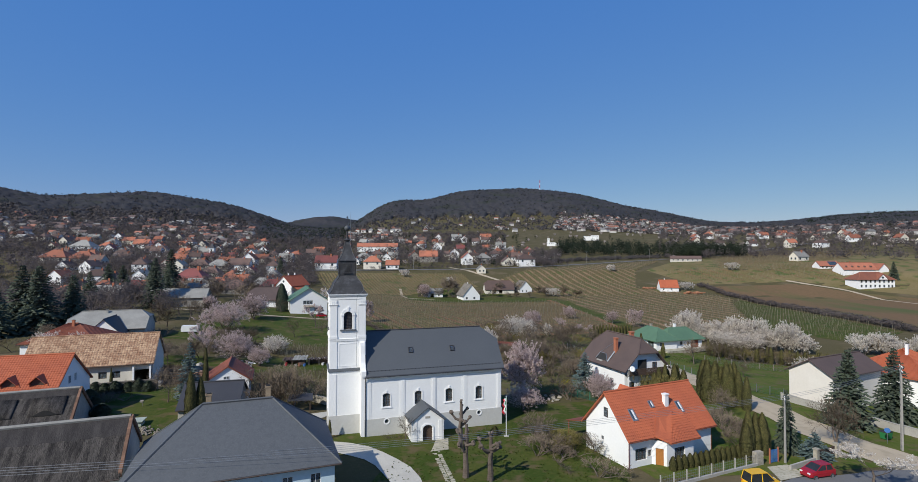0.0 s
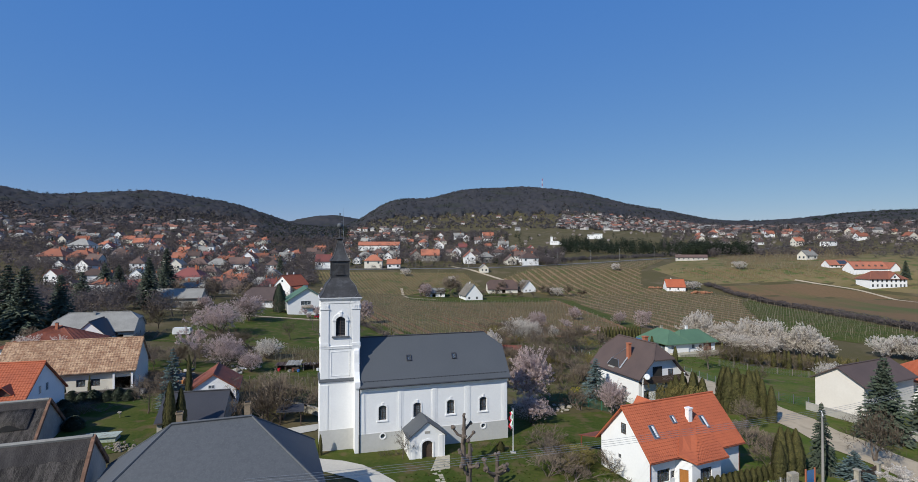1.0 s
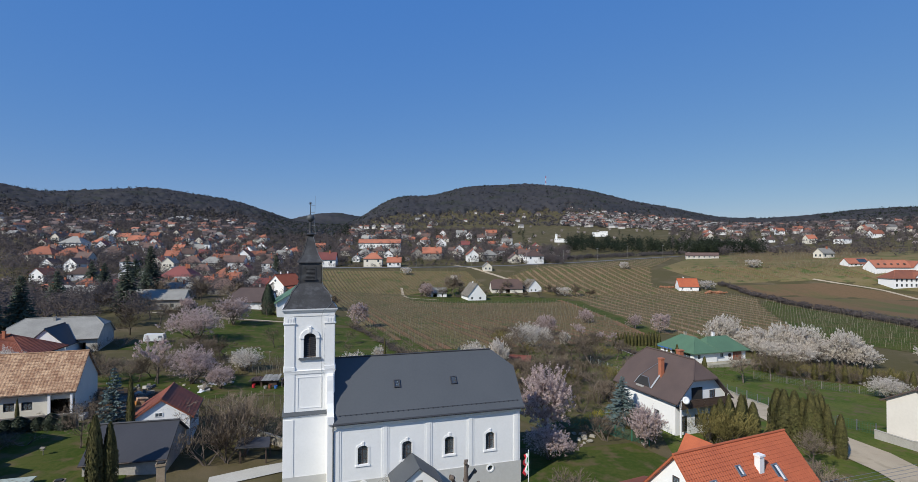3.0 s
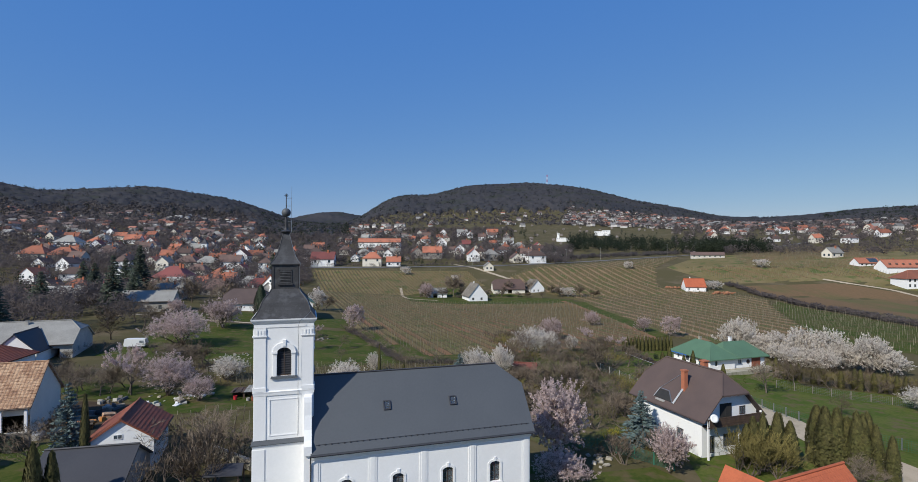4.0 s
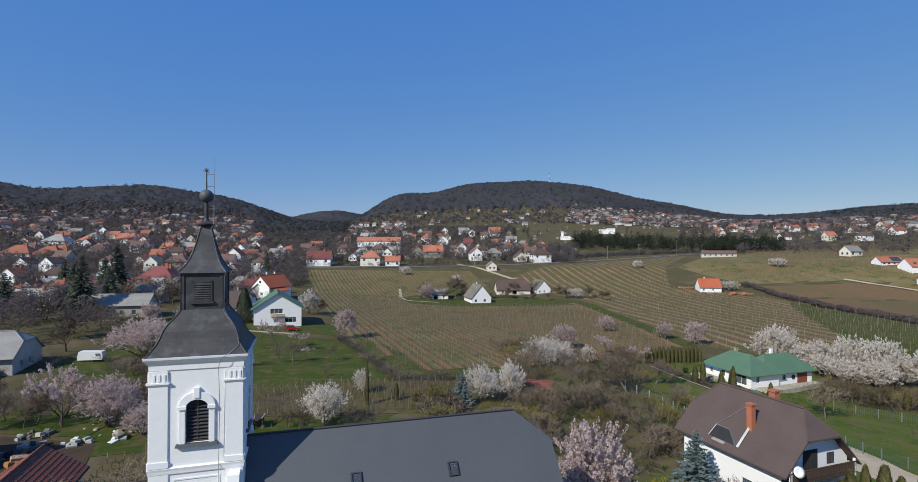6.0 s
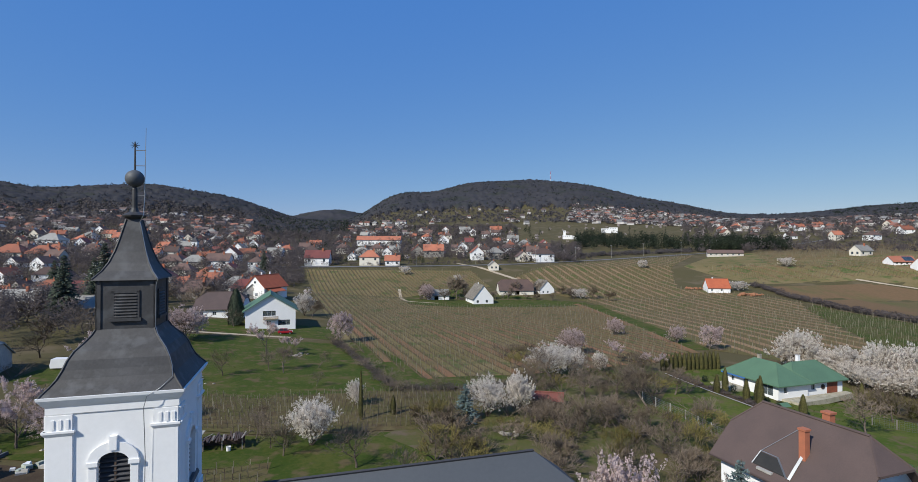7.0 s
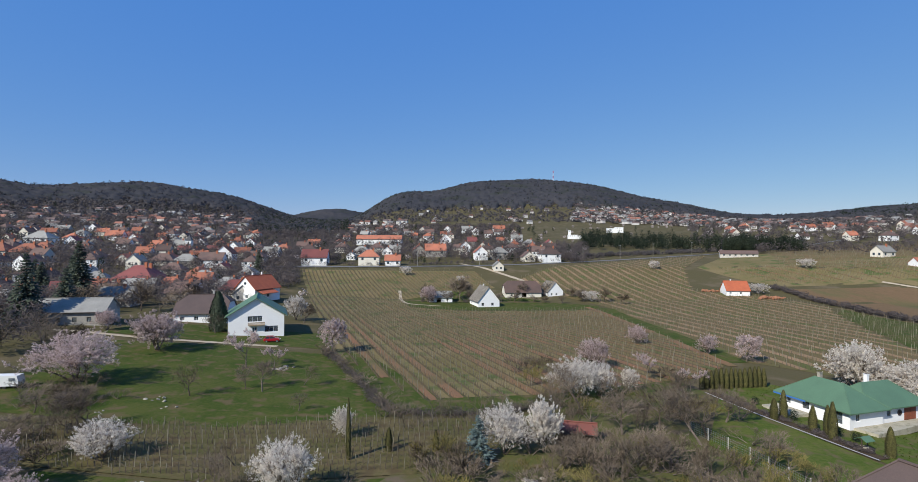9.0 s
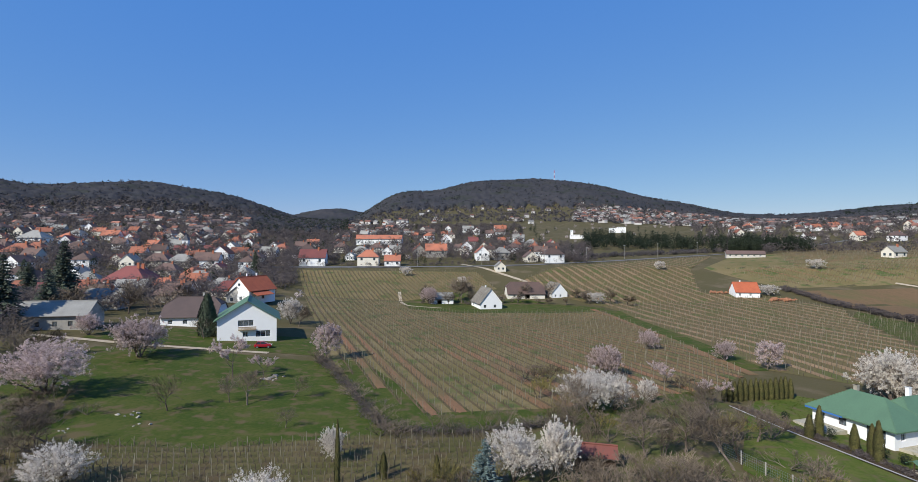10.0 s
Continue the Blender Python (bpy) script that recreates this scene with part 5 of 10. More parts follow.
# dark slate outbuilding behind it
house("outbuilding", "dark slate-roofed outbuilding in the courtyard", pose(-38.4, 69.81, 0.3, 0, 0, 14), 8.3, 9.0, 2.6, 5.3, over=0.3, wall=DULLPL, roof=SLATE_DARK, holes=[("f", 2.0, 3.0, 0.8, 1.9, "win")])
# thatched houses
for nm, lab, m, L, W, e, r in (("thatched_house", "old house under a weathered grey reed thatch", pose(-45.7, 37.43, 0.2, 0, 0, 22.3), 25.4, 9.34, 4.9, 8.58),
                               ("thatched_house", "thatched house with eyebrow dormers", pose(-61.5, 55.99, 0.6, 0, 0, 22.7), 19.5, 10.8, 2.6, 6.5)):
    th = house(nm, lab, m, L, W, e, r, over=0.7, wall=DULLPL, roof=THATCH, verge=0.1, roof_label="thick grey reed thatch", holes=[("r", 3.0, 4.0, 1.0, 2.2, "win")], frame_mat=FRAME_BROWN)
    x = L / 2 + 0.12
    b = Build()
    n = 26
    for s in (-1, 1):
        for i in range(n):
            f0, f1 = i / n, (i + 0.9) / n
            ya, yb = s * (W / 2 + 0.3) * (1 - f0), s * (W / 2 + 0.3) * (1 - f1)
            za, zb = e - 0.2 + (r - e + 0.45) * f0, e - 0.2 + (r - e + 0.45) * f1
            b.add([(px, py, pz) for px, py, pz in ((x - 0.2, ya, za - 0.3), (x + 0.1, ya, za - 0.3), (x + 0.1, yb, zb - 0.3), (x - 0.2, yb, zb - 0.3), (x - 0.2, ya, za + 0.22), (x + 0.1, ya, za + 0.22), (x + 0.1, yb, zb + 0.22), (x - 0.2, yb, zb + 0.22))],
                  [(3, 2, 1, 0), (4, 5, 6, 7), (0, 1, 5, 4), (1, 2, 6, 5), (2, 3, 7, 6), (3, 0, 4, 7)])
    part("brick_verge", b, OLD_BRICK, th, "weathered brick verge")
    b = Build()
    b.tube([(-L / 2, 0, r + 0.3), (L / 2, 0, r + 0.3)], [0.24, 0.24], 6)
    part("ridge_roll", b, CEMENT_ROOF, th, "pale mortar ridge")
    b = Build()
    deep_ = 1.8 if W < 10 else 0.95
    cut = [(-L / 2 + L * i / 36, -deep_ - 0.16 * (i % 2), r + 0.08 - (deep_ + 0.16 * (i % 2)) * (r - e) / (W / 2)) for i in range(37)]
    rows = [cut, [(p[0], 0, r + 0.35) for p in cut], [(p[0], 0, r + 0.05) for p in cut], [(p[0], p[1], p[2] - 0.3) for p in cut]]
    b.add([p for row in rows for p in row], [(k * 37 + i, k * 37 + i + 1, (k + 1) % 4 * 37 + i + 1, (k + 1) % 4 * 37 + i) for k in range(4) for i in range(36)] + [(0, 37, 74, 111), (147, 110, 73, 36)])
    part("thatch_cap", b, THATCH_CAP, th)
    if "eyebrow" in lab:
        for x0 in (6.7, 1.2, -4.3):
            b = Build()
            pr = []
            for k, (yy, zz, hh) in enumerate(((-3.45, 4.22, 0.95), (-2.6, 4.85, 0.85), (-1.0, 6.02, 0.08))):
                pr.append([(x0 + (i - 6) * 0.32, yy, zz + hh * math.cos((i - 6) / 6 * math.pi / 2) ** 1.5) for i in range(13)] + [(x0 + (6 - i) * 0.32, yy, zz - 0.35) for i in range(13)])
            b.rings(pr)
            part("eyebrow_dormer", b, THATCH, th, "", True)
            # solid dark lens in place of the shade inside the dormer
            b = Build()
            b.prism([(x0 + (i - 6) * 0.24, 4.26 + 0.62 * math.cos((i - 6) / 6 * math.pi / 2) ** 1.5) for i in range(13)] + [(x0, 4.12)], "y", -3.52, -3.42)
            part("dormer_opening", b, DARK, th)
# long house with old tiles
tl_h = house("longhouse", "long white house with a patchy old clay-tile roof", pose(-67.04, 83.42, 2.6, 0, 0, 19.9), 19.84, 9.48, 3.82, 8.16, over=0.6, roof=TILE_OLD, wall=CREAM, tiled=0.42,
             holes=[("f", s, s + 1.3, 1.0, 2.2, "win") for s in (1, 3.4, 7.4, 11.3, 13.4)] + [("f", 16.6, 19.8, 0.1, 2.3, "open")], frame_mat=FRAME_BROWN, roof_label="patchy pale and brown old tiles")
b = Build()
b.box(5.6, -6.7, -1.9, 11.6, -4.8, 0.1)
part("terrace_wall", b, CONCRETE, tl_h, "concrete terrace wall")
for x in (6.9, 9.6):
    b = Build()
    b.box(x - 0.15, -5.25, 0.0, x + 0.15, -4.95, 3.3)
    part("terrace_post", b, WHITE, tl_h)
# orange house with dormers
odh = house("townhouse", "house with a smooth orange roof and small gabled dormers", pose(-67.6, 63.02, 2.0, 0, 0, 16.8), 19.3, 13.0, 4.0, 8.8, over=0.5, roof=TILE_ORANGE, wall=WHITE, tiled=0.35)
for x0 in (7.2, 3.8, 0.4, -3.0, -6.4):
    b = Build()
    b.prism([(x0 - 0.8, 5.0), (x0 + 0.8, 5.0), (x0 + 0.8, 5.9), (x0, 6.6), (x0 - 0.8, 5.9)], "y", -4.8, -2.8)
    dm = part("dormer", b, WOOD_DARK, odh)
    b = Build()
    b.slab([(x0 - 1.1, -5.2, 5.7), (x0, -5.2, 6.75), (x0, -2.4, 6.75), (x0 - 1.1, -2.9, 5.7)], 0.1)
    b.slab([(x0, -5.2, 6.75), (x0 + 1.1, -5.2, 5.7), (x0 + 1.1, -2.9, 5.7), (x0, -2.4, 6.75)], 0.1)
    part("dormer_roof", b, TILE_ORANGE, dm)
gable_window(odh, 1, 9.65, -1.0, 4.6, 0.8, 1.2)
gable_window(odh, 1, 9.65, 1.0, 4.6, 0.8, 1.2)
# low red-roofed house, red house, grey cement-roofed house
lr = house("cottage", "low white cottage with a dark red tiled roof", pose(-39.4, 77.3, 1.0, 0, 0, 110.4), 8.0, 6.5, 4.1, 6.3, over=0.5, roof=TILE_RED, tiled=0.35, holes=[("l", 1.2, 2.0, 2.0, 2.7, "win"), ("b", 2.5, 3.3, 1.4, 2.4, "win")])
gable_window(lr, -1, -4.0, 0.3, 4.15, 0.9, 0.55)
house("red_house", "white house with a dark red tiled roof", pose(-92.0, 109.81, 2.8, 0, 0, 12), 15.1, 12.8, 3.0, 6.4, kind="hip", over=0.5, roof=TILE_RED, chimneys=[(0.5, -1.0, 7.4)], tiled=0.45, wall=WHITE)
house("grey_house", "house with a pale grey cement roof and grey gable", pose(-95.5, 128.47, 2.7, 0, 0, 20.5), 18.3, 12.6, 3.4, 7.4, kind="half", half=0.6, over=0.5, roof=CEMENT_ROOF, wall=DULLPL,
      holes=[("r", 3.0, 4.0, 1.0, 2.2, "win"), ("f", 13.0, 16.0, 0.0, 2.3, "open"), ("r", 6.6, 7.6, 1.0, 2.2, "win")], chimneys=[(-1.0, -0.8, 7.9)], stack=CONCRETE)
house("annex", "dark slate-roofed annex with a white gable", pose(-91.8, 122.17, 2.7, 0, 0, 107.5), 9.2, 7.6, 2.9, 6.4, over=0.4, roof=SLATE_DARK, wall=WHITE)
# white gabled house with a green roof edge, and its neighbour
wg = house("gabled_house", "tall white gabled house with a green roof and balcony", pose(-64.5, 203.62, 1.2, 0, 0, 112), 16.0, 14.6, 5.9, 10.5, over=0.9, roof=GREEN_ROOF, verge=0.7,
           holes=[("l", 6.2, 7.4, 1.0, 2.4, "win"), ("l", 9.4, 13.0, 0.9, 2.6, "win"), ("l", 5.0, 8.8, 3.9, 5.5, "win")])
b = Build()
b.box(-9.0, -2.2, 2.95, -8.0, 2.2, 3.1)
b.box(-9.0, -2.2, 3.1, -8.92, 2.2, 3.2)
b.box(-9.0, -2.2, 3.3, -8.92, 2.2, 3.5)
b.box(-9.0, -2.2, 3.6, -8.92, 2.2, 3.85)
part("balcony", b, TAN_BRICK, wg, "brown timber balcony")
house("village_house", "house with a dark brown hipped roof", pose(-86.0, 215.74, 2.6, 0, 0, 12), 15.1, 13.8, 3.2, 8.0, kind="half", half=0.6, over=0.6, roof=SHINGLE, chimneys=[(2.0, 0.6, 9.4)], stack=CONCRETE,
      holes=[("f", 2.0, 3.2, 0.9, 2.1, "win"), ("f", 6.0, 7.2, 0.9, 2.1, "win")])
# old farm in the vineyards
house("farmhouse", "white farmhouse with an old thatched roof and gable", pose(4.6, 305.42, -2.8, 0, 0, 106), 15.0, 10.5, 3.2, 9.6, over=0.6, roof=OLD_THATCH, wall=WHITE, verge=0.4,
      holes=[("l", 1.6, 2.8, 0.9, 2.2, "win"), ("l", 6.4, 7.6, 0.9, 2.2, "win"), ("b", 3.0, 4.0, 0.9, 2.0, "win")], frame_mat=FRAME_BROWN, chimneys=[(1.5, 0.0, 10.6)], stack=WHITE)
house("farm_barn", "low white farm building with a grey roof", pose(-18.0, 317.54, -2.4, 0, 0, 9.5), 12.0, 7.6, 2.8, 5.4, over=0.5, roof=CEMENT_ROOF, wall=WHITE, holes=[("f", 4, 6.2, 0.2, 2.3, "open"), ("f", 9, 10, 0.9, 2, "win")])
house("farm_barn", "long farm barn with a dark brown roof", pose(25.5, 334.51, -1.1, 0, 0, 5), 19.5, 11.6, 3.0, 8.4, kind="half", half=0.6, over=0.5, roof=ROOF_BROWN, wall=CREAM, holes=[("f", 9, 11.5, 0.2, 2.4, "open"), ("f", 3, 4, 0.9, 2, "win")])
house("farmhouse", "small white gabled farmhouse", pose(42.0, 338.15, -1.0, 0, 0, 106), 12.8, 8.7, 3.2, 8.0, over=0.5, roof=OLD_THATCH, wall=WHITE, holes=[("l", 1.5, 2.5, 0.9, 2.2, "win"), ("l", 4.3, 5.3, 0.9, 2.2, "win")])
house("vineyard_house", "white house with an orange roof among the vineyards", pose(138.0, 329.66, 0.9, 0, 0, -7), 11.5, 9.3, 2.9, 7.4, over=0.4, roof=TILE_ORANGE, wall=WHITE, chimneys=[(-2.0, 0.6, 8.4)], stack=WHITE,
      holes=[("f", 1.5, 2.5, 0.9, 2.0, "win"), ("f", 6.5, 7.5, 0.9, 2.0, "win")])
# garage-like white house by the lane
house("gabled_garage", "pale gabled building with a brown roof beside the lane", pose(71.3, 84.8, -1.4, 0, 0, 27), 16.0, 7.4, 6.4, 8.6, over=0.6, roof=SHINGLE, wall=PALEPL, verge=0.5)
house("street_house", "white house with a bright orange hipped roof", pose(88.5, 89.69, -1.4, 0, 0, 28), 14.5, 13.2, 5.2, 9.0, kind="hip", over=0.6, roof=TILE_ORANGE, tiled=0.35, chimneys=[(-2.0, -1.2, 10.4)], stack=WHITE,
      holes=[("l", 3, 4.4, 3, 4.4, "win"), ("f", 2, 3.4, 3, 4.4, "win")])
house("garden_shed", "wooden garden shed with a red sheet roof", pose(13.3, 126.4, -0.8, 0, 0, -12), 4.6, 3.0, 2.2, 2.9, over=0.4, roof=RUST, wall=WOOD_DARK, category="shed")

# white house with an orange roof behind the gabled one, long grey-roofed house beside the spruces
ow = house("corner_house", "white house with a steep orange roof and a round gable window", pose(-95.6, 277.55, 2.9, 0, 0, 70), 15.0, 10.7, 5.2, 10.2, over=0.7, roof=TILE_ORANGE, wall=WHITE, verge=0.6,
           chimneys=[(-2.5, 0.8, 11.6), (3.0, 0.8, 11.6)], stack=WHITE, holes=[("l", 1.5, 2.7, 0.9, 2.3, "win"), ("l", 5.4, 6.8, 0.9, 2.3, "win"), ("l", 3.6, 4.8, 3.2, 4.6, "win"), ("f", 2.0, 3.2, 1.0, 2.3, "win"), ("f", 7.0, 8.6, 1.0, 2.3, "win")])
b = Build()
b.slab([(-6.6, -9.0, 3.0), (3.0, -9.0, 3.0), (3.0, -5.0, 4.6), (-6.6, -5.0, 4.6)], 0.18)
part("porch_roof", b, TILE_ORANGE, ow, "orange lean-to roof")
b = Build()
b.lathe(0, 0, [(0.6, 0.0), (0.6, 0.06), (0.02, 0.05)], 14)
for i, (x, y, z) in enumerate(b.v):
    b.v[i] = (-7.55 - z, x, 7.2 + y)
part("round_window", b, DARK_GLASS, ow, "dark round gable window")
house("long_house", "long old house with a grey cement roof and worn plaster", pose(-113.8, 195.4, 4.4, 0, 0, 14), 21.0, 9.5, 3.9, 6.9, kind="gable", over=0.6, roof=CEMENT_ROOF, wall=DULLPL,
      holes=[("f", s, s + 1.1, 0.9, 2.2, "win") for s in (2.0, 5.5, 9.0, 13.0, 16.5)], frame_mat=FRAME_BROWN)

# ---- plants ----


def grow(segs, rng, p, d, length, radius, level, last, fork, wide, lift):
    """Adds the segments of a branch and of all that forks from it."""
    steps = 1 if level >= 4 else 2 if level else 3
    q, w = p, d
    for i in range(steps):
        w = (w + Vector((rng.gauss(0, 0.13), rng.gauss(0, 0.13), rng.gauss(0, 0.08) + lift * (level > 0)))).normalized()
        nxt = q + w * (length / steps)
        r0, r1 = radius * (1 - 0.45 * i / steps), radius * (1 - 0.45 * (i + 1) / steps)
        segs.append((q, nxt, r0, r1, level))
        q = nxt
        if level < last and (i > 0 or level > 0):
            n = fork if i == steps - 1 else max(1, fork - 2)
            for _ in range(n):
                side = Vector((rng.gauss(0, 1), rng.gauss(0, 1), rng.gauss(0.15, 0.5))).normalized()
                grow(segs, rng, q, (w * (1 - wide) + side * wide).normalized(), length * rng.uniform(0.55, 0.8), r1 * 0.62, level + 1, last, fork, wide, lift)


def tree_meshes(seed, high, last, fork, wide, petals=0, petal=0.13, lift=0.06, stems=1, trunk=0.28, puff=0.2, fine=0.012, fill=0.55):
    """Meshes of trunk with limbs, of the twigs, and of the blossom on them."""
    rng = random.Random(seed)
    segs = []
    for k in range(stems):
        d = Vector((rng.gauss(0, 0.08 + 0.5 * (stems > 1)), rng.gauss(0, 0.08 + 0.5 * (stems > 1)), 1)).normalized()
        grow(segs, rng, Vector((rng.uniform(-0.1, 0.1), rng.uniform(-0.1, 0.1), -0.15)) if stems > 1 else Vector((0, 0, -0.2)), d, high * trunk * rng.uniform(0.9, 1.1), high * 0.022, 0, last, fork, wide, lift)
    top = max(s[1].z for s in segs)
    k = high / top
    a, t = Build(), Build()
    for p, q, r0, r1, lv in segs:
        if lv <= 1:
            a.tube([p * k, q * k], [r0, r1], 5 if stems == 1 and lv == 0 else 3)
        else:
            d = (q - p).normalized()
            s = d.cross(Vector((0.3, 0.5, 0.8))).normalized()
            w = d.cross(s)
            r0, r1 = max(r0, fine), max(r1, 0.66 * fine)
            if lv >= 4:
                if rng.random() < (0.5 if petals else 0.3):
                    continue
                t.add([tuple(p * k + r0 * s * 1.8), tuple(q * k), tuple(p * k - r0 * s * 1.8)], [(0, 1, 2)])
                continue
            if lv >= 3 or (lv == 2 and stems > 1):
                t.add([tuple(p * k + r0 * s * 1.3), tuple(q * k + r1 * s * 1.3), tuple(q * k - r1 * s * 1.3), tuple(p * k - r0 * s * 1.3)], [(0, 1, 2, 3)])
                continue
            base = [tuple(p * k + r0 * v) for v in (s, -0.5 * s + 0.87 * w, -0.5 * s - 0.87 * w)]
            tip = [tuple(q * k + r1 * v) for v in (s, -0.5 * s + 0.87 * w, -0.5 * s - 0.87 * w)]
            t.add(base + tip, [(0, 1, 4, 3), (1, 2, 5, 4), (2, 0, 3, 5)])
    out = {"trunk": a.mesh("trunk", BARK)}
    if petals:
        ends = [s for s in segs if s[4] >= last - 1]
        g = np.random.default_rng(seed)
        shoots = petals // 30
        pick = g.integers(0, len(ends), shoots)
        P = np.array([tuple(s[0]) for s in ends])[pick] * k
        Q = np.array([tuple(s[1]) for s in ends])[pick] * k
        way = (Q - P) / (np.linalg.norm(Q - P, axis=1, keepdims=True) + 1e-6) * 0.8
        mid = np.array([0, 0, 0.42 * high])
        if fill:  # more shoots round the crown, each on a fine twig of its own
            m = int(shoots * fill)
            wide_r = max(0.42 * high, float(np.percentile(np.hypot(Q[:, 0], Q[:, 1]), 85)))
            o = g.normal(0, 1, (m, 3))
            o /= np.linalg.norm(o, axis=1, keepdims=True)
            o *= g.uniform(0.45, 0.97, (m, 1)) * (1 + 0.16 * np.sin(3 * np.arctan2(o[:, 1:2], o[:, :1]) + seed))
            root = np.array([0, 0, 0.56 * high]) + o * np.array([wide_r, wide_r, 0.40 * high])
            near = np.array([int(np.argmin(((Q - r) ** 2).sum(1))) for r in root])
            for r, n in zip(root, near):
                q = Q[n]
                t.add([(q[0] + 0.018, q[1], q[2]), (q[0], q[1] + 0.018, q[2]), tuple(r)], [(0, 1, 2)])
            P[:m], way[:m] = root, (root - Q[near]) / (np.linalg.norm(root - Q[near], axis=1, keepdims=True) + 1e-6) * 0.5
        way = way + (P - mid) / (np.linalg.norm(P - mid, axis=1, keepdims=True) + 1e-6) * 0.7 + np.array([0, 0, 0.45]) + g.normal(0, 0.3, (shoots, 3))
        way /= np.linalg.norm(way, axis=1, keepdims=True)
        far_out = g.uniform(0.35, 1.0, (shoots, 1)) * 0.115 * high
        own = g.integers(0, shoots, petals)  # the flowering shoot that each petal sits on
        u = g.random((petals, 1)) ** 0.8
        c = P[own] + way[own] * far_out[own] * u + g.normal(0, puff * 0.55, (petals, 3)) * (1.05 - 0.75 * u)
        s = g.normal(0, 1, (petals, 3))
        s /= np.linalg.norm(s, axis=1, keepdims=True)
        w = np.cross(s, g.normal(0, 1, (petals, 3)))
        w /= np.linalg.norm(w, axis=1, keepdims=True)
        z = petal * g.uniform(0.5, 1.25, (petals, 1))
        v = np.stack([c + s * z, c - s * z * 0.5 + w * z * 0.9, c - s * z * 0.5 - w * z * 0.9], 1).reshape(-1, 3)
        me = bpy.data.meshes.new("blossom")
        me.from_pydata(v.tolist(), [], np.arange(3 * petals).reshape(-1, 3).tolist())
        out["blossom"] = me
        out["width"] = 2 * float(np.percentile(np.hypot(c[:, 0], c[:, 1]), 92))
    out["twig_crown"] = t.mesh("twig_crown", TWIG)
    return out


def crown_mesh(me, material):
    me = me.copy()
    me.materials.clear()
    me.materials.append(material)
    return me


FORMS = [tree_meshes(11 + i, 6.0, 4, 4, 0.55, 30000, 0.062, 0.11, trunk=0.17, puff=0.16) for i in range(3)] + [tree_meshes(31, 6.0, 4, 3, 0.5, 9000, 0.055, fill=0)]
DOMES = [tree_meshes(81 + i, 6.0, 4, 3, 0.48, 34000, 0.052, 0.02, stems=5, trunk=0.3, puff=0.22) for i in range(2)]
FAR_DOMES = [tree_meshes(91 + i, 6.0, 3, 4, 0.46, 20000, 0.08, 0.02, stems=6, trunk=0.3, puff=0.28) for i in range(3)]
BARE_FAR = [tree_meshes(55 + i, 6.0, 3, 5, 0.5, trunk=0.2, fine=0.03) for i in range(2)]
FORM_FAR = [tree_meshes(41 + i, 6.0, 3, 4, 0.55, 12000, 0.09, 0.10, trunk=0.17, puff=0.26) for i in range(2)]
WHITE_FORMS = [dict(f, blossom=crown_mesh(f["blossom"], PETAL_WHITE)) for f in FORMS + FORM_FAR]
PINK_FORMS = [dict(f, blossom=crown_mesh(f["blossom"], PETAL_PINK)) for f in FORMS + FORM_FAR]
BARE = [tree_meshes(51 + i, 6.0, 4, 4, 0.5) for i in range(3)]
SHRUB = [tree_meshes(61 + i, 3.2, 4, 3, 0.42, stems=4, trunk=0.4) for i in range(3)]
SHRUB_FAR = [tree_meshes(71 + i, 3.2, 3, 3, 0.45, stems=4, trunk=0.4) for i in range(2)]


def plant(name, label, category, form, x, y, high, wide, base, turn, group="", twig=None):
    """One tree: trunk, twigs and, where it flowers, blossom; base is the form's own height."""
    k = high / base
    ob = thing(name, label, category, pose(x, y, land(x, y) - 0.02, 0, 0, turn) @ Matrix.Diagonal((wide, wide, k, 1)), group)
    part("trunk", form["trunk"], None, ob)
    if twig:
        key = form["twig_crown"].name + twig.name
        if key not in RECOLOURED:
            RECOLOURED[key] = crown_mesh(form["twig_crown"], twig)
        part("twig_crown", RECOLOURED[key], None, ob)
    else:
        part("twig_crown", form["twig_crown"], None, ob)
    if "blossom" in form:
        part("blossom", form["blossom"], None, ob)
    return ob


FAR_WHITE = [dict(f, blossom=crown_mesh(f["blossom"], PETAL_WHITE)) for f in FAR_DOMES]
FAR_PINK = [dict(f, blossom=crown_mesh(f["blossom"], PETAL_PINK)) for f in FAR_DOMES]
WHITE_DOMES = [dict(f, blossom=crown_mesh(f["blossom"], PETAL_WHITE)) for f in DOMES]
PINK_DOMES = [dict(f, blossom=crown_mesh(f["blossom"], PETAL_PINK)) for f in DOMES]
RECOLOURED = {}
rng = random.Random(5)
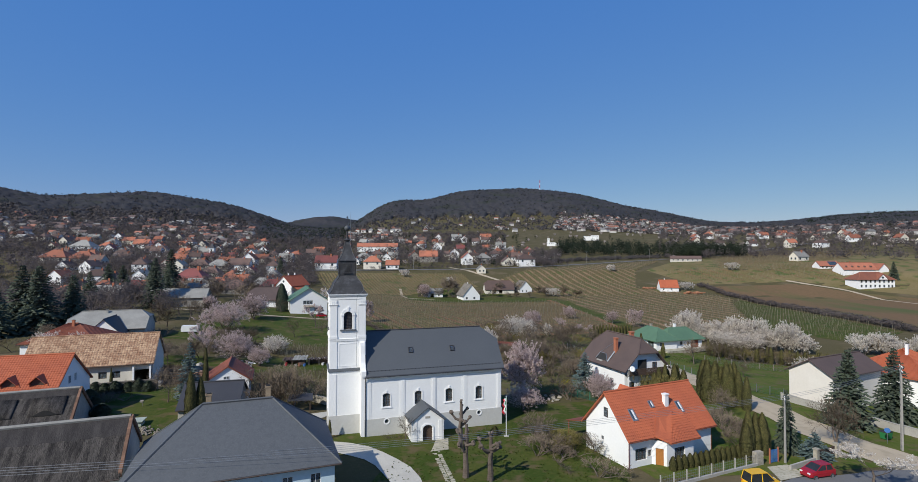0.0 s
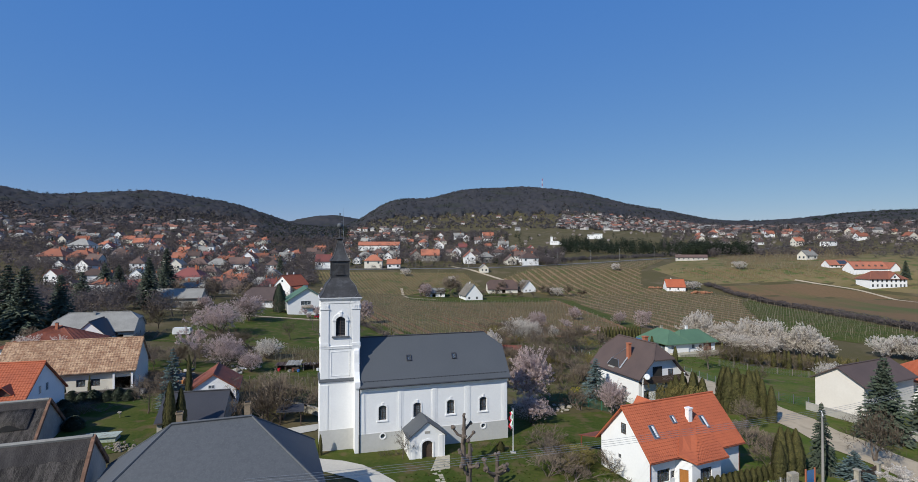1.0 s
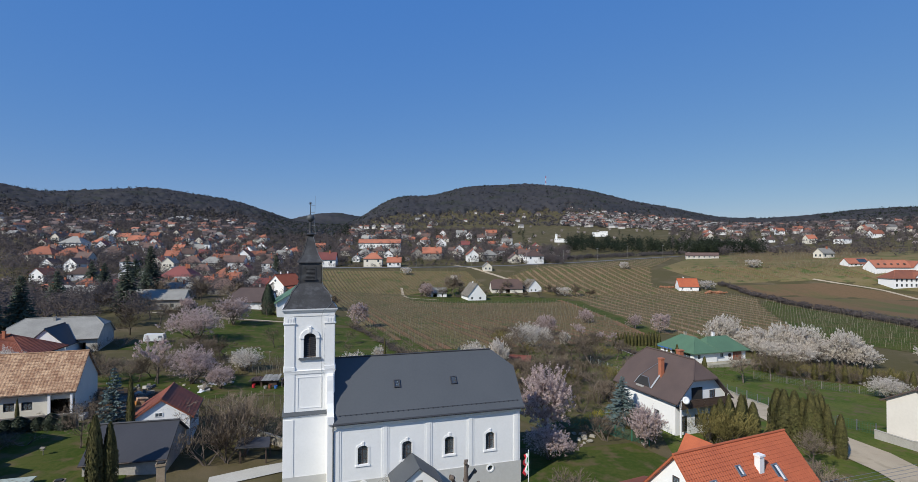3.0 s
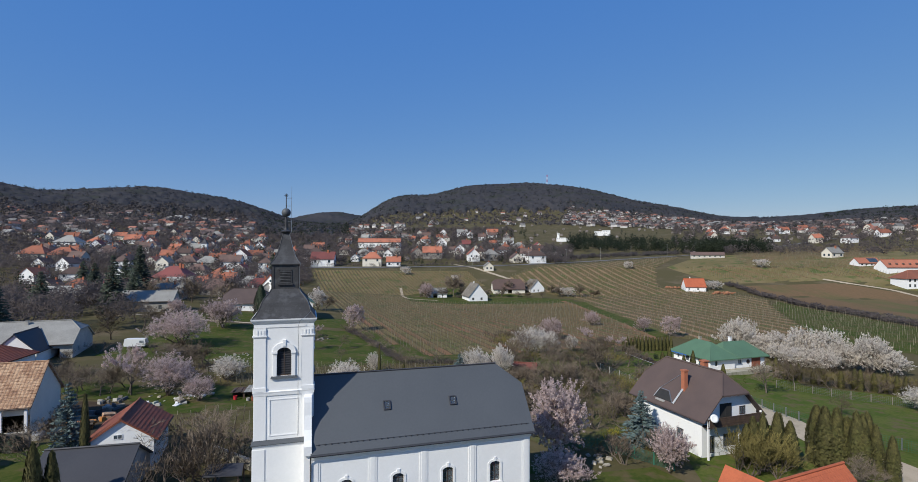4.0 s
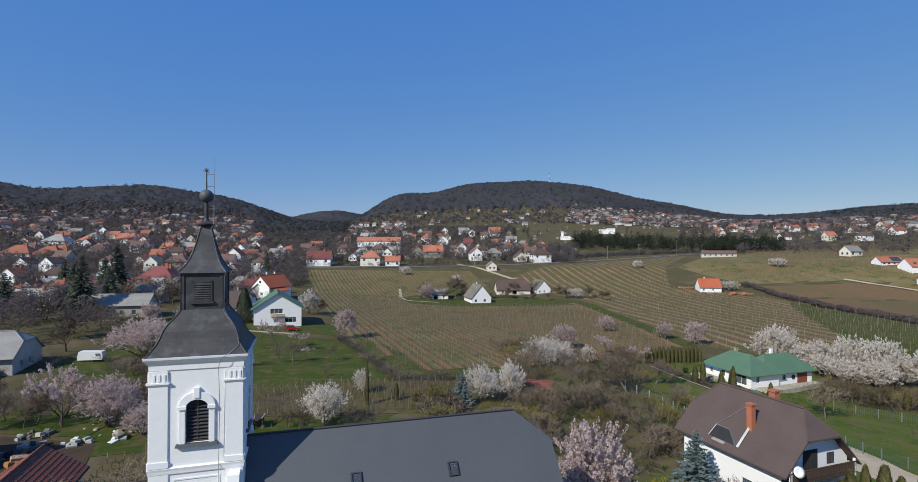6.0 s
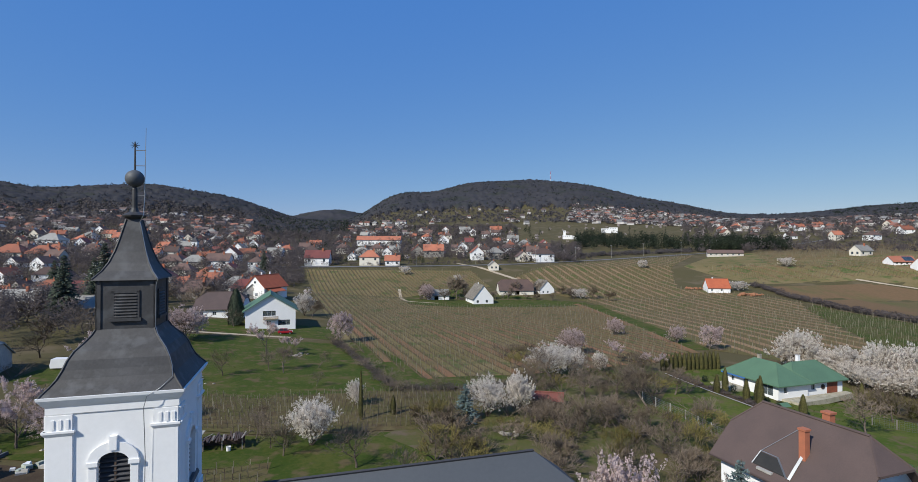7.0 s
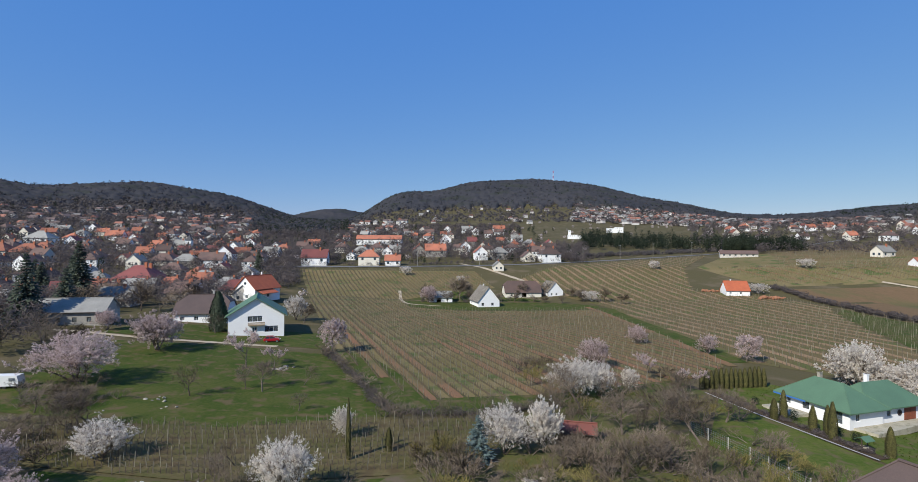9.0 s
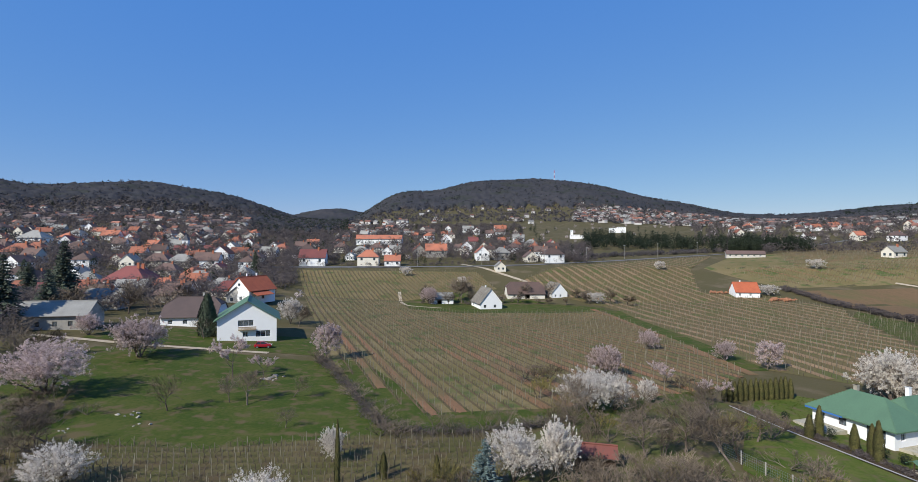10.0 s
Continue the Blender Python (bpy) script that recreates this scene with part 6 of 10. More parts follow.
# x, y, height, width of the crown, look
WHITE_TREES = [(-45.6, 115.0, 5.0, 7.1), (-21.0, 107.5, 6.8, 6.6), (-18.9, 124.4, 4.8, 3.6), (-62.4, 230.6, 9.0, 8.6), (2.7, 120.8, 6.8, 7.4), (7.8, 121.4, 7.6, 5.6),
               (17.0, 146.0, 7.8, 10.0), (21.5, 147.9, 6.6, 6.5), (28.2, 152.1, 4.8, 4.2), (85.3, 112.6, 4.9, 7.4), (-85.0, 101.8, 6.5, 8.0), (-94.0, 104.8, 6.0, 8.0)]
PINK_TREES = [(-71.2, 144.2, 9.6, 15.0), (-73.9, 171.2, 9.6, 12.5), (-35.7, 180.2, 9.2, 8.2), (26.4, 171.3, 7.0, 8.0), (45.9, 202.6, 5.8, 5.8), (60.4, 190.4, 5.6, 5.8), (66.0, 182.3, 7.3, 6.9),
              (12.2, 80.0, 11.4, 9.4), (11.4, 74.0, 4.8, 6.6), (25.4, 78.5, 6.0, 5.6), (-50.2, 103.0, 7.7, 9.4), (-43.4, 100.4, 4.4, 5.4), (-22.9, 312.1, 9.0, 9.5), (-98.0, 188.0, 6.0, 6.0)]
SPARSE = [(-56.0, 102.1, 9.0, 7.6), (-48.6, 161.0, 8.4, 7.0), (-43.0, 161.8, 5.0, 5.0), (40.0, 153.3, 5.0, 5.5), (35.0, 162.4, 5.6, 5.5)]
for forms, rows, look_of in ((WHITE_FORMS, WHITE_TREES, "white"), (PINK_FORMS, PINK_TREES, "pale pink")):
    for i, (x, y, h, w) in enumerate(rows):
        far = y > 170
        f = forms[4 + i % 2] if far else forms[i % 3]
        if w > 0.95 * h:
            f = (WHITE_DOMES if look_of == "white" else PINK_DOMES)[i % 2]
            if y > 158:
                f = (FAR_WHITE if look_of == "white" else FAR_PINK)[i % 3]
        plant("blossom_tree", f"{look_of} flowering almond tree, {'broad' if w > h else 'upright'} crown", "tree", f, x, y, h * 0.95, 0.86 * w / max(5.6, f["width"]), 6.0, rng.uniform(0, 360), "flowering trees")
for x, y, h, w in SPARSE:
    plant("blossom_tree", "sparsely flowering fruit tree with thin branches", "tree", PINK_FORMS[3], x, y, h, w / 5.6, 6.0, rng.uniform(0, 360), "flowering trees")
plant("blossom_tree", "low sprawling plum tree in pale bud by the street", "tree", WHITE_FORMS[3], 48.4, 47.4, 4.8, 1.4, 6.0, 40, "flowering trees")
# dense flowering row behind the bungalow
for i in range(13):
    t = i / 12
    x, y = 77 + 25 * t + rng.uniform(-1.5, 1.5), 163 - 22 * t + rng.uniform(-2, 2)
    plant("blossom_tree", "white flowering almond tree in a dense row", "tree", FAR_WHITE[i % 3], x, y, rng.uniform(5.6, 10.2), rng.uniform(7.0, 10.0) / FAR_WHITE[i % 3]["width"], 6.0, rng.uniform(0, 360), "flowering row")
for i in range(10):
    t = i / 9
    x, y = (82 + 15 * t if i < 5 else 100 + 30 * t) + rng.uniform(-1.5, 1.5), (150.3 - 15.8 * t if i < 5 else 152.7 - 26.7 * t) + rng.uniform(-2, 2)
    plant("blossom_tree", "white flowering almond tree in a dense row", "tree", FAR_WHITE[i % 3], x, y, rng.uniform(4.8, 8.4), rng.uniform(6.0, 9.0) / FAR_WHITE[i % 3]["width"], 6.0, rng.uniform(0, 360), "flowering row")
for x, y, h, w in ((-43.7, 382.4, 6, 7), (206.5, 377.3, 6.3, 9), (149.9, 328.1, 5.8, 9), (60, 317.5, 6, 8), (120, 400.0, 6, 7), (-8, 363.6, 5, 5)):
    plant("blossom_tree", "lone flowering tree in the fields", "tree", WHITE_FORMS[4], x, y, h, w / 5.6, 6.0, rng.uniform(0, 360), "flowering trees")
# bare orchard and garden trees
for i, (x, y, h, w) in enumerate([(-6.7, 59.4, 4.4, 3.0), (12, 135.7, 6.5, 6), (17, 140.6, 7.5, 7), (23, 138.2, 8.0, 7), (26, 130.9, 8.5, 8), (32, 128.5, 7.5, 7), (20, 128.5, 7, 7), (38, 135.7, 6, 6), (-14, 310.3, 7, 7), (-24, 312.7, 6, 6), (20, 317.5, 7, 7), (26, 329.7, 9, 8), (38, 332.1, 8, 8), (44, 312.7, 5, 5), (56, 317.5, 7, 7), (-2, 317.5, 7, 7), (-49.0, 140.3, 6.0, 5.0), (-38.4, 144.6, 5.4, 5.2), (-41.9, 145.8, 5.6, 3.6), (-28.6, 135.1, 3.2, 3.0), (-33.0, 150.3, 4.0, 3.6), (-13.5, 101.2, 6.4, 6.4), (29.3, 136.0, 6.8, 6.0), (30.0, 125.4, 7.2, 7.6),
                                    (53.5, 60.1, 7.8, 7.4), (53.9, 60.3, 7.2, 7.0), (-7.3, 318.4, 14.0, 11.0), (60.5, 119.5, 7.4, 7.0), (71.4, 128.0, 6.4, 6.4), (77.9, 126.1, 5.6, 5.6), (66.0, 106.7, 4.6, 4.4), (-47.0, 71.5, 6.6, 5.0), (-64.0, 97.0, 6.0, 6.0), (-60.0, 111.5, 6.0, 6.0), (-90.0, 157.6, 8.0, 9.0), (-90.0, 145.0, 6.0, 8.0),
                                    (-100.0, 169.7, 9.0, 9.0), (20.0, 116.4, 5.6, 6.0), (36.0, 143.0, 6.0, 5.6), (44.0, 72.7, 5.5, 5.0), (-31.0, 80.6, 6.0, 7.0), (-34.0, 74.5, 5.6, 6.6), (-63.4, 99.7, 4.6, 4.2), (-28.9, 108.7, 4.4, 4.0), (-29.3, 115.0, 3.6, 3.2), (-23.3, 103.8, 4.6, 4.4), (-26.0, 106.2, 3.8, 3.6), (-60.5, 101.0, 4.8, 4.0)]):
    plant("bare_tree", "leafless fruit tree with fine grey-brown twigs", "tree", BARE_FAR[i % 2] if y > 242 else BARE[i % 3], x, y, h, w / 5.0, 6.0, rng.uniform(0, 360), "bare trees")
# bare trees round the farm and in the gardens beyond the orchard
for i, (x, y, h, w) in enumerate([(-9.5, 322.4, 11, 10), (-4.0, 329.7, 9, 9), (14.0, 317.5, 5, 6), (52, 329.7, 5.5, 6), (56, 324.8, 5, 6), (66, 317.5, 8.5, 8), (72, 310.3, 5.5, 7), (36, 317.5, 3.5, 5), (30, 317.5, 3, 4), (-26, 324.8, 8, 8),
                                  (-128, 184.2, 7, 8), (-120, 207.6, 9, 10), (-98, 218.2, 9, 9), (-112, 223.0, 10, 10), (-128, 220.6, 9, 10), (-122, 237.6, 10, 10), (-108, 242.4, 9, 9), (-86, 184.2, 5, 6),
                                  (-134, 242.4, 10, 10), (-66, 206.0, 6, 6), (-58, 225.4, 7, 7), (-100, 157.6, 7, 8), (-92, 167.3, 6, 7)]):
    plant("bare_tree", "spreading leafless tree with grey-brown twigs", "tree", BARE_FAR[i % 2], x, y, h, w / 5.0, 6.0, rng.uniform(0, 360), "bare trees")
for i in range(24):  # dark brush below the orchard
    x, y = (rng.uniform(-72, -58), rng.uniform(130.3, 137)) if i < 14 else (rng.uniform(-64, -51), rng.uniform(112.7, 124.8))
    plant("shrub", "low dark leafless brush below the orchard", "shrub", SHRUB[i % 3], x, y, rng.uniform(1.2, 2.6), rng.uniform(0.9, 1.4), 3.2, rng.uniform(0, 360), "scrub")
# overgrown gardens left of the orchard and round the longhouse
for i in range(60):
    x, y = rng.uniform(-108, -50), rng.uniform(97, 140.6)
    if (abs(x + 70) < 15 and abs(y - 89.7) < 11) or (abs(x + 98) < 14 and abs(y - 128.5) < 18) or (x > -60 and y > 126) or (-88 < x < -68 and y > 118):
        continue
    if i % 3:
        plant("bare_tree", "leafless garden tree with grey-brown twigs", "tree", BARE[i % 3], x, y, rng.uniform(3.5, 6.5), rng.uniform(0.8, 1.3), 6.0, rng.uniform(0, 360), "garden trees")
    else:
        plant("shrub", "leafless brown garden shrub", "shrub", SHRUB[i % 3], x, y, rng.uniform(2.0, 3.4), rng.uniform(1.0, 1.6), 3.2, rng.uniform(0, 360), "scrub")
# scrub behind the church
for i in range(112):
    t = rng.random()
    if i < 68:
        x, y = rng.uniform(-8, 38), rng.uniform(97, 122.4)
    elif i < 98:
        x, y = rng.uniform(8, 42), rng.uniform(118.8, 167.3)
    else:
        x, y = rng.uniform(14, 30), rng.uniform(80, 101.8)
    if 14 < x < 18 and 120 < y < 131:
        continue
    green = i % 3 == 0 if x < 2 else rng.random() < 0.15
    plant("shrub", "budding shrub with yellowish green twigs" if green else "leafless brown shrub of dense twigs", "shrub", SHRUB[i % 3], x, y, rng.uniform(2.4, 4.8), rng.uniform(1.0, 1.7), 3.2, rng.uniform(0, 360), "scrub", TWIG_GREEN if green else None)
for i, (x, y, h) in enumerate([(-30, 69.1, 5.2), (-28, 70.3, 5.6), (-29.5, 73.3, 6.2), (-27, 72.7, 5.0), (-31.5, 75.1, 5.4), (-29, 77.0, 5.5), (-26, 75.8, 4.6), (-33, 79.4, 5.0)]):
    plant("shrub", "tall leafless brown shrub in the courtyard", "shrub", SHRUB[i % 3], x, y, h, rng.uniform(1.5, 2.0), 3.2, rng.uniform(0, 360), "scrub")
for x, y, h, w in ((35.4, 80.4, 5.6, 1.4), (34.2, 79.6, 5.0, 1.3), (37.2, 79.4, 5.4, 1.4), (36.0, 78.6, 5.0, 1.3), (38.6, 78.9, 5.0, 1.3), (34.8, 78.0, 4.4, 1.2), (37.6, 77.6, 4.6, 1.3)):
    plant("shrub", "yellowish budding willow shrub below the chalet", "shrub", SHRUB[1], x, y, h, w, 3.2, rng.uniform(0, 360), "scrub", TWIG_GREEN)
for i in range(46):  # hedges: vineyard edge, yards, garden bounds
    if i < 16:
        t = i / 15
        x, y = -38 + 28 * t, 181.8 - 52.1 * t
    elif i < 26:
        t = (i - 16) / 9
        x, y = -14 + 30 * t, 134.5 + 6.1 * t
    elif i < 36:
        x, y = rng.uniform(-90, -64), rng.uniform(128.5, 140.6)
    else:
        x, y = rng.uniform(12, 20), rng.uniform(53.3, 63)
    plant("shrub", "leafless hedge shrub of thin brown twigs", "shrub", SHRUB_FAR[i % 2] if i < 36 else SHRUB[i % 3], x + rng.uniform(-1, 1), y + rng.uniform(-1, 1), rng.uniform(1.6, 3.2), rng.uniform(0.9, 1.4), 3.2, rng.uniform(0, 360), "hedge", TWIG_GREEN if i > 36 and i % 2 else None)


def spruce_mesh(seed, tiers, per, droop, material):
    g = random.Random(seed)
    b, t = Build(), Build()
    t.lathe(0, 0, [(0.22, -0.2), (0.16, 5), (0.03, 9.8)], 6)
    for i in range(tiers):
        f = i / tiers
        z = 0.5 + 9.3 * f
        reach = 2.9 * (1 - f) ** 0.85 + 0.15
        for k in range(max(5, int(per * (1 - 0.6 * f)))):
            a = g.uniform(0, 2 * math.pi)
            L = reach * g.uniform(0.75, 1.12)
            n = 5
            for j in range(n):
                s0, s1 = L * (0.12 + 0.88 * j / n), L * (0.12 + 0.88 * (j + 1.25) / n)
                wd = 0.16 + 0.34 * (1 - j / n) * (1 - 0.5 * f)
                zz = z - droop * s0 * s0 * 0.12 + g.uniform(-0.1, 0.1)
                z2 = z - droop * s1 * s1 * 0.12 + 0.1 + g.uniform(-0.12, 0.12)
                da = g.uniform(-0.22, 0.22)
                c0, sn0, c1, sn1 = math.cos(a), math.sin(a), math.cos(a + da), math.sin(a + da)
                b.add([(s0 * c0 - wd * sn0, s0 * sn0 + wd * c0, zz - 0.16), (s1 * c1, s1 * sn1, z2), (s0 * c0 + wd * sn0, s0 * sn0 - wd * c0, zz - 0.16), (s0 * c0, s0 * sn0, zz + 0.08)], [(0, 1, 3), (3, 1, 2)])
    return {"trunk": t.mesh("trunk", BARK), "crown": b.mesh("needles", material)}


def thuja_mesh(seed, n):
    g = np.random.default_rng(seed)
    z = g.random(n) ** 0.85
    r = 0.5 * np.minimum(1, (1 - z) * 1.9) ** 0.6 * (0.85 + 0.15 * np.minimum(1, z * 8)) * g.uniform(0.8, 1.05, n)
    a = g.uniform(0, 2 * math.pi, n)
    c = np.stack([r * np.cos(a), r * np.sin(a), z * 4.9], 1)
    out = np.stack([np.cos(a), np.sin(a), np.zeros(n)], 1)
    side = np.stack([-np.sin(a), np.cos(a), np.zeros(n)], 1)
    up = np.array([0, 0, 1.0]) + out * g.uniform(0, 0.35, (n, 1)) + side * g.uniform(-0.2, 0.2, (n, 1))
    w, h = g.uniform(0.04, 0.09, (n, 1)), g.uniform(0.14, 0.3, (n, 1))
    v = np.stack([c - side * w, c + side * w + out * 0.03, c + up * h], 1).reshape(-1, 3)
    me = bpy.data.meshes.new("thuja_crown")
    me.from_pydata(v.tolist(), [], np.arange(3 * n).reshape(-1, 3).tolist())
    me.materials.append(THUJA)
    b = Build()
    b.lathe(0, 0, [(0.05, -0.1), (0.34, 0.1), (0.36, 2.6), (0.2, 4.0), (0.03, 4.7)], 8)
    return {"trunk": b.mesh("inner_foliage", THUJA), "crown": me}


SPRUCES = [spruce_mesh(1, 26, 22, 1.0, SPRUCE), spruce_mesh(2, 24, 22, 1.3, SPRUCE)]
BLUES = [spruce_mesh(3, 20, 16, 0.4, SPRUCE_BLUE)]
THUJAS = [thuja_mesh(4, 1800), thuja_mesh(5, 1800)]
DARK_SHRUBS = [{k: crown_mesh(v, SPRUCE) for k, v in f.items()} for f in THUJAS]


def evergreen(name, label, form, x, y, high, wide, base, own, group=""):
    ob = thing(name, label, "tree", pose(x, y, land(x, y) - 0.02, 0, 0, (x * 37 + y * 11) % 360) @ Matrix.Diagonal((wide / own, wide / own, high / base, 1)), group)
    part("trunk" if own > 2 else "inner_foliage", form["trunk"], None, ob)
    part("crown", form["crown"], None, ob)
    return ob


for i, (x, y, h, w) in enumerate([(61.9, 69.1, 12.4, 8.0), (72.1, 72.6, 12.4, 7.4), (76.5, 69.7, 11.0, 6.5), (45.0, 57.6, 8.5, 3.6), (-117.0, 129.7, 19.0, 13.0), (-126.0, 134.5, 19.0, 13.0), (-113.0, 137.0, 16.0, 10.0), (-122.0, 121.2, 15.0, 11.0), (288.0, 329.7, 12.0, 7.0), (-119.1, 186.9, 20.0, 11.0), (-135.2, 225.7, 24.0, 13.0),
                                    (-126.0, 208.5, 15.0, 10.0), (-162.7, 257.3, 19.0, 13.0), (-219.3, 304.2, 19.0, 13.0), (-190.0, 273.9, 18.0, 12.0), (-150.0, 193.9, 15.0, 11.0), (-142.0, 387.8, 14.0, 8.0)]):
    evergreen("spruce_tree", "tall dark green spruce with drooping branches", SPRUCES[i % 2], x, y, h, w, 9.9, 5.8, "spruces")
evergreen("blue_spruce", "small blue spruce with dense needles", BLUES[0], -0.6, 118.17, 6.0, 4.4, 9.9, 5.8)
evergreen("blue_spruce", "broad grey-green conifer below the chalet", BLUES[0], 25.1, 87.7, 7.6, 6.0, 9.9, 5.8)
evergreen("yew_bush", "broad upright dark evergreen beside the gabled house", DARK_SHRUBS[1], -73.3, 198.2, 11.0, 4.6, 4.9, 1.0)
evergreen("blue_spruce", "tall grey-green conifer beside the red-roofed cottage", BLUES[0], -45.3, 75.1, 9.6, 5.2, 9.9, 5.8)
evergreen("blue_spruce", "blue spruce at the corner of the lane", BLUES[0], 47.4, 55.6, 3.4, 4.8, 9.9, 5.8)
cols = [(-38.2, 62.1, 7.6, 1.6), (-37.2, 63.0, 6.6, 1.5), (-41.2, 72.3, 8.8, 1.0), (47.3, 138.9, 3.4, 1.2), (49.2, 139.6, 4.6, 1.15), (50.4, 134.3, 3.8, 1.15), (51.6, 132.8, 4.4, 1.1), (51.0, 130.9, 5.4, 1.25), (55.0, 125.6, 4.0, 1.2),
        (-60.8, 78.0, 3.8, 0.5), (-64.0, 76.8, 2.6, 0.5), (-17.4, 60.1, 2.6, 0.5), (-12.0, 120.6, 3.0, 0.9), (-6.0, 121.2, 2.6, 0.75), (-16.5, 117.6, 7.4, 0.6)]
for i, (x, y, h, w) in enumerate(cols):
    evergreen("thuja", "slim upright thuja column", THUJAS[i % 2], x, y, h, w, 4.9, 1.0, "thujas")
for i in range(14):
    t = i / 13
    evergreen("thuja", "clipped thuja in a boundary hedge", THUJAS[i % 2], 43.2 + 14.5 * t, 155.6 + 4.8 * t + rng.uniform(-0.2, 0.2), 3.7 + rng.uniform(-0.7, 0.7), 0.95 + rng.uniform(-0.1, 0.2), 4.9, 1.0, "thuja hedge")
for i in range(10):
    t = i / 9
    x, y = 45.6 + 4.4 * t + rng.uniform(-0.4, 0.4), 81.8 - 2.6 * t + rng.uniform(-1.2, 1.2)
    evergreen("thuja", "tall thuja beside the orange-roofed house", THUJAS[i % 2], x, y, rng.uniform(5.4, 7.6), rng.uniform(1.7, 2.5), 4.9, 1.0, "tall thujas")
evergreen("thuja", "single thuja column beside the lane", THUJAS[0], 50.2, 76.6, 5.6, 1.5, 4.9, 1.0, "tall thujas")
for x, y, h in ((39.2, 58.8, 2.8), (39.8, 63.3, 3.2), (41.0, 61.0, 3.0), (40.6, 66.2, 3.4), (42.4, 64.4, 2.6), (38.8, 69.6, 2.6)):
    plant("shrub", "dark leafless shrub beside the orange-roofed house", "shrub", SHRUB[int(y) % 3], x, y, h, 1.3, 3.2, x * 41, "scrub")
for i in range(7):
    t = i / 6
    evergreen("thuja", "slim thuja by the lane", THUJAS[i % 2], 38.0 + 3.6 * t, 55.3 + 1.9 * t + rng.uniform(-0.8, 0.8), rng.uniform(4.2, 6.4), 1.5, 4.9, 1.0, "lane thujas")
for i in range(7):
    t = i / 6
    evergreen("thuja", "thuja below the chalet", THUJAS[i % 2], 36.4 + 5.0 * t, 81.6 + rng.uniform(-0.8, 0.8), rng.uniform(4.6, 6.6), rng.uniform(1.4, 1.9), 4.9, 1.0, "chalet thujas")
for i in range(14):
    t = i / 13
    evergreen("thuja", "low thuja behind the street fence", THUJAS[i % 2], 27.0 + 11.0 * t, 50.9 + 4.6 * t, 1.7, 0.9, 4.9, 1.0, "fence thujas")
for i in range(46):
    t = i / 45
    x, y = 71 + 27 * t + rng.uniform(-0.8, 0.8), 135.7 - 14.5 * t + rng.uniform(-0.8, 0.8)
    if i % 3 == 0:
        evergreen("thuja", "thuja in the hedge along the meadow", THUJAS[i % 2], x, y, rng.uniform(3.0, 4.6), 1.3, 4.9, 1.0, "meadow hedge")
    else:
        plant("shrub", "brownish budding shrub in the meadow hedge", "shrub", SHRUB_FAR[i % 2], x, y, rng.uniform(3.4, 5.2), rng.uniform(1.0, 1.5), 3.2, rng.uniform(0, 360), "meadow hedge", TWIG_GREEN if i % 2 else None)
for x, y, h in ((11.1, 55.0, 3.0), (11.7, 62.8, 3.4), (12.6, 58.8, 3.2), (17.5, 48.8, 2.4), (13.6, 56.2, 2.6)):
    plant("shrub", "brown leafless hedge shrub beside the terrace", "shrub", SHRUB[int(x) % 3], x, y, h, 1.3, 3.2, x * 50, "scrub")

# ---- vineyards ----


def inside(poly, X, Y):
    """Which points lie in a polygon of plan points."""
    hit = np.zeros(X.shape, bool)
    for (x0, y0), (x1, y1) in zip(poly, poly[1:] + poly[:1]):
        c = (y0 > Y) != (y1 > Y)
        hit ^= c & (X < (x1 - x0) * (Y - y0) / (y1 - y0 + 1e-12) + x0)
    return hit


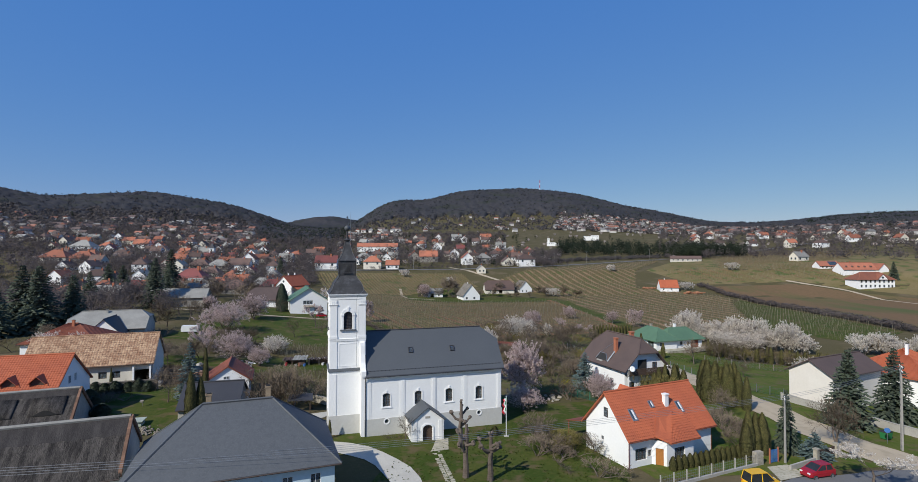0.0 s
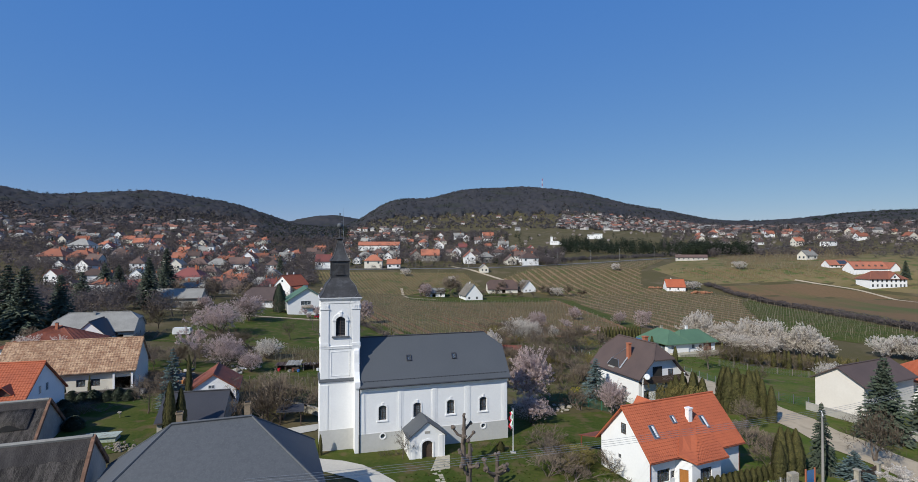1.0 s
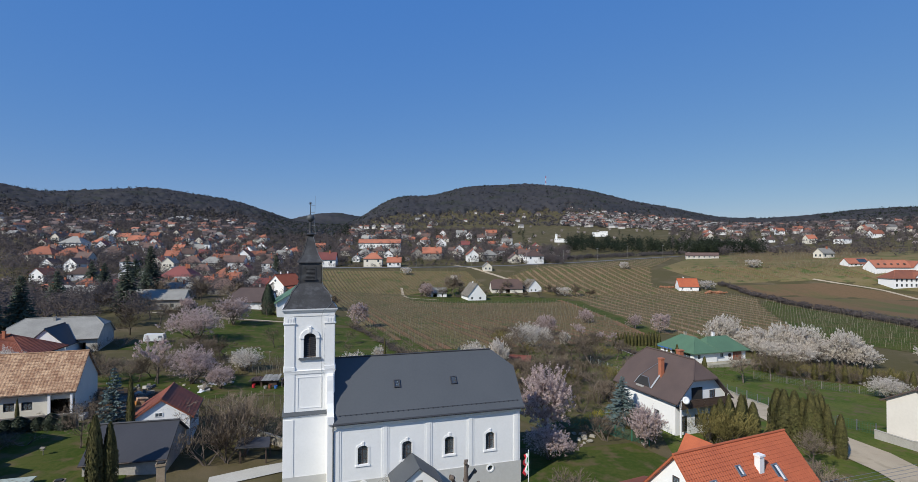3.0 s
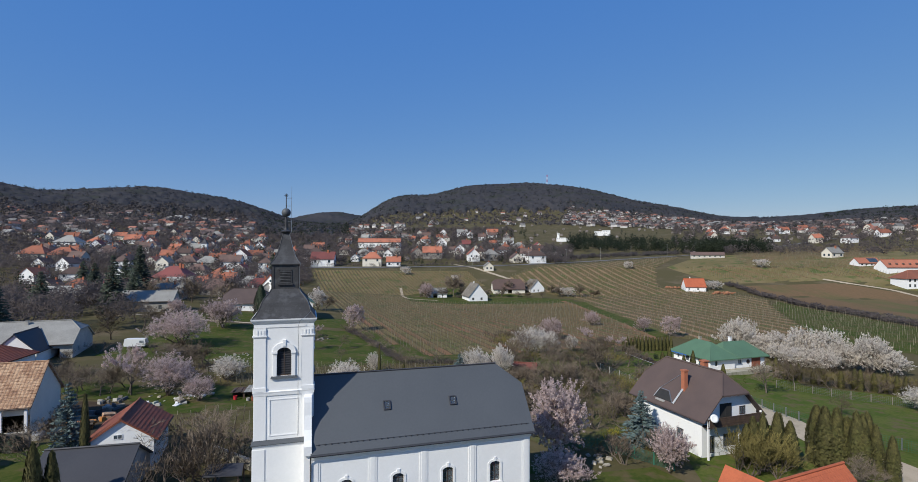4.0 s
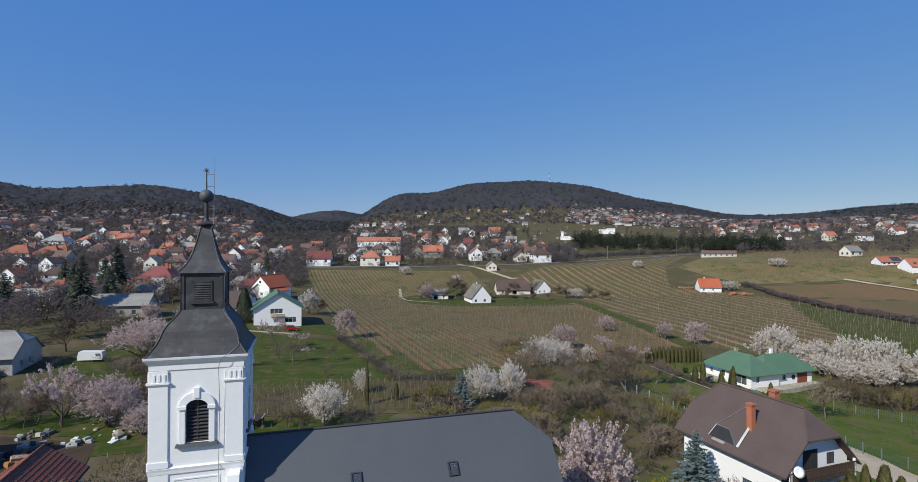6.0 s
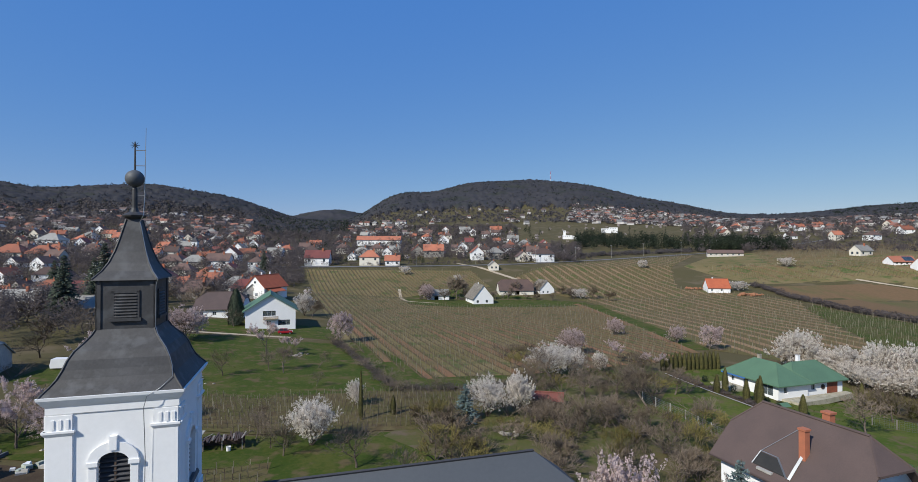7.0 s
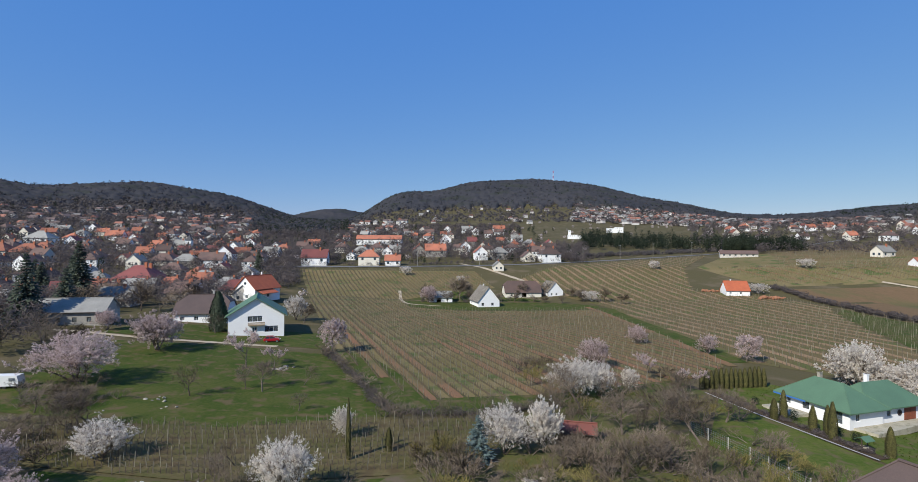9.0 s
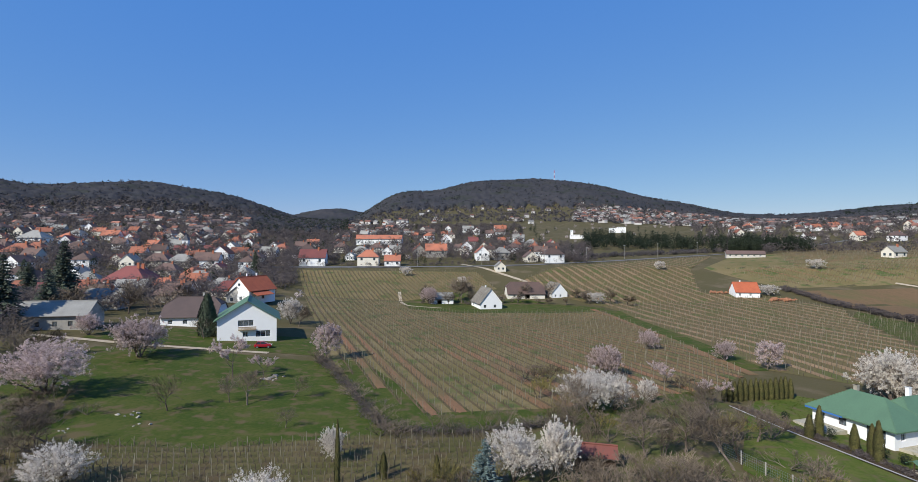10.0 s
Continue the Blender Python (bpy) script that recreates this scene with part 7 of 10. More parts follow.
def vineyard(poly, lean, gap, plant_gap, post_gap, soil, post_high, seed, label, every=2, earth=SOIL, proud=0.0, fade=False, under=0.0):
    """Rows along the direction (lean, 1): posts, vines with two arms, and a strip of hoed soil under each row."""
    g = np.random.default_rng(seed)
    d = np.array([lean, 1.0]) / math.hypot(lean, 1)
    n = np.array([d[1], -d[0]])
    P = np.array(poly)
    s, t = P @ n, P @ d
    S = np.arange(s.min(), s.max(), gap)
    posts, vines, strips, sf, bare, bf = [], [], [], [], [], []
    t_near = min(y for _, y in poly)
    for nth, row in enumerate(S):
        T = np.arange(t.min(), t.max(), plant_gap)
        xy = row * n + T[:, None] * d
        ok = inside(poly, xy[:, 0], xy[:, 1])
        if ok.sum() < 3:
            continue
        xy = xy[ok] + g.normal(0, 0.06, (ok.sum(), 2))
        vines.append(xy)
        if under:
            e = xy[:: max(1, int(5 / plant_gap))]
            z = terrain(e[:, 0], e[:, 1])
            base = len(bare)
            for a, zz, c in zip(e - n * under, z, e + n * under):
                bare += [(a[0], a[1], zz + 0.09), (c[0], c[1], zz + 0.1)]
            gap_at = np.linalg.norm(np.diff(e, axis=0), axis=1) > 9
            bf += [(base + 2 * i, base + 2 * i + 2, base + 2 * i + 3, base + 2 * i + 1) for i in range(len(e) - 1) if not gap_at[i]]
        k = max(1, int(post_gap / plant_gap))
        posts.append(xy[int(g.integers(0, k))::k])
        if soil and nth % every == 0 and g.random() < (0.85 if fade else 1.0):
            e = (xy + n * gap / 2)[:: max(1, int(4 / plant_gap))]
            z = terrain(e[:, 0], e[:, 1])
            worn = np.clip(1.2 - (e[:, 1:] - t_near) / 110 + 0.12 * np.sin(e[:, :1] / 9.0), 0.12, 1.0) if fade else 1.0  # freshly hoed at the near end, overgrown farther up
            w = soil * worn * g.uniform(0.4, 0.52) * g.uniform(0.9, 1.1, (len(e), 1))
            base = len(strips)
            for a, zz, c in zip(e - n * w, z, e + n * w):
                m = (a + c) / 2
                strips += [(a[0], a[1], zz + 0.075 + proud), (m[0], m[1], zz + 0.17 + proud), (c[0], c[1], zz + 0.075 + proud)]
            brk = np.linalg.norm(np.diff(e, axis=0), axis=1) > 9
            for i in range(len(e) - 1):
                if not brk[i]:
                    q = base + 3 * i
                    sf += [(q, q + 3, q + 4, q + 1), (q + 1, q + 4, q + 5, q + 2)]
    V, Q = np.concatenate(vines), np.concatenate(posts)
    if under:
        stuff("row_earth", bare, bf, ROW_EARTH, "narrow bands of bare brown earth along the vine rows", "soil")
    if soil:
        stuff("hoed_soil", strips, sf, earth, "strips of reddish hoed soil under the vines", "soil")

    def sticks(b, tip, r):
        """Three-sided sticks from b to tip."""
        o = np.array([[1, 0, 0], [-0.5, 0.87, 0], [-0.5, -0.87, 0]]) * r
        v = np.concatenate([b[:, None] + o, tip[:, None] + o * 0.8], 1).reshape(-1, 3)
        f = (np.arange(len(b))[:, None, None] * 6 + np.array([[0, 1, 4, 3], [1, 2, 5, 4], [2, 0, 3, 5]])).reshape(-1, 4)
        return v.tolist(), f.tolist()
    z = terrain(Q[:, 0], Q[:, 1])
    lo = np.column_stack([Q, z])
    hi = lo + np.column_stack([g.normal(0, 0.05, (len(Q), 2)), post_high * g.uniform(0.85, 1.1, len(Q))])
    stuff("vineyard_posts", *sticks(lo, hi, 0.055), POST, "pale weathered posts of " + label, "post")
    z = terrain(V[:, 0], V[:, 1])
    lo = np.column_stack([V, z])
    mid = lo + np.column_stack([g.normal(0, 0.06, (len(V), 2)), g.uniform(0.6, 0.85, len(V))])
    arm1 = mid + np.column_stack([d * 0.5 + g.normal(0, 0.06, (len(V), 2)), g.uniform(0.1, 0.5, len(V))])
    arm2 = mid + np.column_stack([-d * 0.5 + g.normal(0, 0.06, (len(V), 2)), g.uniform(0.1, 0.5, len(V))])
    va, fa = sticks(lo, mid, 0.055)
    for tip in (arm1, arm2):
        v2, f2 = sticks(mid, tip, 0.034)
        fa += [[i + len(va) for i in f] for f in f2]
        va += v2
    stuff("vines", va, fa, TWIG, "leafless pruned vines of " + label, "vine")


vineyard(VINE_A, -0.396, 2.37, 1.2, 4.6, 2.1, 2.0, 1, "the large vineyard", fade=True, under=0.28)
vineyard(VINE_B, -0.165, 2.92, 1.3, 4.6, 2.3, 2.0, 2, "the upper vineyard", 2, TAN_SOIL, 0.03)
vineyard(VINE_C, 7.43, 1.7, 0.7, 1.9, 0.0, 1.35, 3, "the old garden vineyard")
vineyard(VINE_D, 2.64, 1.9, 0.9, 2.6, 0.0, 1.4, 4, "the vineyard beside the tower")
FIELD_F = [(172, 351.5), (232, 345.4), (262, 329.7), (304, 385.4), (290, 395.1), (200, 390.3), (160, 400.0)]
vineyard(FIELD_F, -0.206, 3.0, 2.0, 5.0, 1.7, 2.0, 8, "the vineyard above the ploughed field", 3)
FIELD_E = [(200, 393.9), (300, 400.0), (400, 484.8), (330, 545.4), (250, 503.0)]
vineyard(VINE_G, -0.165, 2.8, 1.6, 5.0, 0.0, 2.0, 7, "the green vineyard")
vineyard(FIELD_E, -0.25, 3.0, 2.0, 6.0, 1.6, 2.0, 6, "the far vineyard")

# ---- village ----


def crowns(name, pts, radius, high, per, size, material, label, seed, category="trees", slim=0.6):
    """Many far crowns, each a cloud of small leaf-like triangles in an egg shape that stands on the land."""
    g = np.random.default_rng(seed)
    n = len(pts)
    o = g.normal(0, 1, (n, per, 3))
    o /= np.linalg.norm(o, axis=2, keepdims=True)
    t1 = np.cross(o, g.normal(0, 1, (n, per, 3)))
    t1 /= np.linalg.norm(t1, axis=2, keepdims=True)
    t2 = np.cross(o, t1)
    o = o * (0.55 + 0.45 * g.random((n, per, 1)))
    c = np.column_stack([pts, terrain(pts[:, 0], pts[:, 1])])[:, None, :] + np.stack([o[..., 0] * radius[:, None], o[..., 1] * radius[:, None], (o[..., 2] * 0.5 + 0.55) * high[:, None]], 2)
    s = (radius * size)[:, None, None] * g.uniform(0.6, 1.3, (n, per, 1))
    lift = o * s * g.uniform(-0.5, 0.5, (n, per, 1))
    v = np.stack([c + t1 * s * 1.3 + lift, c - t1 * s * 0.6 + t2 * s * slim, c - t1 * s * 0.6 - t2 * s * slim - lift], 2).reshape(-1, 3)
    return stuff(name, v.tolist(), np.arange(len(v)).reshape(-1, 3).tolist(), material, label, category)


def polar(g, n, az, dist):
    """Plan points spread evenly over a sector seen from the start of the path: bearings in degrees, distances."""
    a = np.radians(g.uniform(*az, n))
    r = np.sqrt(g.uniform(dist[0] ** 2, dist[1] ** 2, n))
    return np.column_stack([r * np.sin(a), (20 + r * np.cos(a)) * DEEP])


def cottage_meshes(L, W, e, r, hip):
    b = Build()
    b.box(-L / 2, -W / 2, -3.5, L / 2, W / 2, e)
    if not hip:
        for s in (-1, 1):
            a0, a1 = sorted((s * L / 2, s * (L / 2 - 0.3)))
            b.prism([(-W / 2, e), (W / 2, e), (0, r - 0.1)], "x", a0, a1)
    k = Build()
    X, Y, ze = L / 2 + 0.4, W / 2 + 0.5, e - 0.3
    h = X - Y * 0.9 if hip else X
    k.slab([(-X, -Y, ze), (X, -Y, ze), (h, 0, r), (-h, 0, r)], 0.2)
    k.slab([(X, Y, ze), (-X, Y, ze), (-h, 0, r), (h, 0, r)], 0.2)
    if hip:
        k.slab([(X, -Y, ze), (X, Y, ze), (h, 0, r)], 0.2)
        k.slab([(-X, Y, ze), (-X, -Y, ze), (-h, 0, r)], 0.2)
    c = Build()
    c.box(-0.4 + L * 0.2, -0.9, r - 1.6, 0.4 + L * 0.2, -0.2, r + 1.0)
    return b, k, c


win_mesh = Build()
win_mesh.box(-0.6, -0.05, 0, 0.6, 0.03, 1.4)
WIN_ME = win_mesh.mesh("window", DARK_GLASS)
KITS = []
for i, (L, W, e, r, hip) in enumerate([(11, 8.5, 3.2, 7.0, 0), (13, 9, 4.2, 8.2, 0), (10, 9, 5.4, 9.6, 0), (14, 10, 3.4, 7.4, 1), (9, 7, 3.0, 6.2, 0), (12, 10, 5.2, 9.0, 1)]):
    w, k, c = cottage_meshes(L, W, e, r, hip)
    KITS.append(dict(size=(L, W, e), walls=[w.mesh("wall", m) for m in (WHITE, CREAM, CREAM, DULLPL)], roofs=[k.mesh("roof", m) for m in (ROOF_MIX, ROOF_MIX, ROOF_MIX, ROOF_BROWN, ROOF_RED, CEMENT_ROOF, ROOF_BROWN)], chimney=c.mesh("chimney", BRICK)))
ROOF_WORDS = ("an orange tiled", "an orange tiled", "an orange tiled", "a brown tiled", "a red tiled", "a grey cement", "a brown tiled")
WALL_WORDS = ("white", "cream", "cream", "weathered")


def village_house(x, y, kit, wall, roof, turn, k=1.0):
    K = KITS[kit]
    ob = thing("village_house", f"{WALL_WORDS[wall]} village house with {ROOF_WORDS[roof]} roof", "house", pose(x, y, land(x, y), 0, 0, turn) @ Matrix.Scale(k, 4), "village houses")
    part("wall", K["walls"][wall], None, ob)
    rf = part("roof", K["roofs"][roof], None, ob)
    part("chimney", K["chimney"], None, ob)
    L, W, e = K["size"]
    for wx in (-0.3, 0.3):
        part("window", WIN_ME, None, ob).matrix_local = Matrix.Translation((wx * L, -W / 2, e - 2.3))
    for wy in (-0.22, 0.22):
        part("window", WIN_ME, None, ob).matrix_local = Matrix.Translation((L / 2, wy * W, e - 2.3)) @ pose(0, 0, 0, 0, 0, 90)
        part("window", WIN_ME, None, ob).matrix_local = Matrix.Translation((-L / 2, wy * W, e - 2.3)) @ pose(0, 0, 0, 0, 0, -90)
    return ob


taken = [(-97.5, 277.5), (-114.5, 195.7), (-64.5, 203.6), (-86, 215.7), (-92, 109.8), (-95.5, 128.5), (138, 329.7)] + [(x, y) for x in (-125, -112, -99, -86, -75) for y in (560, 576, 594, 612)]


def settle(g, n, az, dist, far, turns, kits=(0, 1, 2, 3, 4, 5), keep=None, k=1.0):
    made = 0
    for x, y in polar(g, n * 12, az, dist):
        if made >= n:
            break
        if any((x - a) ** 2 + (y - c) ** 2 < far * far for a, c in taken) or (keep and not keep(x, y)):
            continue
        taken.append((x, y))
        village_house(x, y, int(g.choice(kits)), int(g.choice(4, p=(0.45, 0.2, 0.2, 0.15))), int(g.choice(7, p=(0.11, 0.11, 0.11, 0.22, 0.07, 0.17, 0.21))), float(g.choice(turns)) + g.normal(0, 6), k)
        made += 1


# houses that stand out: x, y, kind, wall, roof, turn
for row in [(-113, 416, 1, 0, 4, 6, 1.35), (-75, 419, 5, 1, 0, 6, 1.2), (-58, 418, 4, 0, 0, 6, 1.2), (-47, 489, 1, 3, 0, 100, 1.1), (-32, 478, 1, 3, 0, 8, 1.3), (5, 456, 2, 0, 0, 98, 1.1), (20, 461, 5, 3, 5, 8, 1.05), (16, 400, 4, 1, 5, 95, 0.95), (57, 443, 5, 0, 6, 10, 1.2), (41, 447, 0, 1, 6, 95, 1.1),
            (-173, 316, 3, 1, 4, 10, 1.65), (-206, 389, 3, 1, 6, 10, 1.1), (-192, 392, 3, 3, 5, 10, 1.1), (-177, 396, 1, 0, 6, 8, 1.2), (-181, 423, 2, 0, 0, 98, 1.3), (-316, 385, 3, 1, 0, 8, 1.35), (-298, 389, 3, 1, 0, 8, 1.3), (-354, 464, 5, 0, 5, 8, 1.5),
            (-354, 551, 0, 0, 0, 8, 1.4), (-336, 554, 0, 0, 0, 98, 1.1), (-30, 602, 2, 0, 0, 95, 1.3), (-8, 533, 2, 0, 3, 95, 1.0), (37, 794, 1, 0, 0, 8, 1.3), (-9, 794, 1, 0, 5, 8, 1.2), (-71, 824, 3, 0, 3, 8, 1.0), (-168, 589, 0, 0, 0, 8, 1.1),
            (-112, 290.9, 3, 1, 4, 20), (-140, 248.5, 3, 3, 6, 10), (-120, 261.8, 3, 3, 6, 10), (-158, 215.7, 1, 3, 5, 10), (-170, 237.6, 3, 3, 5, 12), (-128, 235.1, 0, 3, 5, 10),
            (-100, 276.3, 0, 3, 5, 95), (-148, 327.2, 1, 0, 0, 10), (-128, 317.5, 3, 3, 5, 10), (-180, 290.9, 1, 1, 0, 10), (-166, 266, 1, 0, 0, 20), (-156, 272, 0, 0, 0, 105)]:
    taken.append(row[:2])
    village_house(*row)
for row in [(-168, 306.6, 5, 1, 4, 8, 1.5), (-150, 281.2, 0, 3, 5, 10, 1.1), (-176, 272.7, 0, 0, 4, 30, 1.2), (276, 407.2, 4, 1, 5, 15, 1.2)]:
    taken.append(row[:2])
    village_house(*row)
g = np.random.default_rng(12)
settle(g, 26, (-17, 11), (358, 480), 17, (0, 8, 90, 98))
settle(g, 44, (-47, -19), (240, 400), 18, (5, 10, 95, 100), keep=lambda x, y: x < -0.347 * (y - 181.8) - 72 and (y < 388 or x < -130))
settle(g, 74, (-47, -20), (400, 640), 19, (0, 10, 90, 100), keep=lambda x, y: not (x > -0.41 * (y - 24) and math.hypot(x, y / DEEP) > 500))
settle(g, 24, (-14, 6), (480, 640), 24, (0, 90))
settle(g, 24, (30, 50), (560, 820), 28, (0, 20, 90))
# estate on the edge of the fields: long house with a cross wing, villa with dormer gable, low house with solar panels
es = house("estate_house", "long white house with an orange tiled roof and a cross wing", pose(275.6, 347.4, land(264, 342) - 0.2, 0, 0, 3), 24.0, 10.0, 4.6, 9.0, over=0.5, roof=ROOF_MIX, wall=WHITE, chimneys=[(-3.0, 0.5, 10.0)])
b = Build()
b.box(12.0, -6.5, -3.0, 19.0, 5.0, 4.8)
b.prism([(12.0, 4.8), (19.0, 4.8), (15.5, 8.4)], "y", -6.5, 5.0)
wing = part("wing", b, WHITE, es)
b = Build()
b.slab([(11.5, -7.0, 4.4), (15.5, -7.0, 8.7), (15.5, 5.2, 8.7), (11.5, 5.2, 4.4)], 0.2)
b.slab([(15.5, -7.0, 8.7), (19.5, -7.0, 4.4), (19.5, 5.2, 4.4), (15.5, 5.2, 8.7)], 0.2)
part("roof", b, ROOF_MIX, wing)
for i in range(5):  # small dormers along the eaves
    b = Build()
    b.prism([(-9.6 + i * 4.4, 6.2), (-8.2 + i * 4.4, 6.2), (-8.9 + i * 4.4, 7.1)], "y", -4.0, -2.0)
    part("dormer", b, ROOF_BROWN, es)
ev = house("estate_villa", "white two-storey villa with an orange hipped roof and rows of windows", pose(265.5, 321.5, land(256, 318) - 0.3, 0, 0, 3), 24.0, 11.0, 6.2, 10.4, kind="hip", over=0.7, roof=ROOF_MIX, wall=WHITE,
           holes=[("f", s_, s_ + 1.3, z_, z_ + 1.7, "win") for s_ in (1.2, 4.2, 7.2, 10.2, 13.2, 16.2, 19.2, 21.6) for z_ in (0.9, 3.9)], frame_mat=FRAME_BROWN)
b = Build()
b.prism([(0.0, 6.0), (7.0, 6.0), (3.5, 9.4)], "y", -6.0, 0.0)
dg = part("dormer_gable", b, WHITE, ev)
b = Build()
b.slab([(-0.6, -6.5, 5.7), (3.5, -6.5, 9.7), (3.5, 0.0, 9.7), (-0.6, 0.0, 5.7)], 0.2)
b.slab([(3.5, -6.5, 9.7), (7.6, -6.5, 5.7), (7.6, 0.0, 5.7), (3.5, 0.0, 9.7)], 0.2)
part("roof", b, ROOF_MIX, dg)
b = Build()
b.prism([(3.5 + 0.7 * math.cos(i * math.pi / 6), 7.2 + 0.7 * math.sin(i * math.pi / 6)) for i in range(12)], "y", -6.05, -5.98)
part("round_window", b, DARK_GLASS, dg)
so = house("solar_house", "low white house with an orange roof and dark solar panels", pose(268.5, 365.5, land(262, 363) - 0.2, 0, 0, 2), 15.0, 8.0, 2.4, 5.6, over=0.5, roof=ROOF_MIX, wall=WHITE, holes=[("f", s_, s_ + 1.4, 0.8, 1.9, "win") for s_ in (1.5, 4.5, 8.0, 11.5)])
for i in range(4):
    b = Build()
    b.slab([(0.2 + i * 1.6, -3.6, 2.95), (1.7 + i * 1.6, -3.6, 2.95), (1.7 + i * 1.6, -0.5, 5.42), (0.2 + i * 1.6, -0.5, 5.42)], 0.06)
    part("solar_panel", b, DARK_GLASS, so, "dark blue solar panel")
house("long_cellar", "low pale building with a brown roof before the pines", pose(205.5, 457.5, land(205, 456), 0, 0, -20), 26.0, 9.0, 2.8, 5.0, over=0.5, roof=ROOF_BROWN, wall=DULLPL, holes=[("f", s_, s_ + 1.4, 0.8, 2.2, "win") for s_ in (2, 6, 10, 14, 18, 22)])
taken += [(275, 347), (290, 348), (265, 321), (268, 365), (205, 457), (123, 692), (207, 806)]
# small white church tower in the old town
ct = thing("chapel_tower", "small white church tower with a dark pyramid roof", "tower", pose(-251, 499, land(-251, 499), 0, 0, 10))
b = Build()
b.box(-2.4, -2.4, -2.0, 2.4, 2.4, 9.5)
b.box(-2.6, -2.6, 9.2, 2.6, 2.6, 9.6)
sh_ = part("shaft", b, WHITE, ct)
b = Build()
b.rings([square_ring(2.9, 9.5), square_ring(1.2, 12.0), square_ring(0.1, 14.5)])
part("roof", b, SLATE_DARK, ct)
b = Build()
b.box(-0.5, -2.45, 6.2, 0.5, -2.36, 8.2)
part("window", b, DARK, sh_)
# long school-like building, hilltop villa
house("school_building", "long white building with an orange roof", pose(-103, 612, land(-103, 612), 0, 0, 3), 49, 13, 6.0, 10.2, over=0.6, roof=ROOF_MIX, wall=WHITE, holes=[("f", s, s + 1.4, 1.2, 3.2, "win") for s in range(2, 47, 4)])
for nm, lab, x, y, bits in (("villa", "white modern villa with a slim tower", 123, 692, ((-8, -5, -2, 8, 5, 6), (-7, -3, 6, -3, 2, 14), (8, -4, -2, 15, 4, 4.5))), ("villa", "low white flat-roofed building", 207, 806, ((-16, -4, -2, 0, 5, 8), (0, -4, -2, 16, 5, 10)))):
    v_ = thing(nm, lab, "house", pose(x, y, land(x, y) + 0.5, 0, 0, -6) @ Matrix.Scale(0.72, 4))
    for q in bits:
        b = Build()
        b.box(*q)
        b.box(q[0] - 0.3, q[1] - 0.3, q[5] - 0.3, q[3] + 0.3, q[4] + 0.3, q[5] + 0.1)
        w = part("wing", b, WHITE, v_)
        for i in range(int((q[3] - q[0]) // 3.2)):
            b = Build()
            b.box(q[0] + 0.9 + i * 3.2, q[1] - 0.04, q[5] - 2.6, q[0] + 2.3 + i * 3.2, q[1] + 0.02, q[5] - 1.0)
            part("window", b, GLASS, w)

# the far town on the slopes, past counting
HB = np.array([(-1, -1, -1), (1, -1, -1), (1, 1, -1), (-1, 1, -1), (-1, -1, 1), (1, -1, 1), (1, 1, 1), (-1, 1, 1)], float)
HF = np.array([(0, 1, 5, 4), (1, 2, 6, 5), (2, 3, 7, 6), (3, 0, 4, 7)])
far = np.concatenate([polar(g, 250, (-52, -24), (600, 900)), polar(g, 70, (-18, -8), (480, 900)), polar(g, 18, (-8, 14), (800, 1100)), polar(g, 360, (13, 36), (860, 1150)), polar(g, 190, (32, 54), (700, 1180))])
far = far[[all((x - a) ** 2 + (y - c) ** 2 > 200 for a, c in taken) for x, y in far]]
az_f = np.degrees(np.arctan2(far[:, 0], far[:, 1] / DEEP - 20))
far = far[~((az_f > -27) & (az_f < -16) & (np.hypot(far[:, 0], far[:, 1] / DEEP) > 620))]
N = len(far)
size = np.column_stack([g.uniform(3.2, 6, N), g.uniform(2.8, 4.2, N), g.uniform(1.4, 2.8, N)])
turn = g.choice([0.05, 0.2, 1.6, 1.75], N) + g.normal(0, 0.15, N)
base = np.column_stack([far, terrain(far[:, 0], far[:, 1])])
co, si = np.cos(turn)[:, None], np.sin(turn)[:, None]


def spin(p):
    return np.stack([p[..., 0] * co - p[..., 1] * si, p[..., 0] * si + p[..., 1] * co, p[..., 2]], 2)


wv = spin(HB[None] * size[:, None]) + base[:, None] + np.array([0, 0, 1.0]) * size[:, None, 2:] * 1.0
stuff("far_town_walls", wv.reshape(-1, 3).tolist(), (np.arange(N)[:, None, None] * 8 + HF).reshape(-1, 4).tolist(), FAR_WALL, "pale walls of the town's far houses", "houses")
RV = np.array([(-1.08, -1.15, 0), (1.08, -1.15, 0), (1.08, 1.15, 0), (-1.08, 1.15, 0), (-1.08, 0, 1), (1.08, 0, 1)], float)
rv = RV[None] * np.column_stack([size[:, :2], size[:, 1] * 0.85])[:, None]
rv = spin(rv) + base[:, None] + np.array([0, 0, 1.0]) * size[:, None, 2:] * 1.97
RF4, RF3 = np.array([(0, 1, 5, 4), (2, 3, 4, 5)]), np.array([(1, 2, 5), (3, 0, 4)])
kind = g.choice(3, N, p=(0.28, 0.45, 0.27))
FAR_ORANGE = mat("far_orange_roofs", (0.31, 0.135, 0.09), (0.21, 0.10, 0.075), 0.9, 0.2, 0.02, 0.0, island=0.35)
FAR_BROWN = mat("far_brown_roofs", (0.16, 0.11, 0.095), (0.11, 0.085, 0.08), 0.9, 0.2, 0.02, 0.0, island=0.35)
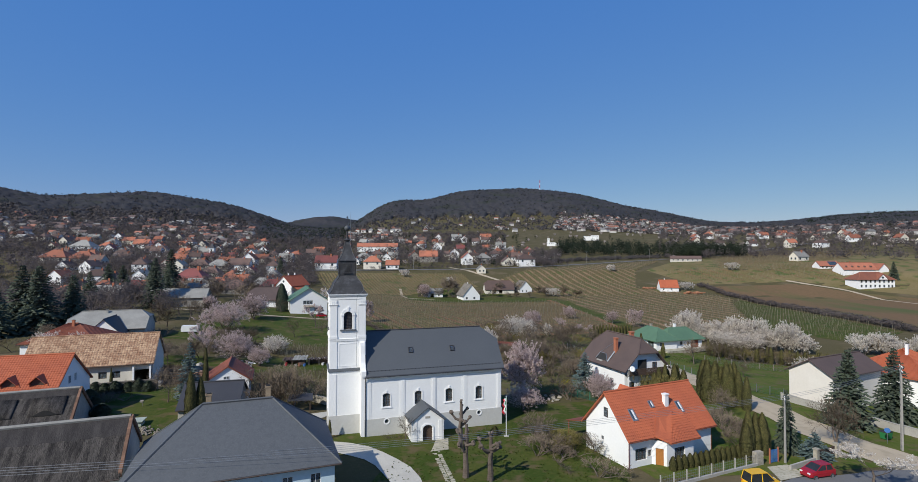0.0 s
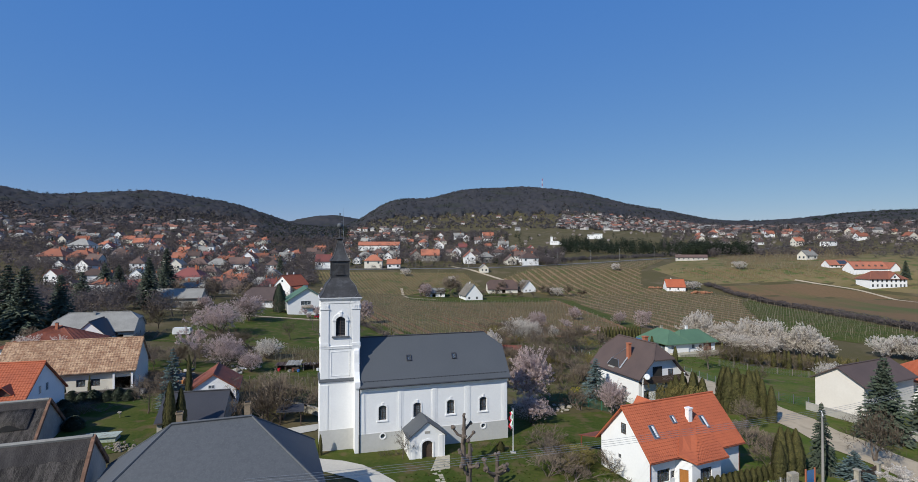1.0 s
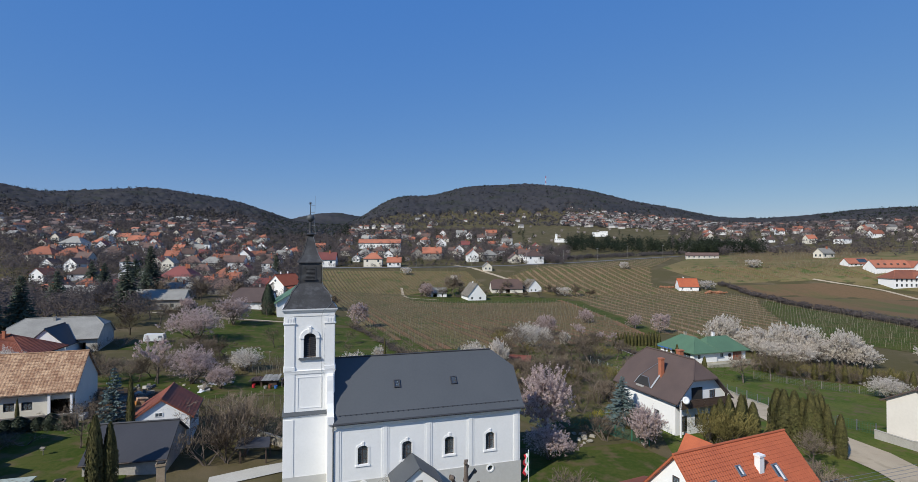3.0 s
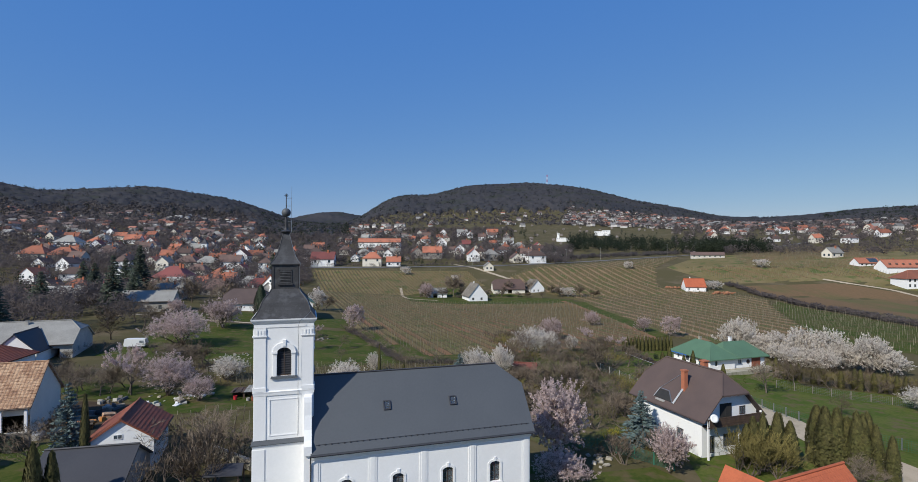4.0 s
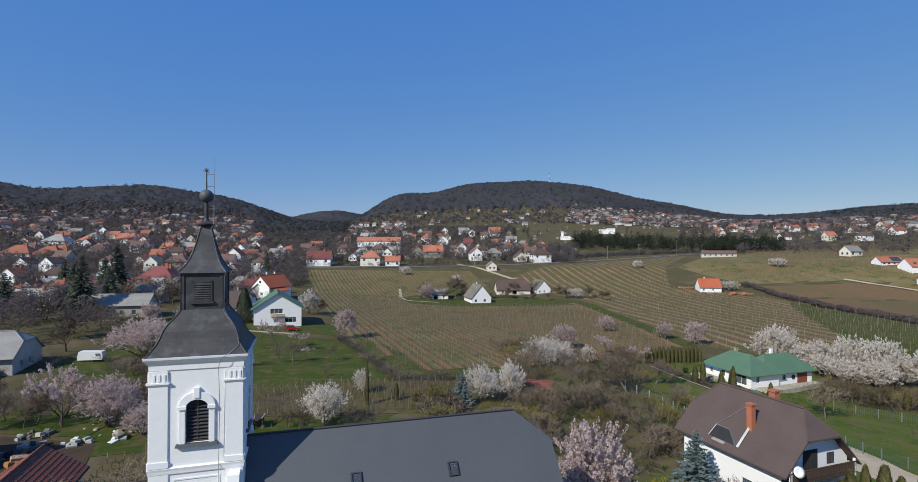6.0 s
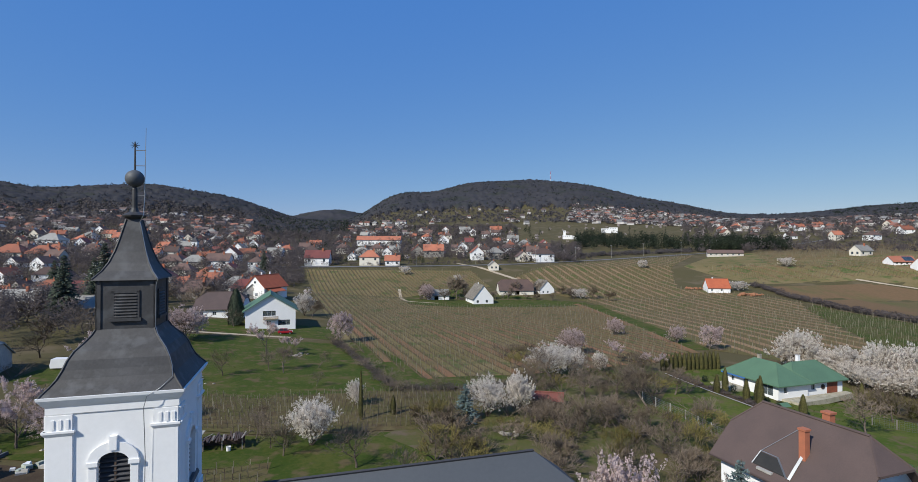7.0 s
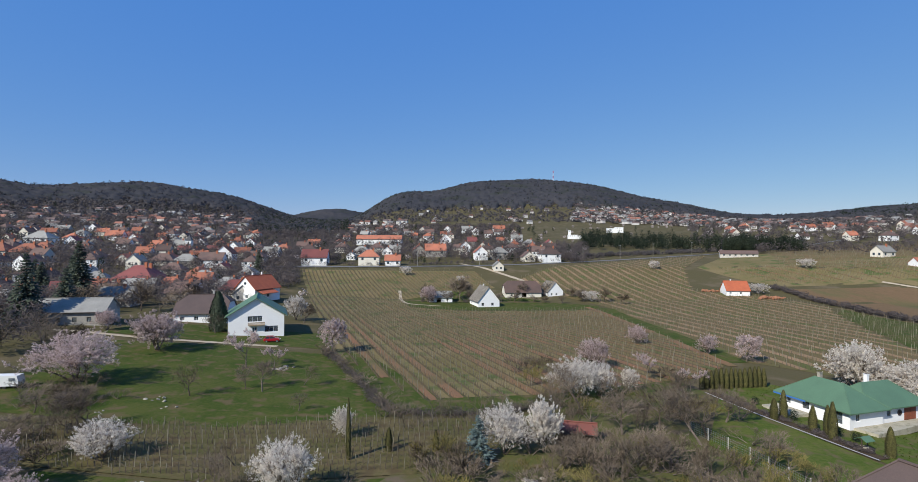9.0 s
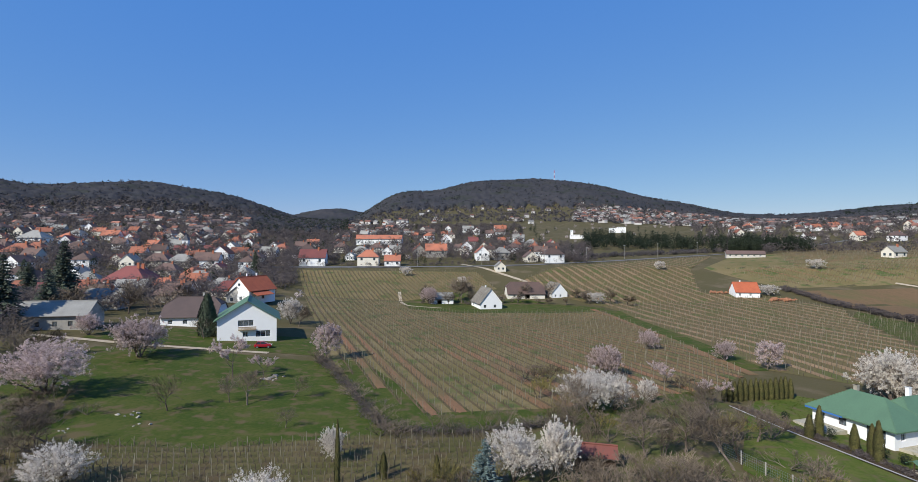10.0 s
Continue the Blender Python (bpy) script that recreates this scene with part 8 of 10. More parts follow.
FAR_GREY = mat("far_grey_roofs", (0.28, 0.27, 0.25), (0.2, 0.19, 0.18), 0.9, 0.2, 0.02, 0.0, island=0.35)
for i, (m, word) in enumerate(((FAR_ORANGE, "orange"), (FAR_BROWN, "brown"), (FAR_GREY, "grey"))):
    r_ = rv[kind == i]
    k = np.arange(len(r_))[:, None, None] * 6
    stuff("far_town_roofs", r_.reshape(-1, 3).tolist(), (k + RF4).reshape(-1, 4).tolist() + (k + RF3).reshape(-1, 3).tolist(), m, f"{word} roofs of the town's far houses", "houses")

# trees of the town and the woods on the hills
g = np.random.default_rng(21)


def clear(p, r=7.0):
    T_ = np.array(taken)
    return p[[((T_ - q) ** 2).sum(1).min() > r * r for q in p]]


def outside(p, *polys):
    for poly in polys:
        p = p[~inside(poly, p[:, 0], p[:, 1])]
    return p


BIG_FIELD = [(-116, 412.1), (-118, 390.3), (-33, 177.0), (0, 133.3), (60, 157.6), (140, 193.9), (420, 400.0), (420, 569.6), (250, 503.0), (60, 418.1)]
t_near = outside(clear(np.concatenate([polar(g, 1500, (-52, -20), (205, 420)), polar(g, 700, (-18, 14), (342, 480)), polar(g, 90, (-52, -40), (150, 220))])), BIG_FIELD)
t_near = t_near[(t_near[:, 1] > 410) | (t_near[:, 0] < -100)]
crowns("town_trees", t_near, g.uniform(2.2, 4.6, len(t_near)), g.uniform(4.5, 10.5, len(t_near)), 120, 0.19, TOWN_TWIGS, "leafless garden trees of the village", 1, slim=0.22)
t_mid = clear(np.concatenate([polar(g, 3000, (-54, -16), (420, 800)), polar(g, 900, (-16, 6), (470, 760)), polar(g, 900, (26, 54), (440, 900))]))
crowns("town_trees", t_mid, g.uniform(2.4, 5.0, len(t_mid)), g.uniform(4.5, 10.5, len(t_mid)), 48, 0.28, TOWN_TWIGS, "leafless garden trees of the farther town", 2, slim=0.3)
t_far = np.concatenate([polar(g, 4600, (-56, -16), (780, 1000)), polar(g, 900, (-16, 14), (850, 1150)), polar(g, 2600, (13, 40), (860, 1250)), polar(g, 2600, (30, 56), (800, 1400))])
crowns("town_trees", t_far, g.uniform(2.5, 5.0, len(t_far)), g.uniform(4, 9, len(t_far)), 9, 0.55, WOODS, "leafless trees among the far houses", 3)
t_wh = outside(np.concatenate([polar(g, 90, (-50, -20), (240, 500)), polar(g, 60, (-16, 14), (340, 600)), polar(g, 260, (-50, 52), (600, 1200)), polar(g, 160, (28, 52), (430, 900))]), BIG_FIELD)
crowns("far_blossom", t_wh, g.uniform(1.8, 3.6, len(t_wh)), g.uniform(3.0, 5.5, len(t_wh)), 60, 0.2, WOODS_WHITE, "pale flowering trees among the far houses", 4)
t_con = outside(clear(np.concatenate([polar(g, 40, (-50, -24), (240, 420)), polar(g, 130, (-50, -16), (420, 1000)), polar(g, 50, (-14, 12), (360, 700)), polar(g, 70, (20, 50), (600, 1100))])), BIG_FIELD)
crowns("far_conifers", t_con, g.uniform(1.6, 3.0, len(t_con)), g.uniform(7, 14, len(t_con)), 90, 0.22, WOODS_GREEN, "dark conifers in the town's gardens", 5)
belt = np.concatenate([polar(g, 300, (13.5, 30), (455, 560)), polar(g, 140, (30, 36), (470, 520)), polar(g, 110, (28.8, 31.4), (430, 490))])
crowns("pine_belt", belt, g.uniform(2.4, 4.0, len(belt)), g.uniform(6, 17, len(belt)), 80, 0.2, WOODS_GREEN, "dark belt of pines beyond the vineyards", 6)
hy = np.linspace(342, 155, 260)
hedge = np.column_stack([np.interp(hy, (155, 167, 237.5, 291, 342), (156, 158, 166, 166.5, 165)), hy]) + g.normal(0, 1.1, (260, 2))
crowns("field_hedge", hedge, g.uniform(1.2, 2.4, len(hedge)), g.uniform(1.6, 3.2, len(hedge)), 110, 0.13, TOWN_TWIGS, "dark leafless hedge along the ploughed field", 7, "hedge")
band_h = np.column_stack([np.linspace(40, 330, 420), np.linspace(446, 582, 420)]) + g.normal(0, 4, (420, 2))
crowns("road_bushes", band_h, g.uniform(1.5, 3.0, len(band_h)), g.uniform(2.0, 4.5, len(band_h)), 60, 0.18, WOODS, "brown bushes along the village road", 8, "bushes")
row_p = np.column_stack([np.interp(np.linspace(0, 1, 120), (0, 0.35, 0.6, 1), (-135, -60, 0, 95)), np.interp(np.linspace(0, 1, 120), (0, 0.35, 0.6, 1), (409.5, 412.5, 421, 448))]) + np.column_stack([g.normal(0, 1.2, 120), g.uniform(0, 4, 120)])
crowns("front_gardens", row_p, g.uniform(0.9, 2.2, 120), g.uniform(1.4, 4.2, 120), 90, 0.2, TOWN_TWIGS, "leafless garden hedges along the village road", 31, "hedge", slim=0.3)
row_g = np.column_stack([g.uniform(-130, 90, 46), np.zeros(46)])
row_g[:, 1] = np.interp(row_g[:, 0], (-130, -60, 0, 95), (414, 416, 426, 452)) + g.uniform(0, 30, 46)
crowns("front_conifers", row_g, g.uniform(0.8, 1.8, 46), g.uniform(2.5, 7, 46), 90, 0.22, WOODS_GREEN, "dark garden conifers behind the village road", 32)
# closed canopy of the hill woods: one billowing sheet over each wooded slope, with single crowns along its edges
az = np.arange(-62, 62, 0.24)
ds = np.concatenate([np.arange(620, 1800, 6.5), np.arange(1800, 2700, 14)])
AZ, DS = np.meshgrid(az, ds, indexing="ij")
edge = np.interp(az, (-62, -40, -29, -27, -25, -18, -16.5, -14, -6, 5, 15, 24, 30, 36, 45, 62), (930, 950, 960, 820, 640, 640, 980, 1130, 1120, 1090, 1120, 1130, 1150, 1210, 1250, 1250))
edge = edge + 22 * np.sin(az * 1.9) + 14 * np.sin(az * 5.3 + 1)
X, Y = DS * np.sin(np.radians(AZ)), (20 + DS * np.cos(np.radians(AZ))) * DEEP
bump = g.normal(0, 1, AZ.shape)
bump = bump + np.roll(bump, 1, 0) + np.roll(bump, 1, 1)
high = np.clip((DS - edge[:, None]) / 12, -0.4, 1) * 6.0 + np.where(DS > edge[:, None], bump * 0.95, -1.0)
Z = terrain(X, Y) + high + np.where(DS > 600, 1.5 * np.sin(X / 37.0) * np.sin(Y / 29.0), 0)
na, nd = AZ.shape
ok = (high[:-1, :-1] > -0.5) | (high[1:, 1:] > -0.5)
ii, jj = np.nonzero(ok)
fs = np.column_stack([ii * nd + jj, (ii + 1) * nd + jj, (ii + 1) * nd + jj + 1, ii * nd + jj + 1])
cover = stuff("hill_woods", np.column_stack([X.ravel(), Y.ravel(), Z.ravel()]).tolist(), fs.tolist(), HAZED_WOODS, "leafless grey-brown woods on the hills", "woods")
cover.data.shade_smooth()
w_pts = np.concatenate([polar(g, 900, (-60, -20), (930, 1280)), polar(g, 700, (-27, -17), (640, 1100)), polar(g, 1500, (-17, 30), (1080, 1550)), polar(g, 700, (28, 58), (1150, 1650))])
crowns("wood_edge_trees", w_pts, g.uniform(3.0, 5.0, len(w_pts)), g.uniform(8, 12, len(w_pts)), 16, 0.36, HAZED_WOODS, "taller leafless trees in the hill woods", 9, "woods")
w_pine = np.concatenate([polar(g, 500, (-26.5, -16), (640, 1050)), polar(g, 260, (-16, -8), (1150, 1600)), polar(g, 250, (-4, 30), (1120, 1450)), polar(g, 900, (40, 58), (1280, 1650))])
crowns("hill_pines", w_pine, g.uniform(2.5, 4.5, len(w_pine)), g.uniform(8, 12, len(w_pine)), 16, 0.36, WOODS_GREEN, "dark pines scattered through the hill woods", 10, "woods")
# bare trees between the gardens and the town
rng = random.Random(8)
for i in range(80):
    x, y = rng.uniform(-210, -70), rng.uniform(135.7, 400)
    if x > -0.347 * (y - 181.8) - 62 or ((np.array(taken) - (x, y)) ** 2).sum(1).min() < 64 or (-90 < x and 127 < y < 184):
        continue
    form = {k: v for k, v in FORM_FAR[i % 2].items() if k != "blossom"}
    plant("bare_tree", "tall leafless garden tree", "tree", form, x, y, rng.uniform(5, 9), rng.uniform(1.0, 1.6), 6.0, rng.uniform(0, 360), "garden trees")

# ---- things by the church and the street ----
flag = thing("flagpole", "white flagpole with a hanging red, white and green flag", "flagpole", pose(7.6, 62.05, land(7.6, 62.05)))
b = Build()
b.lathe(0, 0, [(0.07, -0.1), (0.055, 2.5), (0.035, 5.7), (0.06, 5.72), (0.02, 5.85)], 8)
part("pole", b, FRAME_WHITE, flag)
b = Build()
b.box(-0.35, -0.35, -0.2, 0.35, 0.35, 0.12)
part("base", b, CONCRETE, flag)
for k, m in enumerate((CLOTH_GREEN, CLOTH_WHITE, CLOTH_RED)):
    b = Build()
    pts = []
    for i in range(9):
        for s in (0, 1):
            f = (k + s) / 3
            pts.append((0.06 + 0.14 * math.sin(i * 1.9) * (0.3 + f) - f * 0.55, 0.12 * math.cos(i * 1.5) * f, 5.6 - 0.26 * i - 0.35 * f - 0.12 * f * i * 0.3))
    b.add(pts, [(2 * i, 2 * i + 1, 2 * i + 3, 2 * i + 2) for i in range(8)])
    part("flag_stripe", b, m, flag)


def pollard(x, y, high, seed, label):
    g = random.Random(seed)
    ob = thing("pollarded_tree", label, "tree", pose(x, y, land(x, y)), "pollards")
    b = Build()
    b.tube([(0, 0, -0.2), (0.05, 0.03, 0.8), (0.0, 0.05, high * 0.4), (0.12, 0.0, high * 0.62), (0.1, 0.05, high * 0.9)], [0.42, 0.34, 0.29, 0.24, 0.16], 9)
    for v in range(len(b.v)):
        p = Vector(b.v[v])
        b.v[v] = tuple(p + 0.05 * noise.noise_vector(p * 2.1))
    part("trunk", b, BARK, ob)
    knobs = [(0.1, 0.05, high * 0.92)]
    for k in range(5):
        a = g.uniform(0, 6.28)
        z = high * g.uniform(0.42, 0.68)
        L = g.uniform(0.9, 1.6)
        tip = (L * math.cos(a), L * math.sin(a), z + g.uniform(0.5, 1.3))
        b = Build()
        b.tube([(0, 0, z), (tip[0] * 0.5, tip[1] * 0.5, z + 0.25), tip], [0.2, 0.16, 0.13], 7)
        part("limb", b, BARK, ob)
        knobs.append(tip)
    for kx, ky, kz in knobs:
        for j in range(2):
            b = Build()
            r = g.uniform(0.17, 0.26)
            c = Vector((kx + g.uniform(-0.2, 0.2), ky + g.uniform(-0.2, 0.2), kz + g.uniform(-0.1, 0.3)))
            b.lathe(c.x, c.y, [(0.02, c.z - r)] + [(r * math.sin(math.pi * i / 6), c.z - r * math.cos(math.pi * i / 6)) for i in range(1, 6)] + [(0.02, c.z + r)], 7)
            for v in range(len(b.v)):
                p = Vector(b.v[v])
                b.v[v] = tuple(p + 0.09 * noise.noise_vector(p * 5))
            part("burr", b, BARK, ob)


pollard(1.0, 57.69, 6.8, 1, "pollarded tree with knobbly bare stumps on the church lawn")
pollard(4.5, 47.7, 5.9, 2, "pollarded tree with thick forked stumps")
pollard(1.65, 48.5, 6.9, 3, "slim pollarded tree with a pale trunk")


def pole(x, y, high, label, arms=2, lattice=False, turn=0):
    ob = thing("utility_pole", label, "pole", pose(x, y, land(x, y), 0, 0, turn), "utility poles")
    b = Build()
    if lattice:
        for s in (-1, 1):
            b.add([(s * 0.3 - 0.08, -0.12, -0.3), (s * 0.3 + 0.08, -0.12, -0.3), (s * 0.3 + 0.08, 0.12, -0.3), (s * 0.3 - 0.08, 0.12, -0.3), (s * 0.16 - 0.06, -0.1, high), (s * 0.16 + 0.06, -0.1, high), (s * 0.16 + 0.06, 0.1, high), (s * 0.16 - 0.06, 0.1, high)],
                  [(3, 2, 1, 0), (4, 5, 6, 7), (0, 1, 5, 4), (1, 2, 6, 5), (2, 3, 7, 6), (3, 0, 4, 7)])
        for i in range(int(high / 0.8)):
            b.box(-0.26, -0.09, 0.5 + i * 0.8, 0.26, 0.09, 0.72 + i * 0.8)
    else:
        b.lathe(0, 0, [(0.16, -0.3), (0.1, high)], 8)
    part("shaft", b, POLE_GREY, ob)
    for i in range(arms):
        b = Build()
        z = high - 0.3 - 0.6 * i
        b.box(-0.9, -0.05, z, 0.9, 0.05, z + 0.1)
        a = part("crossarm", b, METAL_GREY, ob)
        for s in (-0.8, -0.3, 0.3, 0.8):
            b = Build()
            b.lathe(s, 0, [(0.03, z + 0.1), (0.06, z + 0.14), (0.06, z + 0.24), (0.03, z + 0.28)], 6)
            part("insulator", b, FRAME_WHITE, a)
    return ob


pole(42.3, 53.57, 8.3, "grey concrete utility pole by the gate", 1, turn=60)
pole(61.4, 58.66, 11.6, "tall grey ladder-like concrete pole", 2, True, 60)
pole(-62.0, 24.24, 9.0, "grey concrete utility pole", 1, turn=60)
for i, (x, y) in enumerate([(-40, 414.5), (4, 423.0), (49.9, 431.5), (83.8, 449.7), (116.3, 464.2), (147.8, 480.0), (187.7, 499.3), (228, 518.7), (262, 533.3)]):
    pole(x, y, 10.5, "grey concrete pole along the village road", 1, turn=20)
for i in range(4):
    b = Build()
    pa, pb = Vector((42.3, 53.57 + 0.5 * (i - 1.5), 8.2)), Vector((-62.0, 24.24 + 0.6 * (i - 1.5), 9.2))
    b.tube([tuple(pa.lerp(pb, t / 16) - Vector((0, 0, 1.6 * math.sin(math.pi * t / 16)))) for t in range(17)], [0.014] * 17, 4)
    tagged(new("power_cable", b.mesh("power_cable", METAL_GREY)), "thin grey overhead power cable between poles", "cable", "cables")
for i in range(3):
    b = Build()
    pa, pb = Vector((42.3, 53.57 + 0.5 * (i - 1), 8.2)), Vector((61.4, 58.66 + 0.5 * (i - 1), 11.0))
    b.tube([tuple(pa.lerp(pb, t / 8) - Vector((0, 0, 0.4 * math.sin(math.pi * t / 8)))) for t in range(9)], [0.014] * 9, 4)
    tagged(new("power_cable", b.mesh("power_cable", METAL_GREY)), "thin grey overhead power cable between poles", "cable", "cables")


def car(name, label, x, y, turn, L, W, H, paint, van=False):
    """A car: lofted body, glass house, wheels with rims, lamps."""
    ob = thing(name, label, "car", pose(x, y, land(x, y) + 0.16, 0, 0, turn))
    k = L / 4.0
    b = Build()
    sect = []
    for px, w in ((-2.0, 0.62), (-1.85, 0.8), (-1.2, 0.85), (0.0, 0.86), (1.1, 0.85), (1.7, 0.78), (2.0, 0.6)):
        top = np.interp(px, (-2.0, -1.85, 1.15, 1.75, 2.0), (0.72, 0.88, 0.92, 0.8, 0.55))
        sect.append([(px * k, -w * W / 1.72, 0.25), (px * k, w * W / 1.72, 0.25), (px * k, w * W / 1.72, top * 0.7), (px * k, w * 0.93 * W / 1.72, top), (px * k, -w * 0.93 * W / 1.72, top), (px * k, -w * W / 1.72, top * 0.7)])
    b.rings(sect)
    part("body", b, paint, ob)
    rear = -1.9 if van else -1.55
    prof = [(rear, 0.88), (rear + 0.2, H - 0.02), (0.15, H), (1.05, 0.92)]
    b = Build()
    gl = []
    for px, pz in prof:
        w = 0.78 if pz < 1 else 0.64
        gl.append((px * k, w * W / 1.72, pz))
    b.add([(x_, -y_, z_) for x_, y_, z_ in gl] + gl, [(0, 1, 2, 3), (7, 6, 5, 4), (0, 4, 5, 1), (2, 6, 7, 3)])
    part("window_glass", b, CAR_GLASS, ob)
    b = Build()
    b.slab([((rear + 0.15) * k, -0.66 * W / 1.72, H + 0.03), (0.2 * k, -0.66 * W / 1.72, H + 0.03), (0.2 * k, 0.66 * W / 1.72, H + 0.03), ((rear + 0.15) * k, 0.66 * W / 1.72, H + 0.03)], 0.05)
    for s in (-1, 1):
        for a_, c_ in ((prof[0], prof[1]), (prof[2], prof[3])):
            b.tube([(a_[0] * k, s * 0.78 * W / 1.72 if a_[1] < 1 else s * 0.65 * W / 1.72, a_[1]), (c_[0] * k, s * 0.78 * W / 1.72 if c_[1] < 1 else s * 0.65 * W / 1.72, c_[1])], [0.05, 0.05], 4)
        b.tube([(-0.5 * k, s * 0.78 * W / 1.72, 0.9), (-0.5 * k, s * 0.65 * W / 1.72, H)], [0.05, 0.05], 4)
    part("cabin_frame", b, paint, ob)
    for wx in (-1.25, 1.25):
        for s in (-1, 1):
            m = Matrix.Translation((wx * k, s * W * 0.47, 0.16)) @ pose(0, 0, 0, 90)
            b = Build(m)
            b.lathe(0, 0, [(0.2, -0.1), (0.3, -0.1), (0.32, -0.06), (0.32, 0.06), (0.3, 0.1), (0.2, 0.1)], 16)
            w_ = part("wheel", b, RUBBER, ob)
            b = Build(m)
            b.lathe(0, 0, [(0.05, -0.11), (0.2, -0.105), (0.2, 0.105), (0.05, 0.11)], 10)
            part("rim", b, METAL_GREY, w_)
    for s in (-1, 1):
        b = Build()
        b.box(1.84 * k, s * 0.5 * W / 1.72 - 0.16, 0.55, 1.97 * k, s * 0.5 * W / 1.72 + 0.16, 0.7)
        part("headlight", b, FRAME_WHITE, ob)
        b = Build()
        b.box(-1.98 * k, s * 0.6 * W / 1.72 - 0.1, 0.6, -1.9 * k, s * 0.6 * W / 1.72 + 0.1, 0.8)
        part("tail_light", b, CLOTH_RED, ob)
    return ob


car("hatchback", "dark red hatchback parked by the street", 43.6, 49.57, 196, 4.0, 1.72, 1.45, RED_CAR)
car("delivery_van", "yellow delivery van with a roof rack", 35.1, 46.3, 10, 4.2, 1.75, 1.85, YELLOW_CAR, True)
car("estate_car", "red car parked before the gabled house", -54.5, 189.68, 15, 4.2, 1.72, 1.45, RED_CAR)
cp = thing("camper_van", "white caravan standing between the gardens", "caravan", pose(-79.0, 138.3, land(-79.0, 138.3), 0, 0, 12) @ Matrix.Scale(0.84, 4))
b = Build()
b.prism([(-2.8, 0.5), (2.6, 0.5), (2.9, 1.2), (2.6, 2.5), (-2.6, 2.6), (-2.9, 1.2)], "y", -1.1, 1.1)
part("body", b, FRAME_WHITE, cp)
b = Build()
b.box(1.2, -1.14, 1.5, 2.3, -1.09, 2.1)
part("window", b, GLASS, cp)
for x in (-0.4, 0.4):
    b = Build(Matrix.Translation((x, -0.95, 0.3)) @ pose(0, 0, 0, 90))
    b.lathe(0, 0, [(0.15, -0.1), (0.32, -0.08), (0.32, 0.08), (0.15, 0.1)], 12)
    part("wheel", b, RUBBER, cp)
# bin and sign by the lane
bn = thing("rubbish_container", "green wheeled rubbish container with a dark lid", "container", pose(63.0, 63.27, land(63.0, 63.27), 0, 0, 20))
b = Build()
b.rings([ring(-0.6, -0.4, 0.6, 0.4, 0.15), ring(-0.7, -0.5, 0.7, 0.5, 1.1)])
part("body", b, GREEN_BIN, bn)
b = Build()
b.rings([ring(-0.74, -0.54, 0.74, 0.54, 1.1), ring(-0.7, -0.5, 0.7, 0.5, 1.22), ring(-0.4, -0.2, 0.4, 0.2, 1.28)])
part("lid", b, RUBBER, bn)
sg = thing("parking_sign", "round blue road sign on a leaning post", "sign", pose(61.6, 61.33, land(61.6, 61.33), 0, 0, -30))
b = Build()
b.tube([(0, 0, -0.2), (0, 0, 2.1)], [0.035, 0.035], 6)
part("post", b, METAL_GREY, sg)
b = Build(Matrix.Translation((0, -0.05, 1.9)) @ pose(0, 0, 0, 90))
b.lathe(0, 0, [(0.02, -0.01), (0.36, -0.01), (0.36, 0.02), (0.02, 0.02)], 20)
part("plate", b, BLUE_PAINT, sg)


def fence(name, label, pts, high, gap, post_mat, mesh_mat=None, wall=0.0, bars=0, solid=False):
    """A fence of posts along plan points, with wire strands or mesh bars and, where given, a low wall."""
    x0, y0 = pts[0]
    ob = thing(name, label, "fence", pose(x0, y0, land(x0, y0)))
    line = []
    for (ax, ay), (bx, by) in zip(pts, pts[1:]):
        n = max(1, round(math.hypot(bx - ax, by - ay) / gap))
        line += [(ax + (bx - ax) * i / n, ay + (by - ay) * i / n) for i in range(n)]
    line.append(pts[-1])
    P = [Vector((x - x0, y - y0, land(x, y) - land(x0, y0))) for x, y in line]
    pb = Build()
    pb.box(-0.06, -0.06, -0.3, 0.06, 0.06, high + 0.1)
    me = pb.mesh("post", post_mat)
    for p in P:
        part("post", me, None, ob).location = p
    for p, q in zip(P, P[1:]):
        d = (q - p).normalized()
        n = Vector((-d.y, d.x, 0))
        if wall:
            b = Build()
            w = n * 0.12
            b.add([tuple(v) for v in (p - w - Vector((0, 0, 0.3)), q - w - Vector((0, 0, 0.3)), q + w - Vector((0, 0, 0.3)), p + w - Vector((0, 0, 0.3)), p - w + Vector((0, 0, wall)), q - w + Vector((0, 0, wall)), q + w + Vector((0, 0, wall)), p + w + Vector((0, 0, wall)))],
                  [(3, 2, 1, 0), (4, 5, 6, 7), (0, 1, 5, 4), (1, 2, 6, 5), (2, 3, 7, 6), (3, 0, 4, 7)])
            part("wall_panel", b, CONCRETE, ob)
        if mesh_mat:
            b = Build()
            step = 0.14 if solid else 0.3
            for i in range(int((high - wall) / step) + 1):
                z = Vector((0, 0, wall + 0.08 + i * step))
                b.tube([tuple(p + z), tuple(q + z)], [0.012, 0.012], 3)
            m = int((q - p).length / (0.12 if solid else 0.3))
            for i in range(1, m):
                c = p.lerp(q, i / m)
                b.tube([tuple(c + Vector((0, 0, wall + 0.05))), tuple(c + Vector((0, 0, high)))], [0.012, 0.012], 3)
            part("wire_panel", b, mesh_mat, ob)
    return ob


